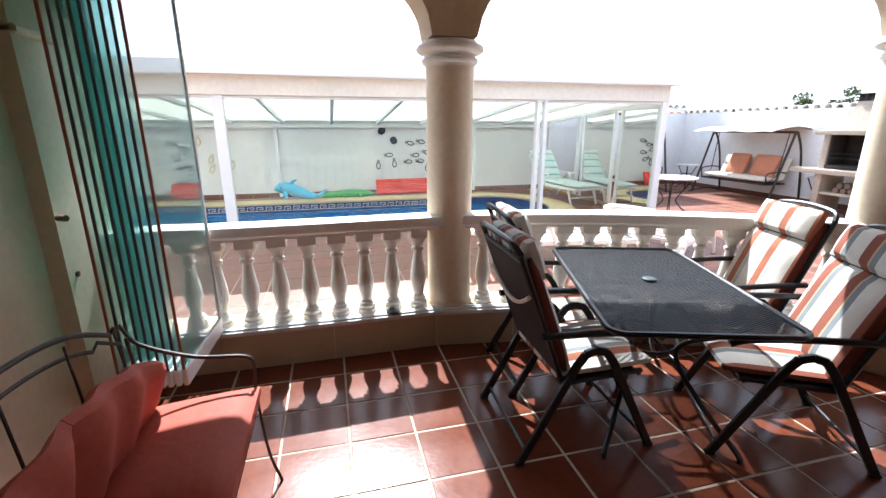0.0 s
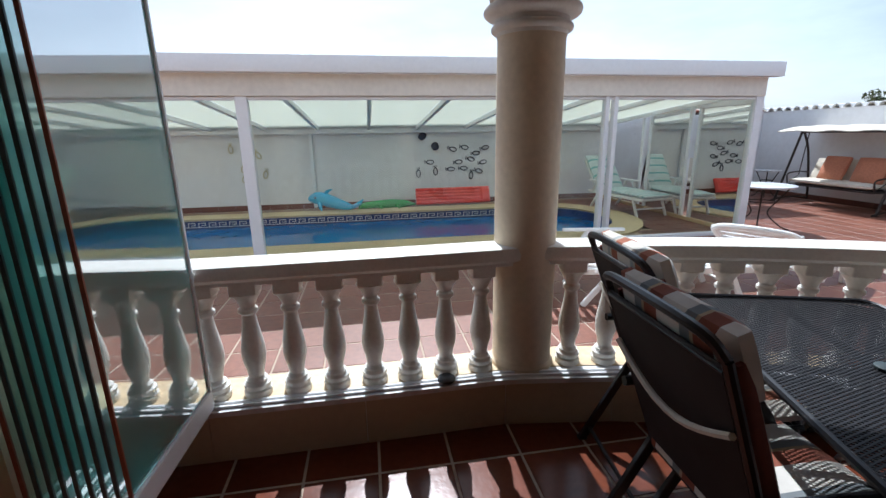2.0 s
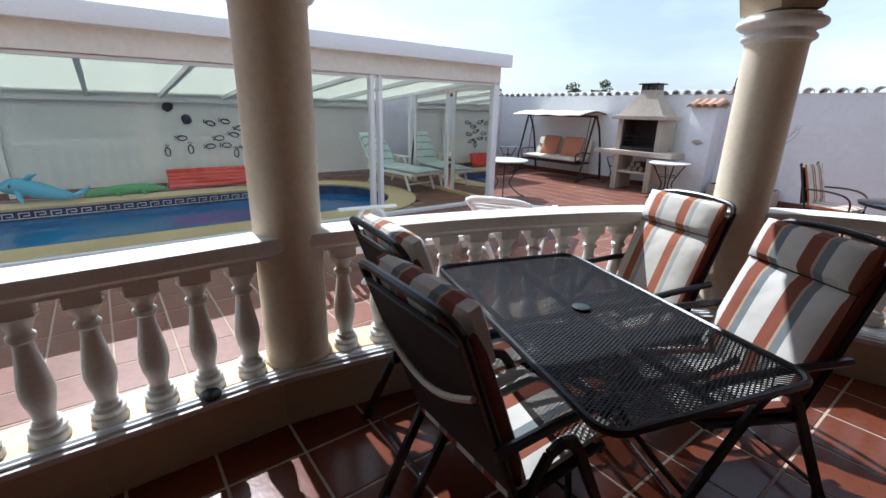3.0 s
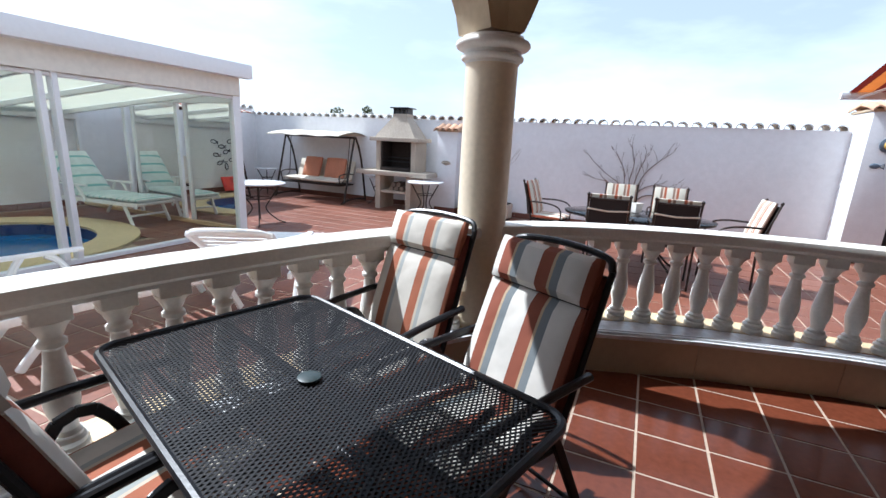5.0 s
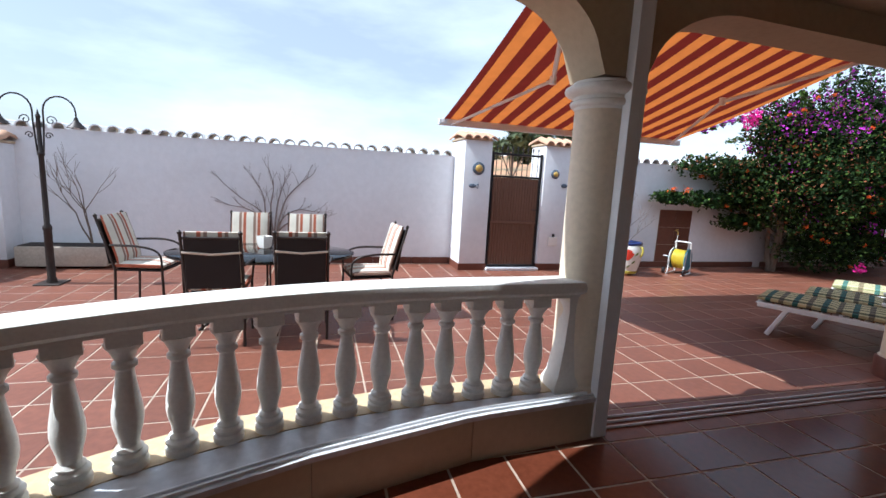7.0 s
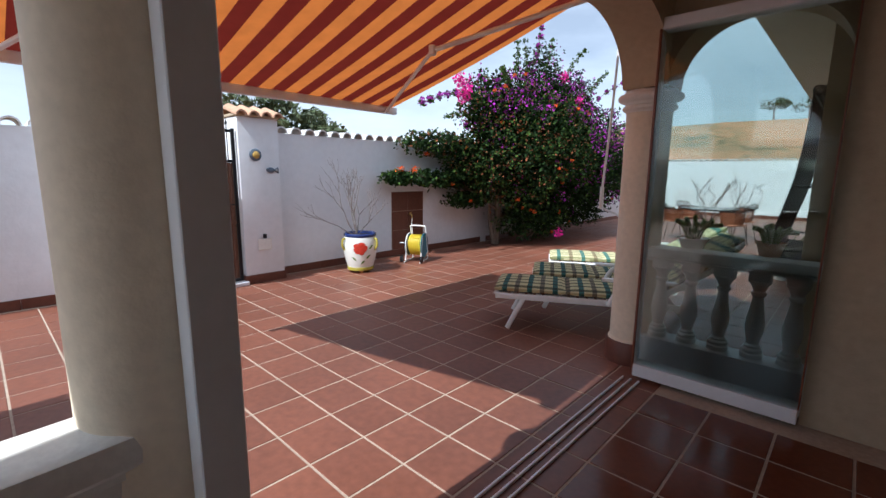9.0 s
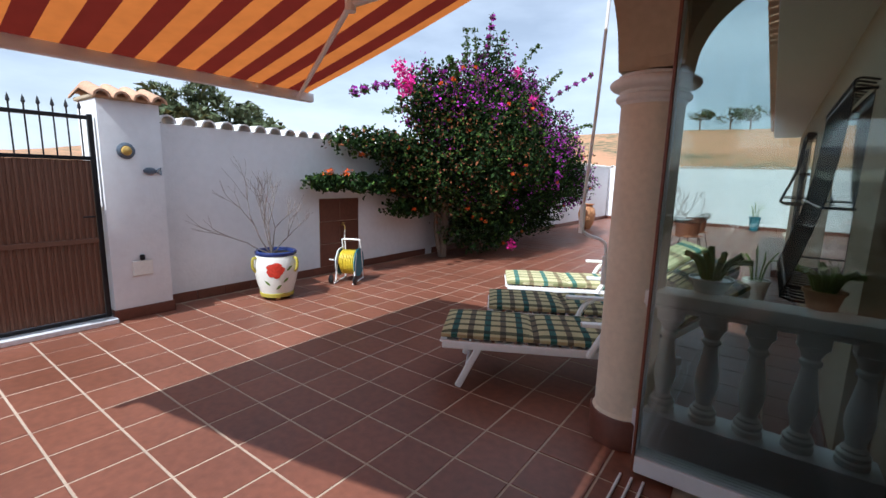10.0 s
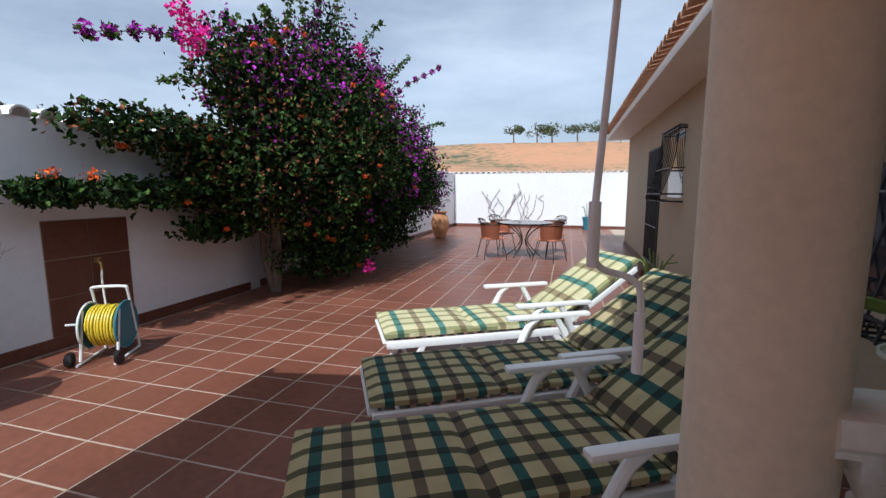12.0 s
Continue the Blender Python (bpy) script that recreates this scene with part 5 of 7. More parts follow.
def lounger(m, cloth, label, tilt=42, plastic=WHITE_PLASTIC, group="sun loungers on the yard"):
    """A white plastic reclining lounger, its foot end at +y; cloth None leaves its slats bare."""
    ob = thing("sun_lounger", m, label, "sun lounger", group)
    for s in (-1, 1):
        x = s * 0.30
        bm = B()
        box(bm, (x - 0.02, -0.62, 0.29), (x + 0.02, 0.98, 0.345), 0.012)
        part("side_rail", bm, plastic, ob, "white plastic side rail")
        for y0, y1, nm in ((0.72, 0.86, "front_leg"), (-0.28, -0.52, "rear_leg")):
            bm = B()
            d = Vector((0, y1 - y0, -0.30))
            box(bm, (-0.018, 0, -0.024), (0.018, d.length, 0.024), 0.008, pose(x, y0, 0.305, math.degrees(math.atan2(d.z, d.y))))
            part(nm, bm, plastic, ob, "white plastic leg")
        bm = B()
        tube(bm, smooth_line([(x * 1.12, -0.02, 0.31), (x * 1.15, -0.10, 0.47), (x * 1.15, -0.17, 0.53)], 4), 0.024, 8)
        tube(bm, smooth_line([(x * 1.12, -0.42, 0.31), (x * 1.15, -0.35, 0.45), (x * 1.15, -0.30, 0.53)], 4), 0.024, 8)
        box(bm, (x * 1.15 - 0.03, -0.55, 0.525), (x * 1.15 + 0.03, 0.05, 0.555), 0.014)
        part("armrest", bm, plastic, ob, "white plastic armrest")
    back = pose(0, -0.36, 0.335, -tilt)
    for s in (-1, 1):
        bm = B()
        box(bm, (s * 0.27 - 0.022, -0.76, -0.02), (s * 0.27 + 0.022, 0.02, 0.022), 0.01, back)
        part("back_frame", bm, plastic, ob)
    bm = B()
    tube(bm, [back @ Vector(p) for p in smooth_line([(-0.27, -0.74, 0), (-0.2, -0.80, 0), (0, -0.82, 0), (0.2, -0.80, 0), (0.27, -0.74, 0)], 4)], 0.022, 8)
    part("head_bar", bm, plastic, ob)
    for k in range(17):
        bm = B()
        y = -0.30 + k * 0.078
        box(bm, (-0.285, y, 0.322), (0.285, y + 0.052, 0.336), 0.004)
        part("slat", bm, plastic, ob)
    for k in range(9):
        bm = B()
        box(bm, (-0.255, -0.74 + k * 0.083, 0.0), (0.255, -0.69 + k * 0.083, 0.013), 0.004, back)
        part("slat", bm, plastic, ob)
    bm = B()
    tube(bm, [(-0.30, 0.95, 0.32), (0.30, 0.95, 0.32)], 0.024, 8)
    tube(bm, [(-0.28, 0.80, 0.14), (0.28, 0.80, 0.14)], 0.016, 8)
    part("cross_bar", bm, plastic, ob)
    if cloth:
        for y, w in ((0.66, 0.66), (0.01, 0.66)):
            bm = B()
            cushion(bm, 0.60, w, 0.075, pose(0, y, 0.378), nx=12, ny=14, puff=0.2)
            part("seat_cushion", bm, cloth, ob, "green and yellow checked seat pad")
        bm = B()
        cushion(bm, 0.58, 0.80, 0.08, back @ pose(0, -0.41, 0.052), nx=12, ny=14, puff=0.2)
        part("back_cushion", bm, cloth, ob, "green and yellow checked back pad")
    return ob


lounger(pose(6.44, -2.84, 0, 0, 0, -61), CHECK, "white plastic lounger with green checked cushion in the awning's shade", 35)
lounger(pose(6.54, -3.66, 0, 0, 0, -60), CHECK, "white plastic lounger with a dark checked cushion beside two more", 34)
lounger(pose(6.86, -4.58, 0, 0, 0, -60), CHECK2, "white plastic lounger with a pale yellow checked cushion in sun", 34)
lounger(pose(5.3, 6.0, 0, 0, 0, -60), None, "bare white plastic sun lounger with slats, outside the balustrade", 32, group="bare loungers by the pool")
lounger(pose(4.0, 6.3, 0, 0, 0, -100), None, "bare white plastic lounger beside the sunny balustrade", 10, group="bare loungers by the pool")
TEAL = stripes("white_teal_cloth", [(0.0, (0.60, 0.68, 0.66)), (0.8, (0.20, 0.44, 0.42))], 0.12, "Y", puff=0.02)
lounger(pose(6.45, 10.55, 0, 0, 0, 186), TEAL, "white plastic lounger with a teal pad inside the enclosure", 50)


# ---- barbecue ----
bbq = thing("barbecue", pose(10.45, 7.63, 0), "pale moulded concrete barbecue with a tapered hood and sooty firebox", "barbecue")


def bbq_box(name, lo, hi, material=CONCRETE, label="", bevel=0.012):
    bm = B()
    box(bm, lo, hi, bevel)
    return part(name, bm, material, bbq, label)


for y in (-0.42, 0.30):
    bbq_box("leg", (-0.28, y, 0), (0.28, y + 0.12, 0.70), CONCRETE, "pale concrete support")
bbq_box("low_shelf", (-0.26, -0.30, 0.34), (0.26, 0.30, 0.39))
bbq_box("worktop", (-0.36, -0.80, 0.70), (0.30, 0.84, 0.79), CONCRETE, "long concrete worktop")
bbq_box("hearth_side", (-0.20, -0.46, 0.79), (0.30, -0.36, 1.40))
bbq_box("hearth_side", (-0.20, 0.36, 0.79), (0.30, 0.46, 1.40))
bbq_box("hearth_back", (0.20, -0.36, 0.79), (0.30, 0.36, 1.40), SOOT, "black sooty firebox")
bbq_box("hearth_floor", (-0.20, -0.36, 0.79), (0.20, 0.36, 0.86), SOOT)
bbq_box("mantel", (-0.30, -0.56, 1.38), (0.32, 0.56, 1.46), CONCRETE, "moulded mantel shelf")
bm = B()
rows = []
for x0, x1, y, z in ((-0.24, 0.28, 0.46, 1.46), (-0.22, 0.28, 0.42, 1.52), (-0.05, 0.22, 0.16, 1.86), (-0.05, 0.22, 0.16, 1.93)):
    rows.append([bm.verts.new(p) for p in ((x0, -y, z), (x1, -y, z), (x1, y, z), (x0, y, z))])
for a, b in zip(rows, rows[1:]):
    for k in range(4):
        bm.faces.new((a[k], a[(k + 1) % 4], b[(k + 1) % 4], b[k]))
bm.faces.new(rows[0][::-1])
bm.faces.new(rows[-1])
part("hood", bm, CONCRETE, bbq, "tapered concrete hood")
for y in (-0.34, 0.34):
    bbq_box("soot_lining", (-0.17, y - 0.016, 0.862), (0.198, y + 0.016, 1.375), SOOT, "sooty side of the firebox", 0.004)
for y in (-0.15, -0.05, 0.05, 0.15):
    bbq_box("chimney_post", (-0.03, y - 0.013, 1.93), (0.20, y + 0.013, 2.03), DARK_METAL, "dark chimney post", 0.003)
bbq_box("chimney_cap", (-0.09, -0.21, 2.031), (0.26, 0.21, 2.055), DARK_METAL, "dark chimney cap")
for z in (0.98, 1.06):
    bm = B()
    tube(bm, [(-0.17, -0.35, z), (-0.17, 0.35, z)], 0.007, 6)
    for k in range(14):
        tube(bm, [(-0.17, -0.33 + k * 0.05, z), (0.18, -0.33 + k * 0.05, z)], 0.0035, 5)
    part("grill", bm, DARK_METAL, bbq, "blackened grill rack")
logs = thing("firewood_pile", pose(10.42, 7.57, 0.39), "small pile of brown split logs under the barbecue", "firewood")
for k, (y, z) in enumerate(((-0.12, 0.05), (0.0, 0.05), (0.12, 0.045), (-0.05, 0.135), (0.07, 0.13))):
    bm = B()
    tube(bm, [(-0.2, y, z), (0.18, y + 0.02, z)], 0.05, 7)
    part("log", bm, BARK, logs)

tabs = [("side_table", 10.02, 6.80, 0.66, 0.40, 0.34, "small console table with a pale marble top beside the barbecue"),
        ("side_table", 10.75, 8.35, 0.60, 0.24, 0.24, "small round iron table with a pale top beside the swing"),
        ("side_table", 10.45, 11.35, 0.60, 0.26, 0.26, "small iron table with a pale top in the yard corner"),
        ("garden_table", 7.55, 8.55, 0.66, 0.42, 0.42, "round iron garden table with a pale top by the enclosure")]
for nm, x, y, h, rx, ry, lbl in tabs:
    ob = thing(nm, pose(x, y, 0), lbl, "table", "iron tables in the yard")
    bm = B()
    lathe(bm, [(0.0, h - 0.03), (0.97, h - 0.03), (1.0, h - 0.02), (1.0, h - 0.006), (0.97, h), (0.0, h)], 28, cap=False)
    bmesh.ops.scale(bm, verts=bm.verts, vec=(rx, ry, 1))
    part("tabletop", bm, MARBLE, ob, "pale stone top")
    for k in range(4):
        t = math.pi / 4 + k * math.pi / 2
        c, s = math.cos(t), math.sin(t)
        bm = B()
        tube(bm, smooth_line([(rx * 0.8 * c, ry * 0.8 * s, h - 0.03), (rx * 0.45 * c, ry * 0.45 * s, h * 0.62), (rx * 0.25 * c, ry * 0.25 * s, h * 0.35), (rx * 0.65 * c, ry * 0.65 * s, h * 0.08), (rx * 0.95 * c, ry * 0.95 * s, 0.0)], 5), 0.011, 6)
        part("leg", bm, RUST_IRON, ob, "curved black iron leg")
    bm = B()
    tube(bm, [(rx * 0.45 * math.cos(t), ry * 0.45 * math.sin(t), h * 0.62) for t in np.linspace(0, 2 * math.pi, 17)[:-1]], 0.007, 6, closed=True)
    part("ring", bm, RUST_IRON, ob)

# ---- garden swings ----
def swing(m, cloth_top, pillow, label, length=1.95, high=1.46, stripe=False):
    ob = thing("garden_swing", m, label, "garden swing")
    L = length / 2
    for s in (-1, 1):
        y = s * L
        bm = B()
        tube(bm, [(-0.42, y, 0.0), (-0.02, y, high - 0.04)], 0.022, 8)
        part("leg", bm, RUST_IRON, ob, "dark sloping leg")
        bm = B()
        tube(bm, smooth_line([(0.40, y, 0.0), (0.30, y, 0.6), (0.18, y, 1.1), (0.02, y, high - 0.04)], 5), 0.022, 8)
        part("leg", bm, RUST_IRON, ob, "dark curved leg")
        bm = B()
        tube(bm, smooth_line([(-0.50, y, 0.02), (-0.2, y, 0.07), (0.2, y, 0.07), (0.50, y, 0.02)], 5), 0.018, 8)
        part("foot_bar", bm, RUST_IRON, ob)
        bm = B()
        tube(bm, [(0.0, y * 0.86, high - 0.06), (-0.10, y * 0.84, 0.55), (-0.30, y * 0.84, 0.42)], 0.010, 6)
        tube(bm, smooth_line([(-0.34, y * 0.84, 0.40), (-0.36, y * 0.84, 0.58), (-0.1, y * 0.84, 0.62), (0.14, y * 0.84, 0.60)], 4), 0.014, 8)
        part("hanger", bm, RUST_IRON, ob)
    bm = B()
    tube(bm, [(0.0, -L, high - 0.05), (0.0, L, high - 0.05)], 0.024, 8)
    part("top_bar", bm, RUST_IRON, ob)
    bm = B()
    n = 10
    lo, hi = [], []
    for i in range(n + 1):
        x = -0.62 + 1.18 * i / n
        z = high + 0.05 - 0.10 * abs((x + 0.03) / 0.6) ** 1.6
        lo.append([bm.verts.new((x, y * L * 1.0, z + 0.01 * math.sin(k * 1.3))) for k, y in enumerate(np.linspace(-1, 1, 15))])
        hi.append([bm.verts.new((x, y * L * 1.0, z + 0.018 + 0.01 * math.sin(k * 1.3))) for k, y in enumerate(np.linspace(-1, 1, 15))])
    for i in range(n):
        for k in range(14):
            bm.faces.new((lo[i][k], lo[i][k + 1], lo[i + 1][k + 1], lo[i + 1][k]))
            bm.faces.new((hi[i][k], hi[i + 1][k], hi[i + 1][k + 1], hi[i][k + 1]))
    for i in (0, n):
        for k in range(14):
            bm.faces.new((lo[i][k], lo[i][k + 1], hi[i][k + 1], hi[i][k]))
    part("canopy", bm, cloth_top, ob, "striped canopy with a scalloped edge" if stripe else "cream cloth canopy")
    bm = B()
    cushion(bm, 0.52, length * 0.80, 0.11, pose(-0.10, 0, 0.46), nx=8, ny=16)
    part("seat_cushion", bm, CREAM_CLOTH, ob, "cream seat pad")
    bm = B()
    cushion(bm, 0.48, length * 0.80, 0.09, pose(0.21, 0, 0.66, 0, -68), nx=8, ny=16)
    part("back_cushion", bm, CREAM_CLOTH, ob, "cream back pad")
    bm = B()
    box(bm, (-0.36, -L * 0.84, 0.36), (0.16, L * 0.84, 0.395), 0.01)
    part("seat_frame", bm, RUST_IRON, ob)
    return ob


swing(pose(10.55, 9.8, 0, 0, 0, 0), CREAM_CLOTH, ORANGE_CLOTH, "dark iron garden swing seat with a cream canopy against the wall")
for y in (9.35, 10.0):
    root = thing("orange_pillow", pose(10.52, y, 0.525), "square orange pillow leaning on the swing seat", "pillow", "pillows on the swing")
    bm = B()
    cushion(bm, 0.46, 0.50, 0.16, pose(0.02, 0, 0.20, 0, -70, random.uniform(-8, 8)), nx=8, ny=8, puff=0.9)
    part("pad", bm, ORANGE_CLOTH, root)
RED_STRIPE = stripes("red_cream_stripe_cloth", [(0.0, (0.62, 0.56, 0.46)), (0.5, (0.26, 0.06, 0.04))], 0.20, "Y", translucent=0.2)
swing(pose(8.50, 11.25, 0, 0, 0, 90), RED_STRIPE, ORANGE_CLOTH, "dark iron garden swing seat with a red striped canopy", 1.9, 1.85, True)
arm = thing("garden_armchair", pose(8.45, 10.45, 0, 0, 0, 150), "rattan garden armchair with tall orange red cushions", "chair")
for sx in (-0.27, 0.27):
    for sy in (-0.24, 0.26):
        bm = B()
        tube(bm, [(sx, sy, 0), (sx * 0.95, sy * 0.95, 0.62 if sy > 0 else 0.95)], 0.018, 7)
        part("leg", bm, BARK, arm)
bm = B()
for s in (-1, 1):
    tube(bm, smooth_line([(s * 0.27, -0.28, 0.66), (s * 0.30, 0.0, 0.64), (s * 0.27, 0.26, 0.60)], 4), 0.02, 7)
tube(bm, smooth_line([(-0.27, -0.26, 0.92), (0, -0.30, 0.98), (0.27, -0.26, 0.92)], 4), 0.018, 7)
part("arm_rails", bm, BARK, arm)
bm = B()
cushion(bm, 0.52, 0.50, 0.12, pose(0, 0, 0.42), nx=8, ny=8)
part("seat_cushion", bm, STRIPE2, arm)
for k in range(3):
    bm = B()
    cushion(bm, 0.19, 0.58, 0.11, pose((k - 1) * 0.18, -0.22, 0.74, 102), nx=6, ny=8, puff=0.6)
    part("back_cushion", bm, RED_CLOTH, arm, "orange red back roll")

# ---- tiled pillar, shell, lamp post, planter ----
pier("yard_pillar", 10.6, 11.0, 6.42, 6.86, 1.62, "white wall pillar with a clay tile cap beside the barbecue")
shell = thing("shell_ornament", pose(10.595, 6.64, 1.0), "grey shell ornament on the white pillar", "wall decoration")
bm = B()
for k in range(9):
    t = radians(-80 + k * 20)
    tube(bm, [(0, 0, -0.03), (-0.03, 0.055 * math.sin(t), 0.01 * math.cos(t)), (-0.012, 0.10 * math.sin(t), 0.055 * math.cos(t))], 0.012, 6)
part("shell", bm, CONCRETE, shell)

post = thing("street_lamp", pose(9.70, 5.50, 0), "black iron garden lamp post with two scrolled arms and cone shades", "lamp")
LAMP_GROW = 1.05
bm = B()
box(bm, (-0.13, -0.13, 0), (0.13, 0.13, 0.015), 0.004)
lathe(bm, [(0.055, 0.015), (0.05, 0.05), (0.042, 0.07), (0.040, 0.60), (0.046, 0.615), (0.046, 0.64), (0.028, 0.67), (0.026, 1.40), (0.036, 1.42), (0.036, 1.44), (0.022, 1.46), (0.020, 1.80), (0.026, 1.82), (0.012, 1.85), (0.001, 1.90)], 14)
part("pole", bm, RUST_IRON, post, "black stepped pole")
for s in (-1, 1):
    bm = B()
    pts = [(0, s * 0.03, 1.45), (0, s * 0.05, 1.75)] + [(0, s * (0.205 + 0.155 * math.cos(radians(a))), 1.88 + 0.16 * math.sin(radians(a))) for a in range(180, -20, -20)] + [(0, s * 0.36, 1.83)]
    tube(bm, pts, 0.009, 6)
    spiral = [(0, s * (0.12 + 0.055 * (1 - k / 16) * math.cos(k * 0.6)), 1.78 + 0.055 * (1 - k / 16) * math.sin(k * 0.6)) for k in range(14)]
    tube(bm, spiral, 0.006, 5)
    tube(bm, [(0, s * (0.09 + 0.04 * (1 - k / 16) * math.cos(k * 0.6)), 1.62 + 0.04 * (1 - k / 16) * math.sin(k * 0.6)) for k in range(14)], 0.006, 5)
    part("arm", bm, RUST_IRON, post, "scrolled iron arm")
    bm = B()
    lathe(bm, [(0.018, 0.11), (0.022, 0.09), (0.030, 0.07), (0.095, 0.0), (0.090, 0.0), (0.026, 0.062), (0.012, 0.09)], 18, (0, s * 0.36, 1.72), cap=False)
    part("shade", bm, RUST_IRON, post, "black cone shade")
    bm = B()
    bmesh.ops.create_uvsphere(bm, u_segments=12, v_segments=8, radius=0.032, matrix=pose(0, s * 0.36, 1.74))
    part("bulb", bm, WHITE_PLASTIC, post, "white bulb")
for p in post.children:
    p.data.transform(Matrix.Diagonal((1, 1, LAMP_GROW, 1)))
trough = thing("planter", pose(10.68, 5.78, 0), "long white concrete planter trough against the white wall", "planter")
bm = B()
box(bm, (-0.17, -0.52, 0.03), (0.17, 0.52, 0.30), 0.025)
part("trough", bm, CONCRETE, trough, "white weathered trough")
bm = B()
box(bm, (-0.14, -0.49, 0.295), (0.14, 0.49, 0.312), 0.005)
part("soil", bm, SOOT, trough, "dark soil")


def bush(root, name, base, seeds, depth, length, spread, flat=None, material=TWIG, r=0.011, label="bare grey branches", up=0.25):
    """Forked bare branches; flat keeps them near the plane x = flat."""
    bm = B()
    ends = []

    def grow(p, d, l, rad, k):
        pts, q = [p.copy()], p.copy()
        for _ in range(4):
            d = (d + Vector((random.uniform(-1, 1) * (0.15 if flat is not None else 1), random.uniform(-1, 1), random.uniform(-0.5, 1) * up * 2)) * 0.22).normalized()
            q = q + d * l / 4
            if flat is not None:
                q.x = min(q.x, flat)
            pts.append(q.copy())
        tube(bm, pts, rad, 5, taper=[rad * (1 - 0.11 * j) for j in range(5)])
        ends.append(q.copy())
        if k:
            for s in range(random.choice((2, 2, 3))):
                nd = (d + Vector((random.uniform(-1, 1) * (0.1 if flat is not None else 1), random.uniform(-1, 1), random.uniform(-0.35, 0.8))) * spread).normalized()
                grow(q, nd, l * random.uniform(0.6, 0.9), rad * 0.6, k - 1)
    for d in seeds:
        grow(Vector(base), Vector(d).normalized(), length * random.uniform(0.85, 1.1), r, depth)
    part(name, bm, material, root, label)
    return ends


climber = thing("climbing_plant", pose(0, 0, 0.0), "dry climbing plant trained on the white wall above the planter", "plant")
random.seed(11)
bush(climber, "branch_fan", (10.72, 5.50, 0.30), [(0, -0.1, 1), (0, 0.25, 1), (0, 0.5, 1)], 3, 0.46, 0.6, 10.93, BARK, 0.013)
shrub = thing("bare_shrub", pose(0, 0, 0), "leafless grey shrub fanned out against the white wall", "plant")
random.seed(5)
bm = B()
shrub_ends = []
for pts in ([(3.17, 0.0), (3.18, 0.35), (3.22, 0.62), (3.36, 0.84), (3.62, 1.02), (3.86, 1.22)], [(3.20, 0.0), (3.23, 0.40), (3.33, 0.72), (3.55, 0.86), (3.78, 0.90)],
            [(3.16, 0.0), (3.17, 0.45), (3.20, 0.90), (3.16, 1.20), (3.22, 1.46)], [(3.18, 0.3), (3.27, 0.75), (3.30, 1.05), (3.42, 1.30)],
            [(3.14, 0.0), (3.12, 0.40), (3.03, 0.72), (2.80, 0.86), (2.56, 0.84)], [(3.14, 0.3), (3.08, 0.70), (2.98, 1.02), (2.80, 1.24), (2.66, 1.36)],
            [(3.12, 0.5), (2.92, 0.66), (2.66, 0.68), (2.44, 0.74)], [(3.15, 0.5), (3.10, 0.95), (3.00, 1.30)]):
    line = smooth_line([(10.90 + 0.03 * math.sin(5 * y), y, z) for y, z in pts], 5)
    tube(bm, line, 0.011, 5, taper=[0.016 - 0.011 * k / (len(line) - 1) for k in range(len(line))])
    shrub_ends += [(line[k], (line[k] - line[k - 1]).normalized()) for k in (len(line) // 2, (3 * len(line)) // 4, len(line) - 1)]
part("stem", bm, TWIG, shrub, "grey curved stems")
for p, d in shrub_ends:
    bush(shrub, "branch_fan", p, [d, d + Vector((0, 0.5, 0.5))], 1, 0.15, 0.5, 10.935, TWIG, 0.005)

# ---- oval dining set in the yard ----
oval = thing("dining_table", pose(8.15, 2.98, 0), "oval garden dining table with dark glass top and iron legs", "table")
bm = B()
lathe(bm, [(0.0, 0.655), (0.985, 0.655), (1.0, 0.66), (1.0, 0.668), (0.985, 0.673), (0.0, 0.673)], 44, cap=False)
bmesh.ops.scale(bm, verts=bm.verts, vec=(0.52, 0.86, 1))
part("tabletop", bm, GLASS_SMOKE, oval, "smoked glass oval top")
bm = B()
tube(bm, [(0.50 * math.cos(t), 0.84 * math.sin(t), 0.645) for t in np.linspace(0, 2 * math.pi, 41)[:-1]], 0.010, 7, closed=True)
part("rim", bm, RUST_IRON, oval)
for sx in (-1, 1):
    for sy in (-1, 1):
        bm = B()
        tube(bm, smooth_line([(sx * 0.36, sy * 0.56, 0.645), (sx * 0.2, sy * 0.40, 0.45), (sx * 0.10, sy * 0.26, 0.30), (sx * 0.22, sy * 0.40, 0.10), (sx * 0.32, sy * 0.52, 0.0)], 5), 0.014, 7)
        part("leg", bm, RUST_IRON, oval, "curved iron leg")
bowl = thing("white_bowl", pose(8.35, 3.0, 0.675), "small white square pot on the glass table", "bowl")
bm = B()
lathe(bm, [(0.05, 0.0), (0.065, 0.02), (0.08, 0.12), (0.074, 0.12), (0.06, 0.03), (0.0, 0.02)], 4, cap=False)
part("pot", bm, CAPITAL, bowl)
YARD_STRIPE = stripes("brown_stripe_cushion", [(0.0, (0.62, 0.58, 0.48)), (0.30, (0.36, 0.10, 0.05)), (0.5, (0.60, 0.50, 0.40)), (0.62, (0.24, 0.15, 0.11)), (0.8, (0.62, 0.58, 0.48))], 0.15, "X")


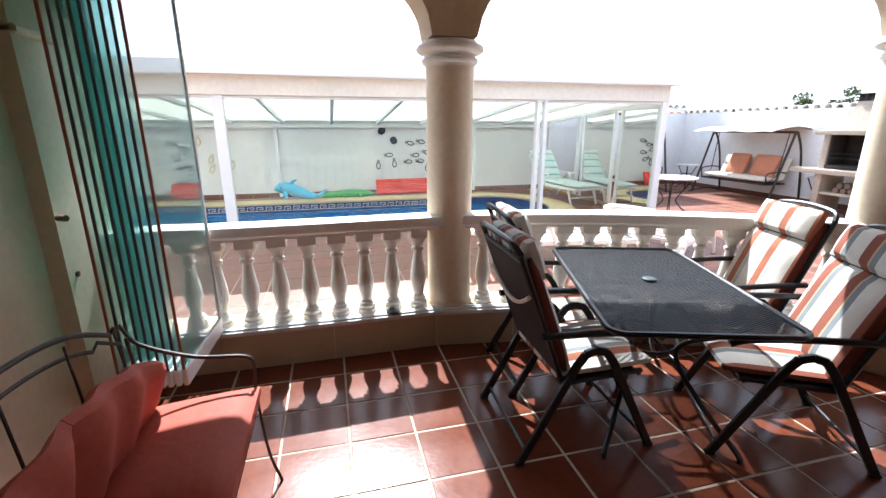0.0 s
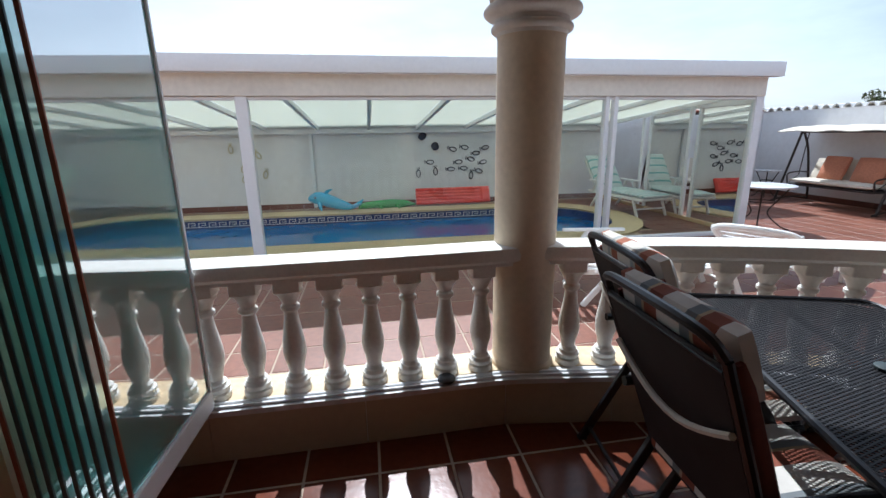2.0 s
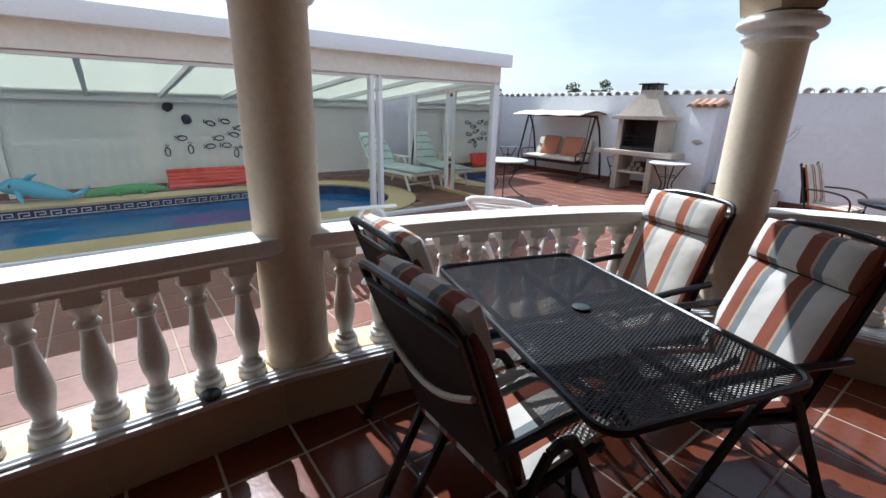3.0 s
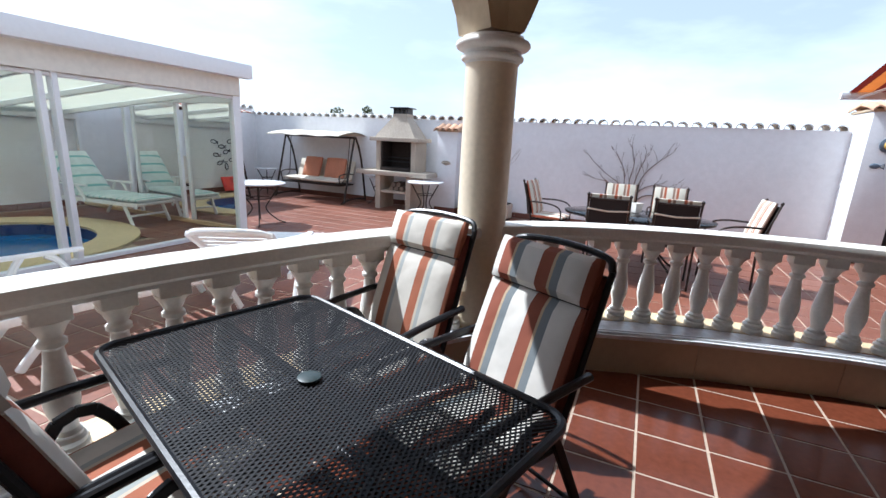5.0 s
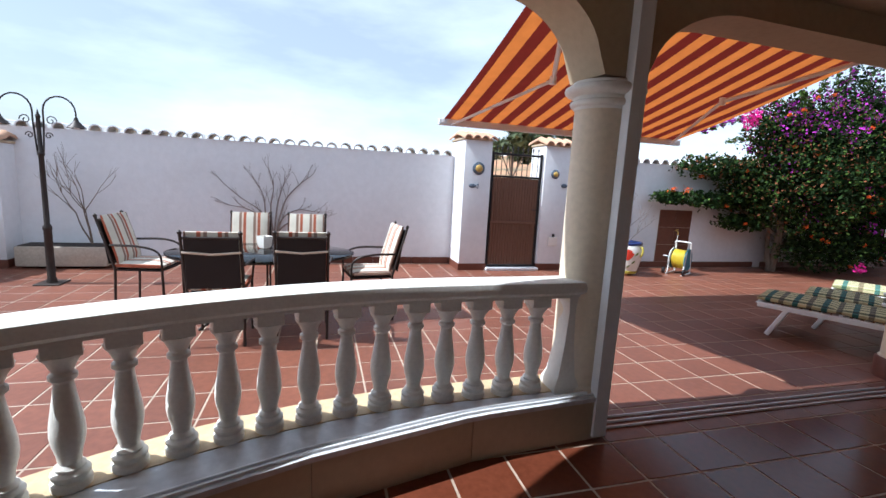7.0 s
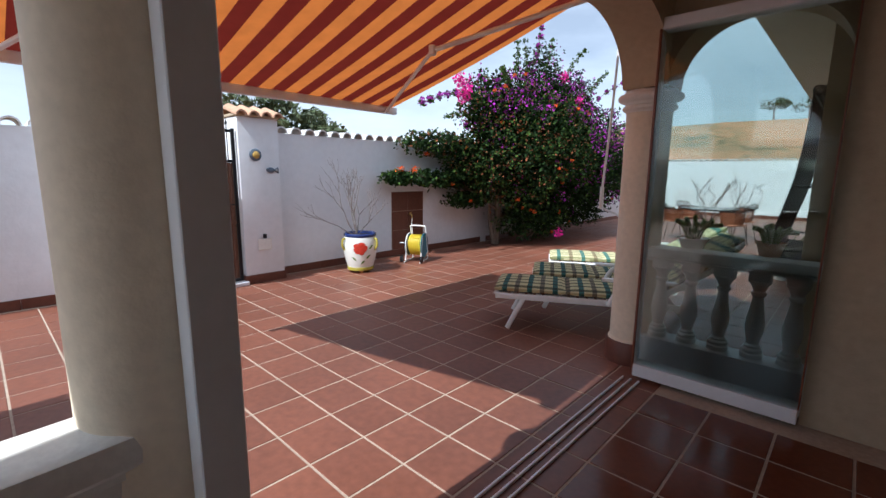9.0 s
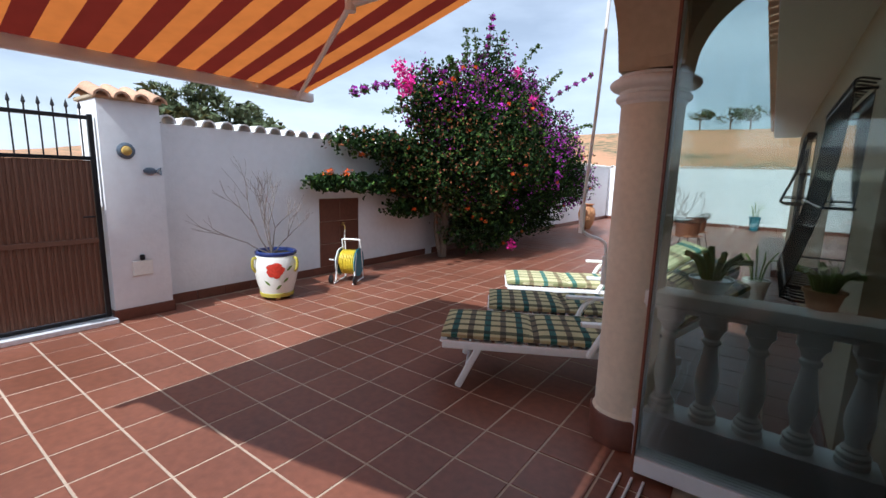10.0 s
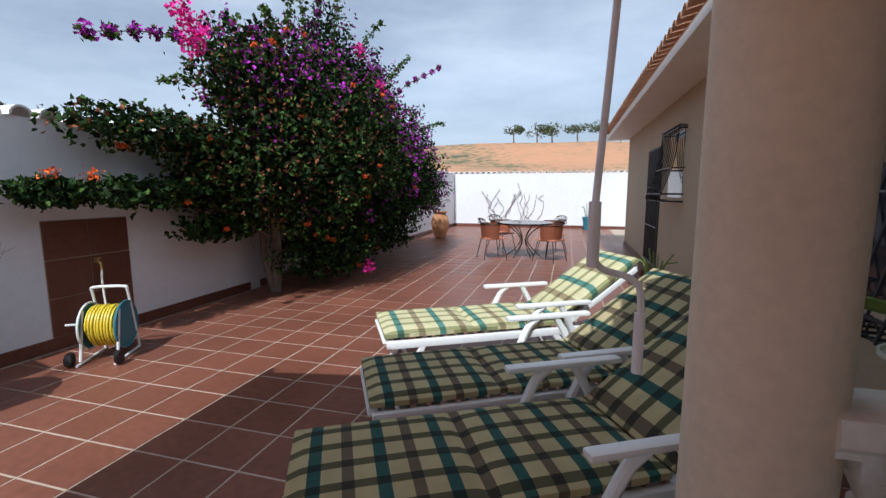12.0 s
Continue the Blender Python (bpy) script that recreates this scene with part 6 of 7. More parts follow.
def yard_chair():
    ob = thing("yard_chair", pose(7.62, 3.26, 0, 0, 0, -90), "black iron yard chair with a rust and cream striped cushion", "chair", "chairs round the oval table")
    for s in (-1, 1):
        bm = B()
        tube(bm, [(s * 0.21, -0.22, 0), (s * 0.21, -0.20, 0.40), (s * 0.21, -0.27, 0.82)], 0.012, 7)
        lathe(bm, [(0.012, 0), (0.018, 0.012), (0.018, 0.02), (0.001, 0.035)], 8, (s * 0.21, -0.27, 0.82))
        part("back_leg", bm, RUST_IRON, ob, "iron upright with a ball finial")
        bm = B()
        tube(bm, [(s * 0.21, 0.22, 0), (s * 0.21, 0.21, 0.40)], 0.012, 7)
        part("front_leg", bm, RUST_IRON, ob)
        bm = B()
        tube(bm, smooth_line([(s * 0.22, -0.21, 0.60), (s * 0.25, 0.05, 0.60), (s * 0.23, 0.20, 0.55), (s * 0.21, 0.21, 0.40)], 4), 0.010, 7)
        part("armrest", bm, RUST_IRON, ob)
    for y, z in ((-0.266, 0.80), (-0.21, 0.46)):
        part("cross_bar", tube(B(), [(-0.21, y, z), (0.21, y, z)], 0.009, 6), RUST_IRON, ob)
    bm = B()
    box(bm, (-0.20, -0.21, 0.385), (0.20, 0.21, 0.40), 0.004)
    part("seat_base", bm, SLING, ob)
    bm = B()
    cushion(bm, 0.42, 0.43, 0.06, pose(0, 0.0, 0.43), nx=8, ny=8)
    part("seat_cushion", bm, YARD_STRIPE, ob, "striped seat pad")
    bm = B()
    cushion(bm, 0.40, 0.40, 0.055, pose(0, -0.205, 0.64, 97), nx=8, ny=8)
    part("back_cushion", bm, YARD_STRIPE, ob, "striped back pad")
    bm = B()
    box(bm, (-0.195, -0.265, 0.44), (0.195, -0.258, 0.80), 0.003, pose(0, 0, 0, 0))
    part("back_cloth", bm, SLING, ob, "dark brown back cloth")
    bm = B()
    tube(bm, [(-0.21, -0.272, 0.70), (0, -0.274, 0.685), (0.21, -0.272, 0.70)], 0.009, 6)
    part("tie_band", bm, CREAM_CLOTH, ob, "cream tie band")
    for p in ob.children:
        for v in p.data.vertices:
            v.co.y -= 0.22 * max(0.0, v.co.z - 0.5)
            v.co.z *= 1.15
    return ob


first = yard_chair()
for x, y, a in ((7.70, 2.60, -90), (8.80, 3.22, 92), (8.78, 2.62, 88), (8.50, 4.08, 172), (8.12, 1.98, 8)):
    copy_thing(first, pose(x, y, 0, 0, 0, a))

# ---- plates and bell on the gate piers ----
BRASS = mat("gilded_ceramic", (0.50, 0.32, 0.08), 0.35, grain=0.2, bump=0.2)
BLUE_GREY = mat("blue_grey_ceramic", (0.10, 0.13, 0.17), 0.35, grain=0.25, bump=0.2)
for y, z, r in ((0.03, 1.66, 0.10), (-1.34, 1.64, 0.075)):
    root = thing("sun_plate", pose(10.375, y, z, 0, -90), "round blue-grey sun plate with a gilded face on the pier", "wall plate", "plates on the piers")
    bm = B()
    lathe(bm, [(0.0, 0.005), (r, 0.0), (r * 1.02, 0.012), (r * 0.7, 0.03), (0.0, 0.03)], 24, cap=False)
    part("rim", bm, BLUE_GREY, root, "blue-grey rim")
    bm = B()
    lathe(bm, [(0.0, 0.03), (r * 0.62, 0.028), (r * 0.5, 0.05), (r * 0.2, 0.062), (0.0, 0.064)], 20, cap=False)
    part("face", bm, BRASS, root, "gilded domed centre")
for y, z in ((0.12, 1.38), (-1.53, 1.455)):
    root = thing("fish_plate", pose(10.37, y, z), "small blue-grey ceramic fish on the pier", "wall plate", "fish on the piers")
    bm = B()
    bmesh.ops.create_uvsphere(bm, u_segments=14, v_segments=8, radius=0.06)
    bmesh.ops.scale(bm, verts=bm.verts, vec=(0.35, 1.0, 0.6))
    tube(bm, [(0, -0.05, 0), (0, -0.10, 0.035), (0, -0.10, -0.035), (0, -0.05, 0)], 0.008, 6)
    part("body", bm, BLUE_GREY, root)
bell = thing("bell_box", pose(10.375, -1.40, 0.50), "white cover plate with a black bell push on the pier", "switch")
bm = B()
box(bm, (-0.014, -0.09, -0.075), (0.0, 0.09, 0.075), 0.005)
part("cover", bm, CAPITAL, bell, "white cover plate")
bm = B()
box(bm, (-0.035, -0.02, 0.078), (0.0, 0.02, 0.135), 0.008)
part("push", bm, DARK_METAL, bell, "black bell push")


# ---- tiled tap niche, hose reel, painted pot ----
panel = thing("trim_tap_panel", pose(10.6, -4.12, 0), "brown tiled splash panel with a tap on the white wall", "panel", kind="structure")
bm = B()
box(bm, (-0.006, -0.375, 0.11), (-0.0005, 0.375, 1.115))
part("mortar", bm, GROUT, panel)
rnd_skirt = mat("brown_panel_tile", (0.13, 0.048, 0.030), 0.35, grain=0.12, scale=6, bump=0.1, vary=0.12)
for j in range(2):
    for k in range(3):
        bm = B()
        box(bm, (-0.012, -0.372 + j * 0.374, 0.115 + k * 0.334), (-0.004, -0.372 + j * 0.374 + 0.368, 0.115 + k * 0.334 + 0.327), 0.002)
        part("wall_tile", bm, rnd_skirt, panel)
tap = thing("garden_tap", pose(10.585, -4.14, 0.72), "small brass garden tap on the tiled panel", "tap")
bm = B()
tube(bm, [(0, 0, 0), (-0.06, 0, 0), (-0.08, 0, -0.02), (-0.085, 0, -0.07)], 0.010, 8)
part("spout", bm, BRASS, tap)
bm = B()
tube(bm, [(-0.05, -0.03, 0.03), (-0.05, 0.03, 0.03)], 0.006, 6)
tube(bm, [(-0.05, 0, 0), (-0.05, 0, 0.03)], 0.005, 6)
part("handle", bm, BRASS, tap)
bm = B()
tube(bm, smooth_line([(-0.085, 0, -0.06), (-0.09, 0.01, -0.2), (-0.14, 0.03, -0.45), (-0.22, 0.06, -0.62)], 5), 0.009, 7)
part("supply_hose", bm, CAPITAL, tap, "pale supply hose")

YELLOW_HOSE = mat("yellow_hose", (0.72, 0.55, 0.04), 0.4, grain=0.05, bump=0.1)
TEAL_PLASTIC = mat("teal_plastic", (0.03, 0.17, 0.22), 0.4, grain=0.05, bump=0.05)
reel = thing("hose_reel", pose(10.02, -3.80, 0, 0, 0, 118), "teal hose reel with yellow hose on a white tube stand", "hose reel")
for y in (-0.13, 0.13):
    bm = B()
    lathe(bm, [(0.0, 0), (0.19, 0.0), (0.195, 0.006), (0.19, 0.012), (0.0, 0.012)], 28, cap=False)
    bmesh.ops.transform(bm, matrix=pose(0, y, 0.27, 90), verts=bm.verts)
    part("flange", bm, TEAL_PLASTIC, reel, "teal reel side")
    bm = B()
    tube(bm, [(0.19 * math.cos(t), y, 0.27 + 0.19 * math.sin(t)) for t in np.linspace(0, 2 * math.pi, 29)[:-1]], 0.009, 6, closed=True)
    part("rim", bm, WHITE_PLASTIC if y < 0 else TEAL_PLASTIC, reel)
    bm = B()
    tube(bm, smooth_line([(-0.19, y, 0.01), (-0.17, y, 0.1), (-0.10, y, 0.42), (-0.07, y, 0.54)], 4), 0.011, 7)
    tube(bm, [(0.10, y, 0.42), (0.19, y, 0.03)], 0.011, 7)
    tube(bm, [(-0.19, y, 0.012), (0.24, y, 0.012)], 0.011, 7)
    part("side_frame", bm, WHITE_PLASTIC, reel, "white tube frame")
bm = B()
tube(bm, smooth_line([(-0.07, -0.13, 0.54), (-0.06, -0.11, 0.575), (-0.06, 0.11, 0.575), (-0.07, 0.13, 0.54)], 4), 0.012, 7)
part("carry_handle", bm, WHITE_PLASTIC, reel, "white carrying handle")
bm = B()
winding = []
for k in range(27 * 20 + 1):
    t, layer = k * 2 * math.pi / 20, k // 180
    w = (k % 180) / 180
    y, r = (-0.10 + 0.20 * w) * (1 if layer % 2 == 0 else -1), 0.11 + min(layer, 2) * 0.018 + 0.004 * math.sin(t * 0.37)
    winding.append((r * math.cos(t), y, 0.27 + r * math.sin(t) * (1.10 if layer >= 2 else 1)))
tube(bm, winding, 0.0095, 6)
part("hose", bm, YELLOW_HOSE, reel, "coiled yellow garden hose")
for y in (-0.17, 0.17):
    bm = B()
    lathe(bm, [(0.0, 0), (0.055, 0), (0.06, 0.01), (0.055, 0.03), (0.0, 0.03)], 16, cap=False)
    bmesh.ops.transform(bm, matrix=pose(0.22, y, 0.062, 90), verts=bm.verts)
    part("wheel", bm, DARK_METAL, reel, "small black wheel")
bm = B()
tube(bm, [(0, -0.13, 0.27), (0, -0.20, 0.27), (0.07, -0.20, 0.30), (0.07, -0.27, 0.30)], 0.010, 7)
part("crank", bm, WHITE_PLASTIC, reel)

GLAZE = mat("white_glaze", (0.72, 0.72, 0.66), 0.2, grain=0.04, bump=0.05)
BLUE_GLAZE = mat("cobalt_glaze", (0.02, 0.035, 0.13), 0.2, grain=0.06, bump=0.05)
RED_GLAZE = mat("poppy_red_glaze", (0.55, 0.05, 0.03), 0.2, grain=0.2, bump=0.1)
GREEN_GLAZE = mat("leaf_green_glaze", (0.14, 0.22, 0.06), 0.2, grain=0.2, bump=0.05)
OLIVE_GLAZE = mat("olive_yellow_glaze", (0.42, 0.36, 0.06), 0.2, grain=0.15, bump=0.05)
pot = thing("flower_pot", pose(10.02, -2.66, 0), "large painted ceramic pot with poppies and a cobalt blue rim", "plant pot")
prof = [(0.17, 0.04), (0.18, 0.06), (0.215, 0.18), (0.245, 0.32), (0.25, 0.42), (0.235, 0.50), (0.225, 0.525)]
bm = B()
lathe(bm, prof, 32)
part("body", bm, GLAZE, pot, "white glazed body")
bm = B()
lathe(bm, [(0.21, 0.52), (0.232, 0.53), (0.236, 0.56), (0.222, 0.575), (0.20, 0.57), (0.19, 0.53)], 32, cap=False)
part("rim", bm, BLUE_GLAZE, pot, "cobalt blue rim")
bm = B()
lathe(bm, [(0.172, 0.035), (0.188, 0.04), (0.196, 0.08), (0.189, 0.085)], 32)
part("foot_band", bm, OLIVE_GLAZE, pot, "olive yellow foot band")
bm = B()
lathe(bm, [(0.0, 0.535), (0.2, 0.535)], 24, cap=False)
part("soil", bm, SOOT, pot)


def pot_radius(z):
    for (r0, z0), (r1, z1) in zip(prof, prof[1:]):
        if z0 <= z <= z1:
            return r0 + (r1 - r0) * (z - z0) / (z1 - z0)
    return 0.2


def relief(name, around, pts, material, label):
    """A thin raised glaze shape on the pot, from a closed outline in angle and height."""
    bm = B()
    c = bm.verts.new((lambda a, z, r: (r * math.cos(a), r * math.sin(a), z))(around[0], around[1], pot_radius(around[1]) + 0.006))
    rim = [bm.verts.new(((pot_radius(around[1] + w) + 0.0025) * math.cos(around[0] + u), (pot_radius(around[1] + w) + 0.0025) * math.sin(around[0] + u), around[1] + w)) for u, w in pts]
    for k in range(len(rim)):
        bm.faces.new((c, rim[k], rim[(k + 1) % len(rim)]))
    part(name, bm, material, pot, label)


for a in (math.pi * 0.80, math.pi * 1.45, math.pi * 0.1):
    for k in range(5):
        t0 = k * 2 * math.pi / 5
        ca, cz = a + 0.20 * math.cos(t0), 0.37 + 0.045 * math.sin(t0)
        relief("poppy_petal", (ca, cz), [(0.22 * math.cos(t) * (1 + 0.2 * math.sin(3 * t)), 0.05 * math.sin(t)) for t in np.linspace(0, 2 * math.pi, 15)[:-1]], RED_GLAZE, "painted red petal")
    for da, dz, tw in ((0.5, -0.12, 1), (-0.4, -0.15, -1), (0.15, -0.2, 1), (0.65, 0.02, 1)):
        relief("painted_leaf", (a + da, 0.37 + dz), [(tw * 0.30 * (t - 0.5), 0.05 * (t - 0.5) + 0.02 * math.sin(math.pi * t)) for t in np.linspace(0, 1, 6)] + [(tw * 0.30 * (t - 0.5), 0.05 * (t - 0.5) - 0.02 * math.sin(math.pi * t)) for t in np.linspace(1, 0, 6)[1:-1]], GREEN_GLAZE, "painted green leaf")
for a in (math.pi * 1.12, math.pi * 0.45):
    bm = B()
    tube(bm, smooth_line([((pot_radius(z) + o) * math.cos(a), (pot_radius(z) + o) * math.sin(a), z) for z, o in ((0.50, 0.0), (0.49, 0.035), (0.40, 0.03), (0.34, 0.0))], 4), 0.016, 8)
    part("lug", bm, OLIVE_GLAZE, pot, "olive yellow lug handle")
for k in range(3):
    bm = B()
    t = k * 2.1 + 0.5
    box(bm, (0.12 * math.cos(t) - 0.025, 0.12 * math.sin(t) - 0.025, 0), (0.12 * math.cos(t) + 0.025, 0.12 * math.sin(t) + 0.025, 0.04), 0.004)
    part("pot_foot", bm, CLAY, pot)
bare = thing("bare_shrub", pose(0, 0, 0.0), "bare purple-grey shrub growing from the painted pot", "plant")
random.seed(21)
bush(bare, "branch_fan", (10.05, -2.62, 0.52), [(0.2, -0.5, 1), (0, 0.1, 1), (0.1, 0.6, 0.9), (0.3, -0.1, 1), (0.1, 1.0, 0.45), (0.2, -0.9, 0.6), (0.1, 0.35, 1)], 3, 0.36, 0.65, 10.5, TWIG, 0.010)

# ---- bougainvillea ----
random.seed(3)
boug = thing("bougainvillea", pose(10.2, -6.2, 0), "large bougainvillea with purple bracts and orange trumpet flowers on the wall", "shrub")
bm = B()
for pts, r in (([(0, 0, 0), (-0.02, -0.05, 0.5), (-0.1, 0.05, 1.0), (-0.2, -0.1, 1.7), (-0.35, -0.2, 2.6)], 0.085), ([(0.02, -0.05, 0.4), (-0.1, -0.6, 0.9), (-0.3, -1.3, 1.5), (-0.4, -2.2, 1.9)], 0.05),
               ([(-0.05, 0.0, 0.7), (0.05, 0.7, 1.1), (0.12, 1.5, 1.35), (0.16, 2.4, 1.38)], 0.035), ([(-0.1, 0, 1.0), (0.0, 0.6, 1.6), (0.05, 1.3, 1.9)], 0.03), ([(0, 0.03, 0), (0.05, 0.12, 0.5), (0.0, 0.2, 1.0), (-0.1, 0.3, 1.8)], 0.05)):
    p = smooth_line(pts, 5)
    tube(bm, p, r, 8, taper=[r * (1 - 0.6 * k / len(p)) for k in range(len(p))])
part("trunk", bm, BARK, boug, "grey twisted trunk and limbs")
blobs = [(-0.35, -0.9, 2.2, 1.0, 1.7, 1.15, 1.0), (-0.45, -0.2, 1.7, 0.8, 1.3, 0.9, 0.8), (-0.45, -2.6, 1.7, 0.85, 1.5, 1.0, 0.9), (-0.4, -4.0, 1.6, 0.8, 1.5, 0.85, 0.7), (-0.35, -1.6, 1.2, 0.75, 1.9, 0.95, 0.8),
         (-0.35, -0.1, 2.6, 0.65, 1.25, 0.75, 0.6), (-0.3, -1.7, 2.8, 0.7, 1.3, 0.8, 0.6), (-0.4, -3.2, 2.3, 0.7, 1.3, 0.8, 0.5), (-0.3, 0.2, 1.9, 0.6, 1.15, 0.7, 0.6), (0.1, 1.5, 1.95, 0.30, 1.0, 0.22, 0.22), (0.12, 1.35, 1.35, 0.26, 1.25, 0.16, 0.24), (0.13, 2.5, 1.36, 0.20, 0.33, 0.12, 0.09),
         (0.05, 0.7, 1.55, 0.35, 0.8, 0.45, 0.30), (-0.35, -0.9, 0.55, 0.55, 1.0, 0.5, 0.35), (-0.35, -2.6, 0.65, 0.6, 1.5, 0.45, 0.4), (0.1, 0.75, 0.95, 0.22, 0.65, 0.16, 0.14), (-0.3, -5.0, 1.4, 0.7, 1.1, 0.7, 0.4), (-0.35, -0.9, 3.35, 0.4, 0.5, 0.65, 0.16), (-0.3, -2.3, 3.05, 0.45, 0.9, 0.6, 0.22), (-0.3, 0.7, 2.65, 0.4, 0.7, 0.5, 0.25)]
twig_tips = [((-0.3, 1.2, 2.75), (0, 0.95, 0.22), 1.4), ((-0.35, -0.6, 3.3), (0, -0.2, 1), 1.0), ((-0.7, -2.6, 3.0), (-0.35, -0.8, 0.95), 1.7), ((-0.2, 0.9, 2.4), (0, 1.0, 0.25), 0.7), ((-0.3, -1.2, 3.4), (0, -0.1, 1), 0.8), ((-0.3, -1.9, 3.2), (-0.2, -0.8, 0.6), 1.1), ((-0.3, -0.5, 3.2), (0, 0.2, 1), 0.8), ((-0.35, -2.6, 2.5), (-0.2, -1, 0.35), 0.9),
             ((-0.5, 0.2, 3.1), (-0.1, 0.35, 1), 0.7), ((-0.5, -1.6, 3.4), (-0.2, -0.3, 1), 0.75), ((-0.6, 0.5, 2.9), (-0.3, 0.8, 0.7), 0.6), ((-0.8, -2.2, 3.2), (-0.3, -0.5, 1), 0.6), ((-0.9, -3.4, 2.5), (-0.3, -0.7, 0.4), 0.7)]


def leaf_cloud(name, blobs_, count, size, material, label, pick=None, shell=0.45, seed=1, stretch=1.6):
    rng = np.random.default_rng(seed)
    w = np.array([b_[6] for b_ in blobs_], float)
    which = rng.choice(len(blobs_), size=count, p=w / w.sum())
    vs, fs = [], []
    for i in which:
        cx, cy, cz, rx, ry, rz, _ = blobs_[i]
        d = rng.normal(size=3)
        d /= np.linalg.norm(d)
        lump = 1 + 0.42 * noise.noise((cx + d[0] * 2.3, cy + d[1] * 2.3, cz + d[2] * 2.3)) + 0.34 * noise.noise((cx + d[0] * 5.5, cy + d[1] * 5.5, cz + d[2] * 5.5 + 4))
        rad = (shell + (1 - shell) * rng.random() ** 0.6) * lump
        p = np.array([cx + d[0] * rx * rad, cy + d[1] * ry * rad, cz + d[2] * rz * rad])
        if p[2] < 0.08 or p[0] > 0.36 and p[2] < 2.05:
            continue
        if pick and not pick(p):
            continue
        a, b_ = rng.normal(size=3), rng.normal(size=3)
        a /= np.linalg.norm(a)
        b_ -= a * (a @ b_)
        b_ /= np.linalg.norm(b_)
        s = size * rng.uniform(0.7, 1.35)
        o, nrm = len(vs), np.cross(a, b_) * s * 0.25
        vs += [p - a * s * stretch / 2, p + b_ * s / 2 + nrm, p + a * s * stretch / 2, p - b_ * s / 2 + nrm]
        fs += [(o, o + 1, o + 2), (o, o + 2, o + 3)]
    me_ = bpy.data.meshes.new(name)
    me_.from_pydata([tuple(v) for v in vs], [], fs)
    me_.materials.append(material)
    ob = new(name, me_)
    ob.parent = boug
    return tagged(ob, label, kind="stuff")


# Dark leaves paint the shaded inside, lighter ones the sunlit outer shell.
leaf_cloud("dark_leaves", blobs, 66000, 0.044, DARK_LEAF, "small dark green leaves, toned as in shade", seed=4, shell=0.3)
leaf_cloud("light_leaves", blobs, 13000, 0.036, LIGHT_LEAF, "lighter green leaves at the outside, toned as sunlit", seed=5, shell=0.86)
leaf_cloud("dry_bract_cloud", [blobs[k] for k in (0, 1, 5, 8, 9, 12, 19)], 3800, 0.032, DRY_LEAF, "brown withered bracts among the leaves", seed=15, shell=0.75)
patch = lambda p: noise.noise((p[0] * 1.3, p[1] * 1.3 + 9, p[2] * 1.3)) > 0.14 - (0.34 if p[2] > 2.85 else 0) - (0.22 if p[1] < -3.0 else 0)
leaf_cloud("bract_cloud", [blobs[k] for k in (0, 2, 3, 5, 6, 7, 3, 17, 18, 19, 16)], 15000, 0.040, PURPLE, "clusters of purple bracts", pick=patch, seed=6, shell=0.9, stretch=1.1)
spots = [(-0.4, 1.62, 2.84), (-0.4, 1.55, 2.68), (-0.45, 1.50, 2.92), (-0.5, 1.58, 2.76), (-0.85, -1.0, 3.35), (-0.95, -1.5, 2.94), (-0.4, 1.65, 2.98), (-1.05, -0.75, 0.25)]
leaf_cloud("magenta_bract_cloud", [(x, y, z, 0.09, 0.12, 0.12, 1) for x, y, z in spots], 520, 0.04, PINK, "bright magenta bract clusters", seed=7, shell=0.2, stretch=1.0)
rng = np.random.default_rng(12)
flowers = []
for cx, cy, cz, rx, ry, rz, wgt in blobs:
    for _ in range(int((6 if cy > -1.5 else 2) * wgt) + 1):
        d = rng.normal(size=3)
        d /= np.linalg.norm(d)
        d[0] = -abs(d[0])
        flowers.append((cx + d[0] * rx * 0.98, cy + d[1] * ry * 0.98, cz + d[2] * rz * 0.98, 0.035, 0.04, 0.03, 1))
leaf_cloud("flower_cloud", flowers + [(0.0, 2.6, 1.50, 0.08, 0.09, 0.06, 1), (0.05, 2.25, 1.50, 0.09, 0.10, 0.07, 1)], 2300, 0.026, ORANGE, "orange red trumpet flower clusters", seed=8, shell=0.1, stretch=1.0)
tips = []
for p, d, l in twig_tips:
    bm = B()
    pts, q, d = [Vector(p)], Vector(p), Vector(d).normalized()
    for k in range(6):
        d = (d + Vector((0, 0, -0.09)) + Vector([random.uniform(-0.12, 0.12) for _ in range(3)])).normalized()
        q = q + d * l / 6
        pts.append(q.copy())
    tube(bm, pts, 0.008, 5, taper=[0.009 - 0.001 * k for k in range(7)])
    part("shoot", bm, BARK, boug, "long arching shoot")
    tips += [(v.x, v.y, v.z, 0.06, 0.07, 0.06, 1) for v in pts[1:]]
leaf_cloud("shoot_leaves", tips, 1900, 0.034, LIGHT_LEAF, "small leaves along the shoots", seed=9, shell=0.1)
leaf_cloud("shoot_bract_cloud", tips[:18], 700, 0.034, PURPLE, "purple bracts along the shoots", seed=10, shell=0.1)

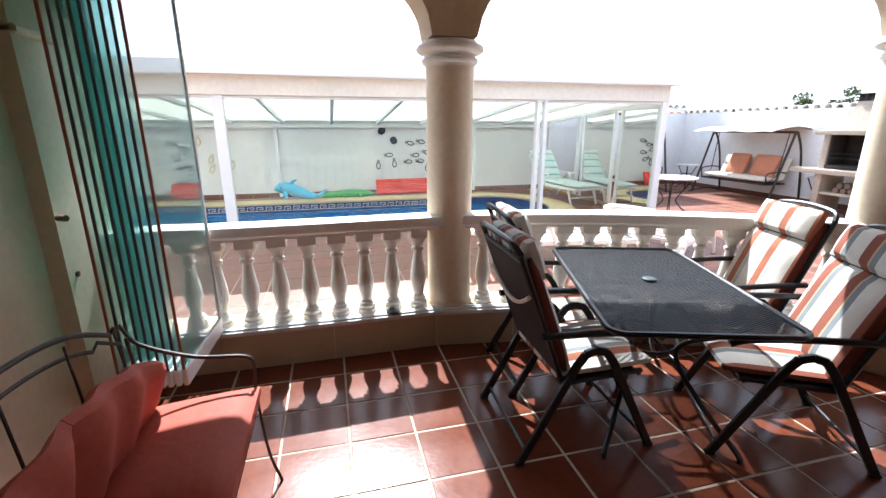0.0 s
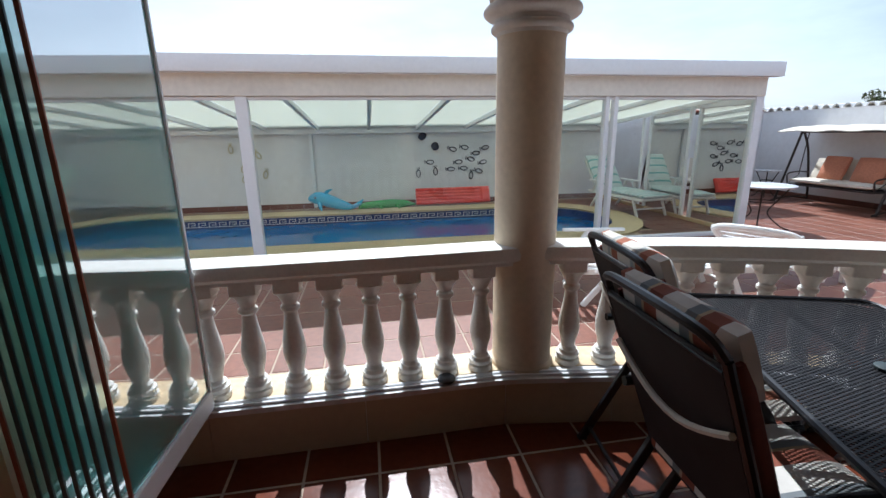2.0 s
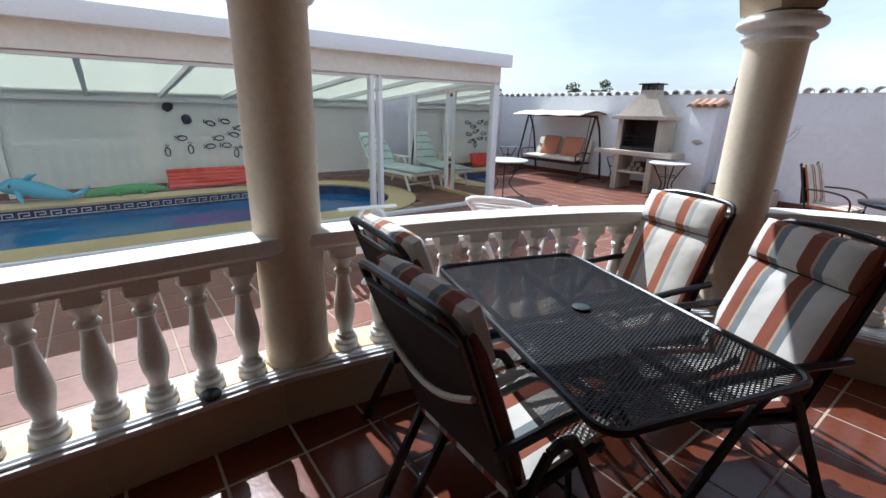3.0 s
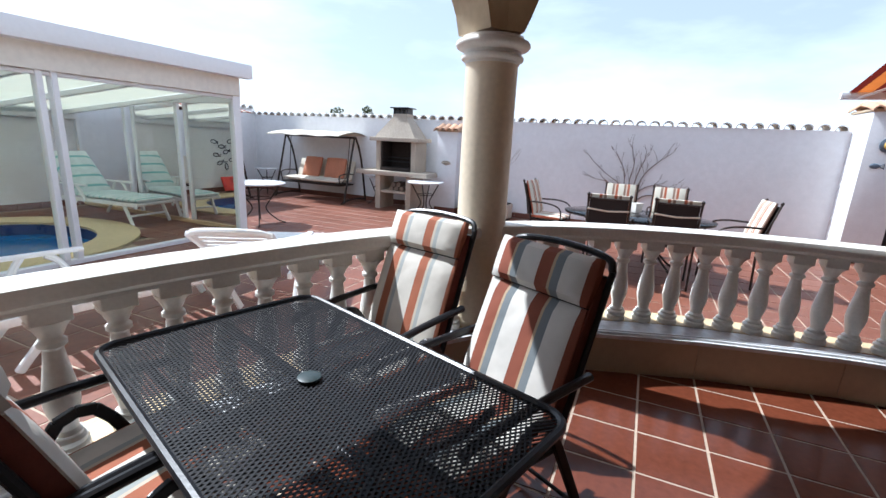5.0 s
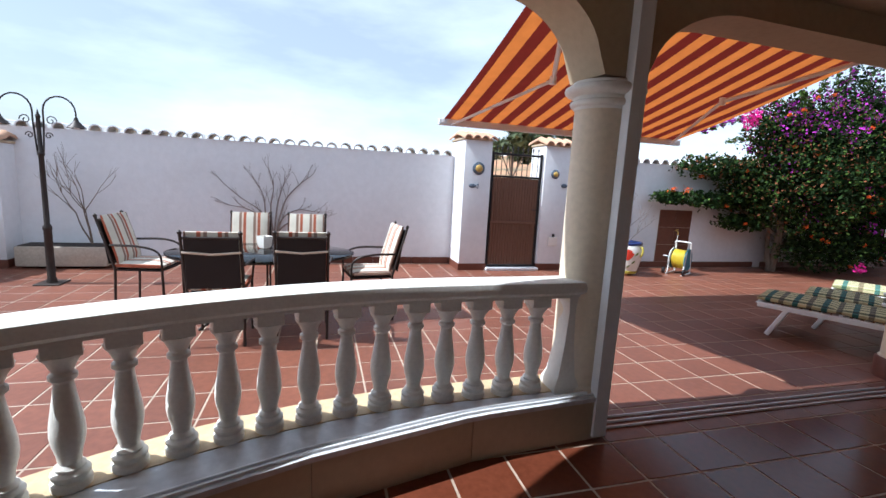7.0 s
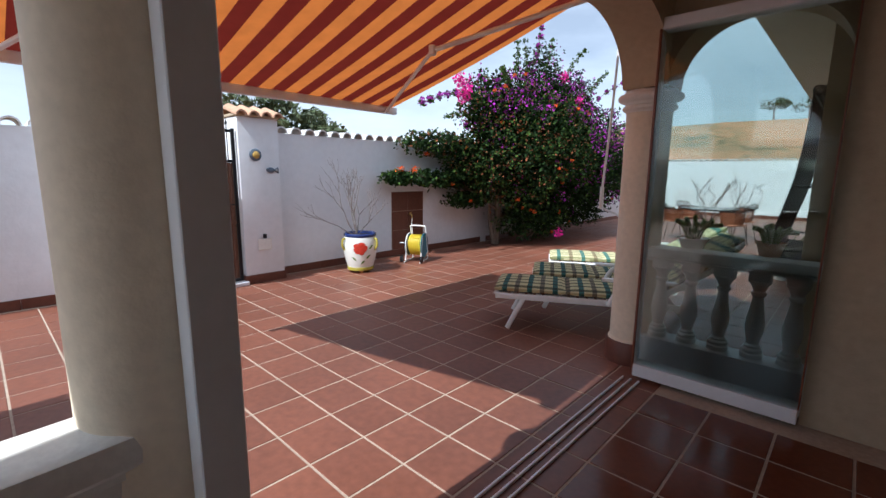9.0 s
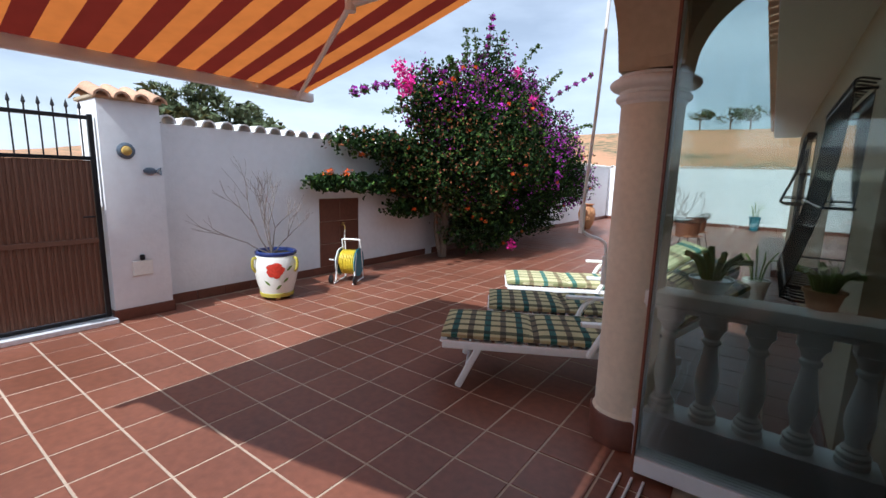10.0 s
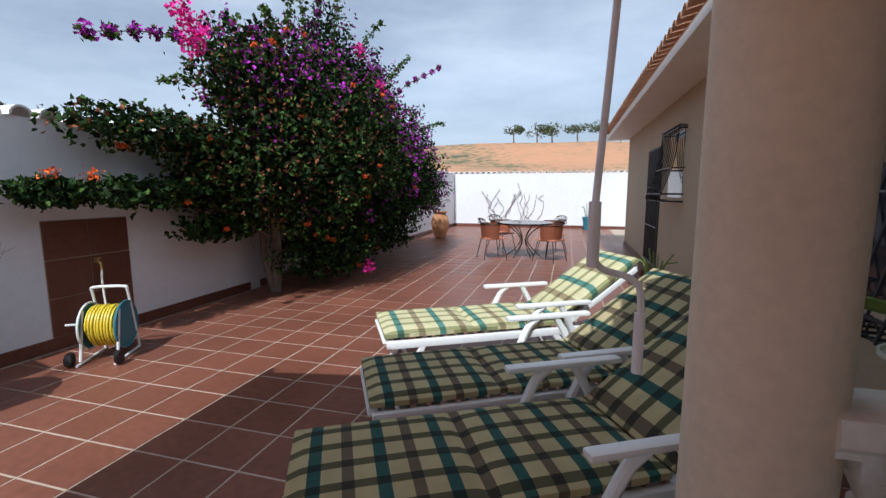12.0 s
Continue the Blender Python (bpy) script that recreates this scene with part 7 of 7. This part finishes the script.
# ---- far patio: urn, round table and chairs, pots ----
urn = thing("urn", pose(9.9, -13.3, 0), "tall terracotta urn at the foot of the wall", "urn")
bm = B()
lathe(bm, [(0.12, 0), (0.15, 0.02), (0.23, 0.25), (0.26, 0.45), (0.22, 0.62), (0.15, 0.70), (0.17, 0.74), (0.22, 0.76), (0.20, 0.76), (0.14, 0.70)], 24, cap=False)
part("body", bm, CLAY, urn)
rt = thing("round_table", pose(7.25, -10.4, 0), "round glass-topped iron garden table near the end wall", "table")
bm = B()
lathe(bm, [(0.0, 0.70), (0.58, 0.70), (0.59, 0.705), (0.59, 0.713), (0.0, 0.715)], 32, cap=False)
part("tabletop", bm, GLASS_SMOKE, rt, "dark glass top")
bm = B()
tube(bm, [(0.57 * math.cos(t), 0.57 * math.sin(t), 0.69) for t in np.linspace(0, 2 * math.pi, 33)[:-1]], 0.010, 6, closed=True)
part("rim", bm, RUST_IRON, rt)
for k in range(6):
    t = k * math.pi / 3
    c, s = math.cos(t), math.sin(t)
    bm = B()
    tube(bm, smooth_line([(0.42 * c, 0.42 * s, 0.69), (0.18 * c, 0.18 * s, 0.52), (0.07 * c, 0.07 * s, 0.34), (0.2 * c, 0.2 * s, 0.14), (0.36 * c, 0.36 * s, 0)], 5), 0.011, 6)
    part("leg", bm, RUST_IRON, rt)
LEATHER = mat("brown_leather_seat", (0.22, 0.07, 0.035), 0.5, grain=0.1, bump=0.2)


def tub_chair():
    ob = thing("tub_chair", pose(7.85, -9.95, 0, 0, 0, 120), "iron tub chair with a brown sling and curled wire back", "chair", "chairs round the round table")
    bm = B()
    prof_ = [(0.26 * math.sin(t), -0.22 * math.cos(t)) for t in np.linspace(-1.9, 1.9, 15)]
    for z, th in ((0.42, 0.0), (0.72, 0.0)):
        pass
    lo = [bm.verts.new((x * 0.92, y * 0.92, 0.40)) for x, y in prof_]
    hi = [bm.verts.new((x * 1.05, y * 1.05, 0.70)) for x, y in prof_]
    for k in range(14):
        bm.faces.new((lo[k], lo[k + 1], hi[k + 1], hi[k]))
    part("sling", bm, LEATHER, ob, "brown wrapped sling")
    bm = B()
    tube(bm, [(x * 1.06, y * 1.06, 0.70) for x, y in prof_], 0.009, 6)
    for k in range(7):
        x = -0.18 + k * 0.06
        tube(bm, [(x + 0.03 * math.cos(t), -0.225, 0.76 + 0.045 * math.sin(t)) for t in np.linspace(0, 2 * math.pi, 10)[:-1]], 0.005, 5, closed=True)
    tube(bm, smooth_line([(-0.22, -0.16, 0.71), (-0.15, -0.23, 0.80), (0, -0.25, 0.82), (0.15, -0.23, 0.80), (0.22, -0.16, 0.71)], 4), 0.008, 6)
    part("back_wire", bm, RUST_IRON, ob, "curled iron back")
    bm = B()
    cushion(bm, 0.44, 0.42, 0.05, pose(0, 0, 0.42), nx=6, ny=6)
    part("seat_cushion", bm, ORANGE_CLOTH, ob, "orange seat pad")
    for sx in (-1, 1):
        for sy in (-1, 1):
            bm = B()
            tube(bm, [(sx * 0.17, sy * 0.16, 0.41), (sx * 0.23, sy * 0.24, 0)], 0.009, 6)
            part("leg", bm, RUST_IRON, ob)
    return ob


first = tub_chair()
for x, y, a in ((6.70, -9.9, -120), (7.80, -10.95, 60), (6.70, -11.0, -60)):
    copy_thing(first, pose(x, y, 0, 0, 0, a + 180 if False else a))
CACTUS = mat("green_cactus", (0.16, 0.24, 0.05), 0.6, grain=0.15, bump=0.4)


def potted(m, r, h, material, tall, kind_, label):
    ob = thing("potted_plant", m, label, "plant pot")
    bm = B()
    lathe(bm, [(r * 0.7, 0), (r, h), (r * 1.06, h), (r * 1.06, h * 0.86), (r * 0.9, h * 0.84), (r * 0.88, h * 0.9), (0.0, h * 0.9)], 18, cap=False)
    part("pot", bm, material, ob)
    bm = B()
    for k in range(9):
        t = k * 0.7
        tube(bm, smooth_line([(r * 0.3 * math.cos(t), r * 0.3 * math.sin(t), h * 0.8), (r * 0.7 * math.cos(t), r * 0.7 * math.sin(t), h + tall * 0.5), (r * (0.8 + 0.5 * (k % 3)) * math.cos(t), r * 1.1 * math.sin(t), h + tall * (0.6 + 0.4 * ((k * 7) % 5) / 5))], 3), 0.016 if kind_ == "fat" else 0.008, 6)
    part("leaves", bm, CACTUS, ob, "upright green stems")
    return ob


potted(pose(5.72, -17.2, 0), 0.16, 0.45, TEAL_PLASTIC, 0.5, "thin", "green glazed pot with thin upright leaves by the end wall")
potted(pose(5.42, -6.6, 0.0), 0.15, 0.28, GLAZE, 0.45, "thin", "white planter with dry spiky plants beside the house wall")
potted(pose(5.60, -2.33, RAIL_TOP), 0.10, 0.075, GLAZE, 0.16, "fat", "shallow striped bowl with a green cactus on the handrail")
potted(pose(5.15, -2.33, RAIL_TOP), 0.08, 0.09, CLAY, 0.12, "fat", "small clay pot with a succulent on the handrail")
random.seed(8)
vine = thing("climbing_plant", pose(0, 0, 0), "dry climbing twigs on the sunlit end wall", "plant")
bm = B()
for k in range(14):
    x0 = 8.2 + random.uniform(-0.9, 0.9)
    pts, q = [], Vector((x0, -17.62, 0.3))
    for _ in range(6):
        pts.append(q.copy())
        q += Vector((random.uniform(-0.2, 0.2), 0, random.uniform(0.1, 0.28)))
    tube(bm, pts, 0.009, 5)
part("twigs", bm, TWIG, vine)

# ---- house wall with its grilles and eave ----
bm = B()
box(bm, (0.3, -12.9, -0.2), (5.0, -2.52, 2.60))
house = solo("wall_house", bm, CREAM_WALL, "cream rendered wall of the house", "wall", "structure")
bm = B()
box(bm, (4.8, -13.2, 2.601), (5.50, -2.6, 2.70), 0.01)
solo("trim_eave", bm, CAPITAL, "pale plastered eave", "eave", "structure")
roof = solo("roof", box(B(), (2.0, -13.2, 2.704), (5.48, -2.6, 2.74), 0.0), ROOF_TILE, "clay tiled house roof", "roof", "structure")
prof = arc(0, 0, 0.075, 0, 180, 6)
bm = B()
rows = []
for x, z in ((5.58, 0.0), (2.4, 0.75)):
    rows.append([bm.verts.new((x, u, z + w)) for u, w in prof])
for k in range(6):
    bm.faces.new((rows[0][k], rows[0][k + 1], rows[1][k + 1], rows[1][k]))
    pass
bmesh.ops.solidify(bm, geom=list(bm.faces), thickness=0.015)
me = bpy.data.meshes.new("roof_tile")
bm.to_mesh(me)
bm.free()
me.materials.append(ROOF_TILE)
for k in range(58):
    ob = new("roof_tile", me)
    ob.location = (0, -13.1 + k * 0.18, 2.74)
    ob.parent = roof
bm = B()
box(bm, (5.0, -12.9, 0), (5.015, -2.53, 0.13), 0.002)
solo("baseboard", bm, SKIRT, "brown skirting along the house", "skirting", "structure")


def grille(y0, y1, z0, z1, label, bulge=0.26):
    """A black iron window cage that swells outwards at its foot."""
    ob = thing("window_grille", pose(5.0, (y0 + y1) / 2, z0), label, "window grille", "window grilles on the house", "structure")
    w, h = (y1 - y0) / 2, z1 - z0
    bm = B()
    box(bm, (-0.02, -w + 0.08, 0.05), (0.004, w - 0.08, h - 0.05))
    part("glass_pane", bm, mat("dark_window_glass", (0.02, 0.025, 0.03), 0.05, grain=0.0, bump=0), ob, "dark window glass")
    n_ = max(5, round(2 * w / 0.11))
    for k in range(n_ + 1):
        y = -w + 2 * w * k / n_
        bm = B()
        pts = [(0.0, y, h - 0.01), (0.10, y, h), (0.10, y, h * 0.9), (0.14, y, h * 0.5), (bulge, y, 0.10), (bulge, y, 0.02), (0.0, y, 0.0)]
        tube(bm, smooth_line(pts, 3), 0.007, 6)
        part("bar", bm, DARK_METAL, ob, "black iron bar")
    for x, z in ((0.10, h * 0.96), (0.155, h * 0.45), (bulge, 0.10), (bulge * 0.9, 0.01)):
        bm = B()
        tube(bm, [(0.0, -w, z), (x, -w, z), (x, w, z), (0.0, w, z)], 0.009, 6)
        part("cross_bar", bm, DARK_METAL, ob)
    bm = B()
    for k in range(n_):
        y = -w + 2 * w * (k + 0.5) / n_
        tube(bm, [(bulge + 0.004, y + 0.035 * math.cos(t), 0.055 + 0.035 * math.sin(t)) for t in np.linspace(0, 2 * math.pi, 9)[:-1]], 0.005, 5, closed=True)
    part("scrolls", bm, DARK_METAL, ob, "row of iron rings")
    return ob


grille(-4.6, -3.1, 0.78, 2.08, "large black bulging iron window grille on the house wall")
grille(-8.35, -7.35, 1.22, 2.18, "black bulging iron window grille beside the house door")
door = thing("door_grille", pose(5.0, -9.35, 0.12), "dark barred house door, closed", "door", kind="structure")
bm = B()
box(bm, (-0.02, -0.55, 0.0), (0.012, 0.55, 1.95), 0.004)
part("door_leaf", bm, SLING, door, "dark door leaf")
for k in range(9):
    bm = B()
    tube(bm, [(0.03, -0.48 + k * 0.12, 0.04), (0.03, -0.48 + k * 0.12, 1.92)], 0.008, 6)
    part("bar", bm, DARK_METAL, door)
for z in (0.05, 0.65, 1.3, 1.92):
    bm = B()
    tube(bm, [(0.03, -0.54, z), (0.03, 0.54, z)], 0.010, 6)
    part("cross_bar", bm, DARK_METAL, door)
bm = B()
box(bm, (5.0, -10.1, 0.0), (5.25, -8.6, 0.12), 0.01)
solo("door_step", bm, SKIRT, "brown tiled doorstep", "step", "structure")

# ---- trees beyond the walls ----
PINE = mat("pine_foliage", (0.075, 0.100, 0.045), 0.7, grain=0.2, scale=1, bump=0, vary=0.5, island=True)


def tree(x, y, base, h, r, label, count=900, seed=1):
    ob = thing("tree", pose(x, y, base), label, "tree", "trees beyond the walls")
    bm_ = B()
    tube(bm_, [(0, 0, 0), (0.1, 0.05, h * 0.4), (0, 0, h * 0.75)], 0.2, 8, taper=[0.22, 0.16, 0.08])
    for k in range(5):
        t = k * 1.26
        tube(bm_, [(0.05, 0, h * 0.45), (r * 0.5 * math.cos(t), r * 0.5 * math.sin(t), h * 0.72)], 0.06, 6)
    part("trunk", bm_, BARK, ob)
    rng_ = np.random.default_rng(seed)
    vs_, fs_ = [], []
    lumps = [(r * 0.6 * rng_.normal() * 0.8, r * 0.6 * rng_.normal() * 0.8, h * (0.75 + 0.12 * rng_.normal()), r * rng_.uniform(0.35, 0.6)) for _ in range(9)]
    for _ in range(count):
        lx, ly, lz, lr = lumps[rng_.integers(9)]
        d_ = rng_.normal(size=3)
        d_ /= np.linalg.norm(d_)
        p = np.array([lx, ly, lz]) + d_ * lr * rng_.uniform(0.6, 1.05) * np.array([1, 1, 0.6])
        a, b_ = rng_.normal(size=3) * r * 0.07, rng_.normal(size=3) * r * 0.07
        o = len(vs_)
        vs_ += [tuple(p - a), tuple(p + b_), tuple(p + a)]
        fs_.append((o, o + 1, o + 2))
    me_ = bpy.data.meshes.new("crown")
    me_.from_pydata(vs_, [], fs_)
    me_.materials.append(PINE)
    c = new("crown", me_)
    c.parent = ob
    tagged(c, "uneven dark green crown", kind="stuff")
    return ob


for k, (x, y, top_, r) in enumerate(((41, -20.6, 7.0, 2.6), (41, -17.2, 7.3, 2.9), (42, -14.6, 6.9, 2.3), (44, -22.6, 7.0, 2.2))):
    tree(x, y, ground_height(x, y) - 0.2, (top_ - ground_height(x, y)) / 1.0, r, "broad dark green pine beyond the yard wall", 2600, k)
for k, (x, y, h, r) in enumerate(((60, 47, 8.0, 1.8), (63, 44, 7.8, 1.6))):
    tree(x, y, ground_height(x, y) - 0.2, h - ground_height(x, y) - 1.0 if False else h * 0.75 - ground_height(x, y), r, "dark green pine beyond the yard wall", 1400, k)
for k in range(7):
    x, y = -12 + k * 5.5 + random.uniform(-1, 1), -118 - random.uniform(0, 6)
    tree(x, y, ground_height(x, y) - 0.2, 4.4, 2.9, "small round olive tree on the hilltop", 500, 30 + k)


# ---- floor tiles, last ----
def on_terrace(x, y):
    """True inside the terrace's face line."""
    if x < 0.3 or y < -1.96 or x > 5.78:
        return False
    if y < 0.86:
        return x < 5.73
    for a, b in zip(FACE_A, FACE_A[1:]):
        if a.x <= x <= b.x:
            return y < a.y + (b.y - a.y) * (x - a.x) / (b.x - a.x)
    return False


def under_plinth(x, y):
    return not on_terrace(x, y) and any((Vector((x, y, 0)) - p).length < 0.3 for p in OUTER) is False and on_terrace_outer(x, y)


def on_terrace_outer(x, y):
    if x < 0.0:
        return y < 4.9 and False
    if y < 0.86:
        return x < 5.73 and y > -2.25
    best = min(OUTER, key=lambda p: (p.x - x) ** 2 + (p.y - y) ** 2)
    return (best - Vector((2.0, 1.0, 0))).length > (Vector((x, y, 0)) - Vector((2.0, 1.0, 0))).length


def tile_mesh(name, material):
    h, b = T / 2 - 0.0065, 0.002
    me = bpy.data.meshes.new(name)
    vs = [(sx * h, sy * h, -0.012) for sx, sy in ((-1, -1), (1, -1), (1, 1), (-1, 1))] + [(sx * h, sy * h, -b) for sx, sy in ((-1, -1), (1, -1), (1, 1), (-1, 1))] + \
         [(sx * (h - b), sy * (h - b), 0) for sx, sy in ((-1, -1), (1, -1), (1, 1), (-1, 1))]
    fs = [(8, 9, 10, 11)] + [(k, (k + 1) % 4, (k + 1) % 4 + 4, k + 4) for k in range(4)] + [(k + 4, (k + 1) % 4 + 4, (k + 1) % 4 + 8, k + 8) for k in range(4)]
    me.from_pydata(vs, [], fs)
    me.materials.append(material)
    return me, vs, fs


ME_IN, VS, FS = tile_mesh("floor_tile", TILE_IN)
ME_OUT = tile_mesh("floor_tile", TILE_OUT)[0]
near_in, near_out, far_in, far_out = [], [], [], []
for i in range(-33, 18):
    for j in range(-58, 36):
        x, y = X0 + (i + 0.5) * T, Y0 + (j + 0.5) * T
        if roman_end(x, y, 0.45) or x > 11.0 or y > 12.1 or x < -5 or (x > 10.6 and y < 0):
            continue
        if on_terrace(x, y) or (on_terrace(x, y - 0.3) and y > 0) or (on_terrace(x - 0.3, y) and y > 1):
            if on_terrace(x, y) or y > 0.8:
                (near_in if x > 0.9 and y > 0.3 else far_in).append((x, y))
        elif 0.3 < x < 5.7 and -2.4 < y < 4.6 and on_terrace_outer(x, y):
            continue
        elif x < 5.0 and y < -2.2:
            continue
        else:
            (near_out if 5.6 < x < 10.2 and -5.0 < y < 0.8 else far_out).append((x, y))
for me, cells in ((ME_IN, near_in[:300]), (ME_OUT, near_out[:300])):
    for x, y in cells:
        ob = new("floor_tile", me)
        ob.parent = floor
        ob.location = (x, y, random.uniform(-0.0008, 0.0008))
for nm, material, cells in (("terrace_tiles", TILE_IN_JOINED, far_in + near_in[300:]), ("yard_tiles", TILE_OUT_JOINED, far_out + near_out[300:])):
    vs, fs = [], []
    for x, y in cells:
        z, o = random.uniform(-0.0008, 0.0008), len(vs)
        vs += [(a + x, b + y, c + z) for a, b, c in VS]
        fs += [tuple(k + o for k in f) for f in FS]
    me = bpy.data.meshes.new(nm)
    me.from_pydata(vs, [], fs)
    me.materials.append(material)
    ob = new(nm, me)
    ob.parent = floor
    tagged(ob, "brown square terracotta tiles with sand-coloured joints", kind="stuff")
coping(wall_east, "y", 11.07, 0.3, 12.5, 1.86)
coping(wall_gate_side, "y", 10.72, -17.8, -1.7, 1.95)
coping(wall_far, "x", -17.8, 3.1, 10.6, 1.98)
coping(wall_pool, "x", 12.32, 7.2, 10.9, 2.0)
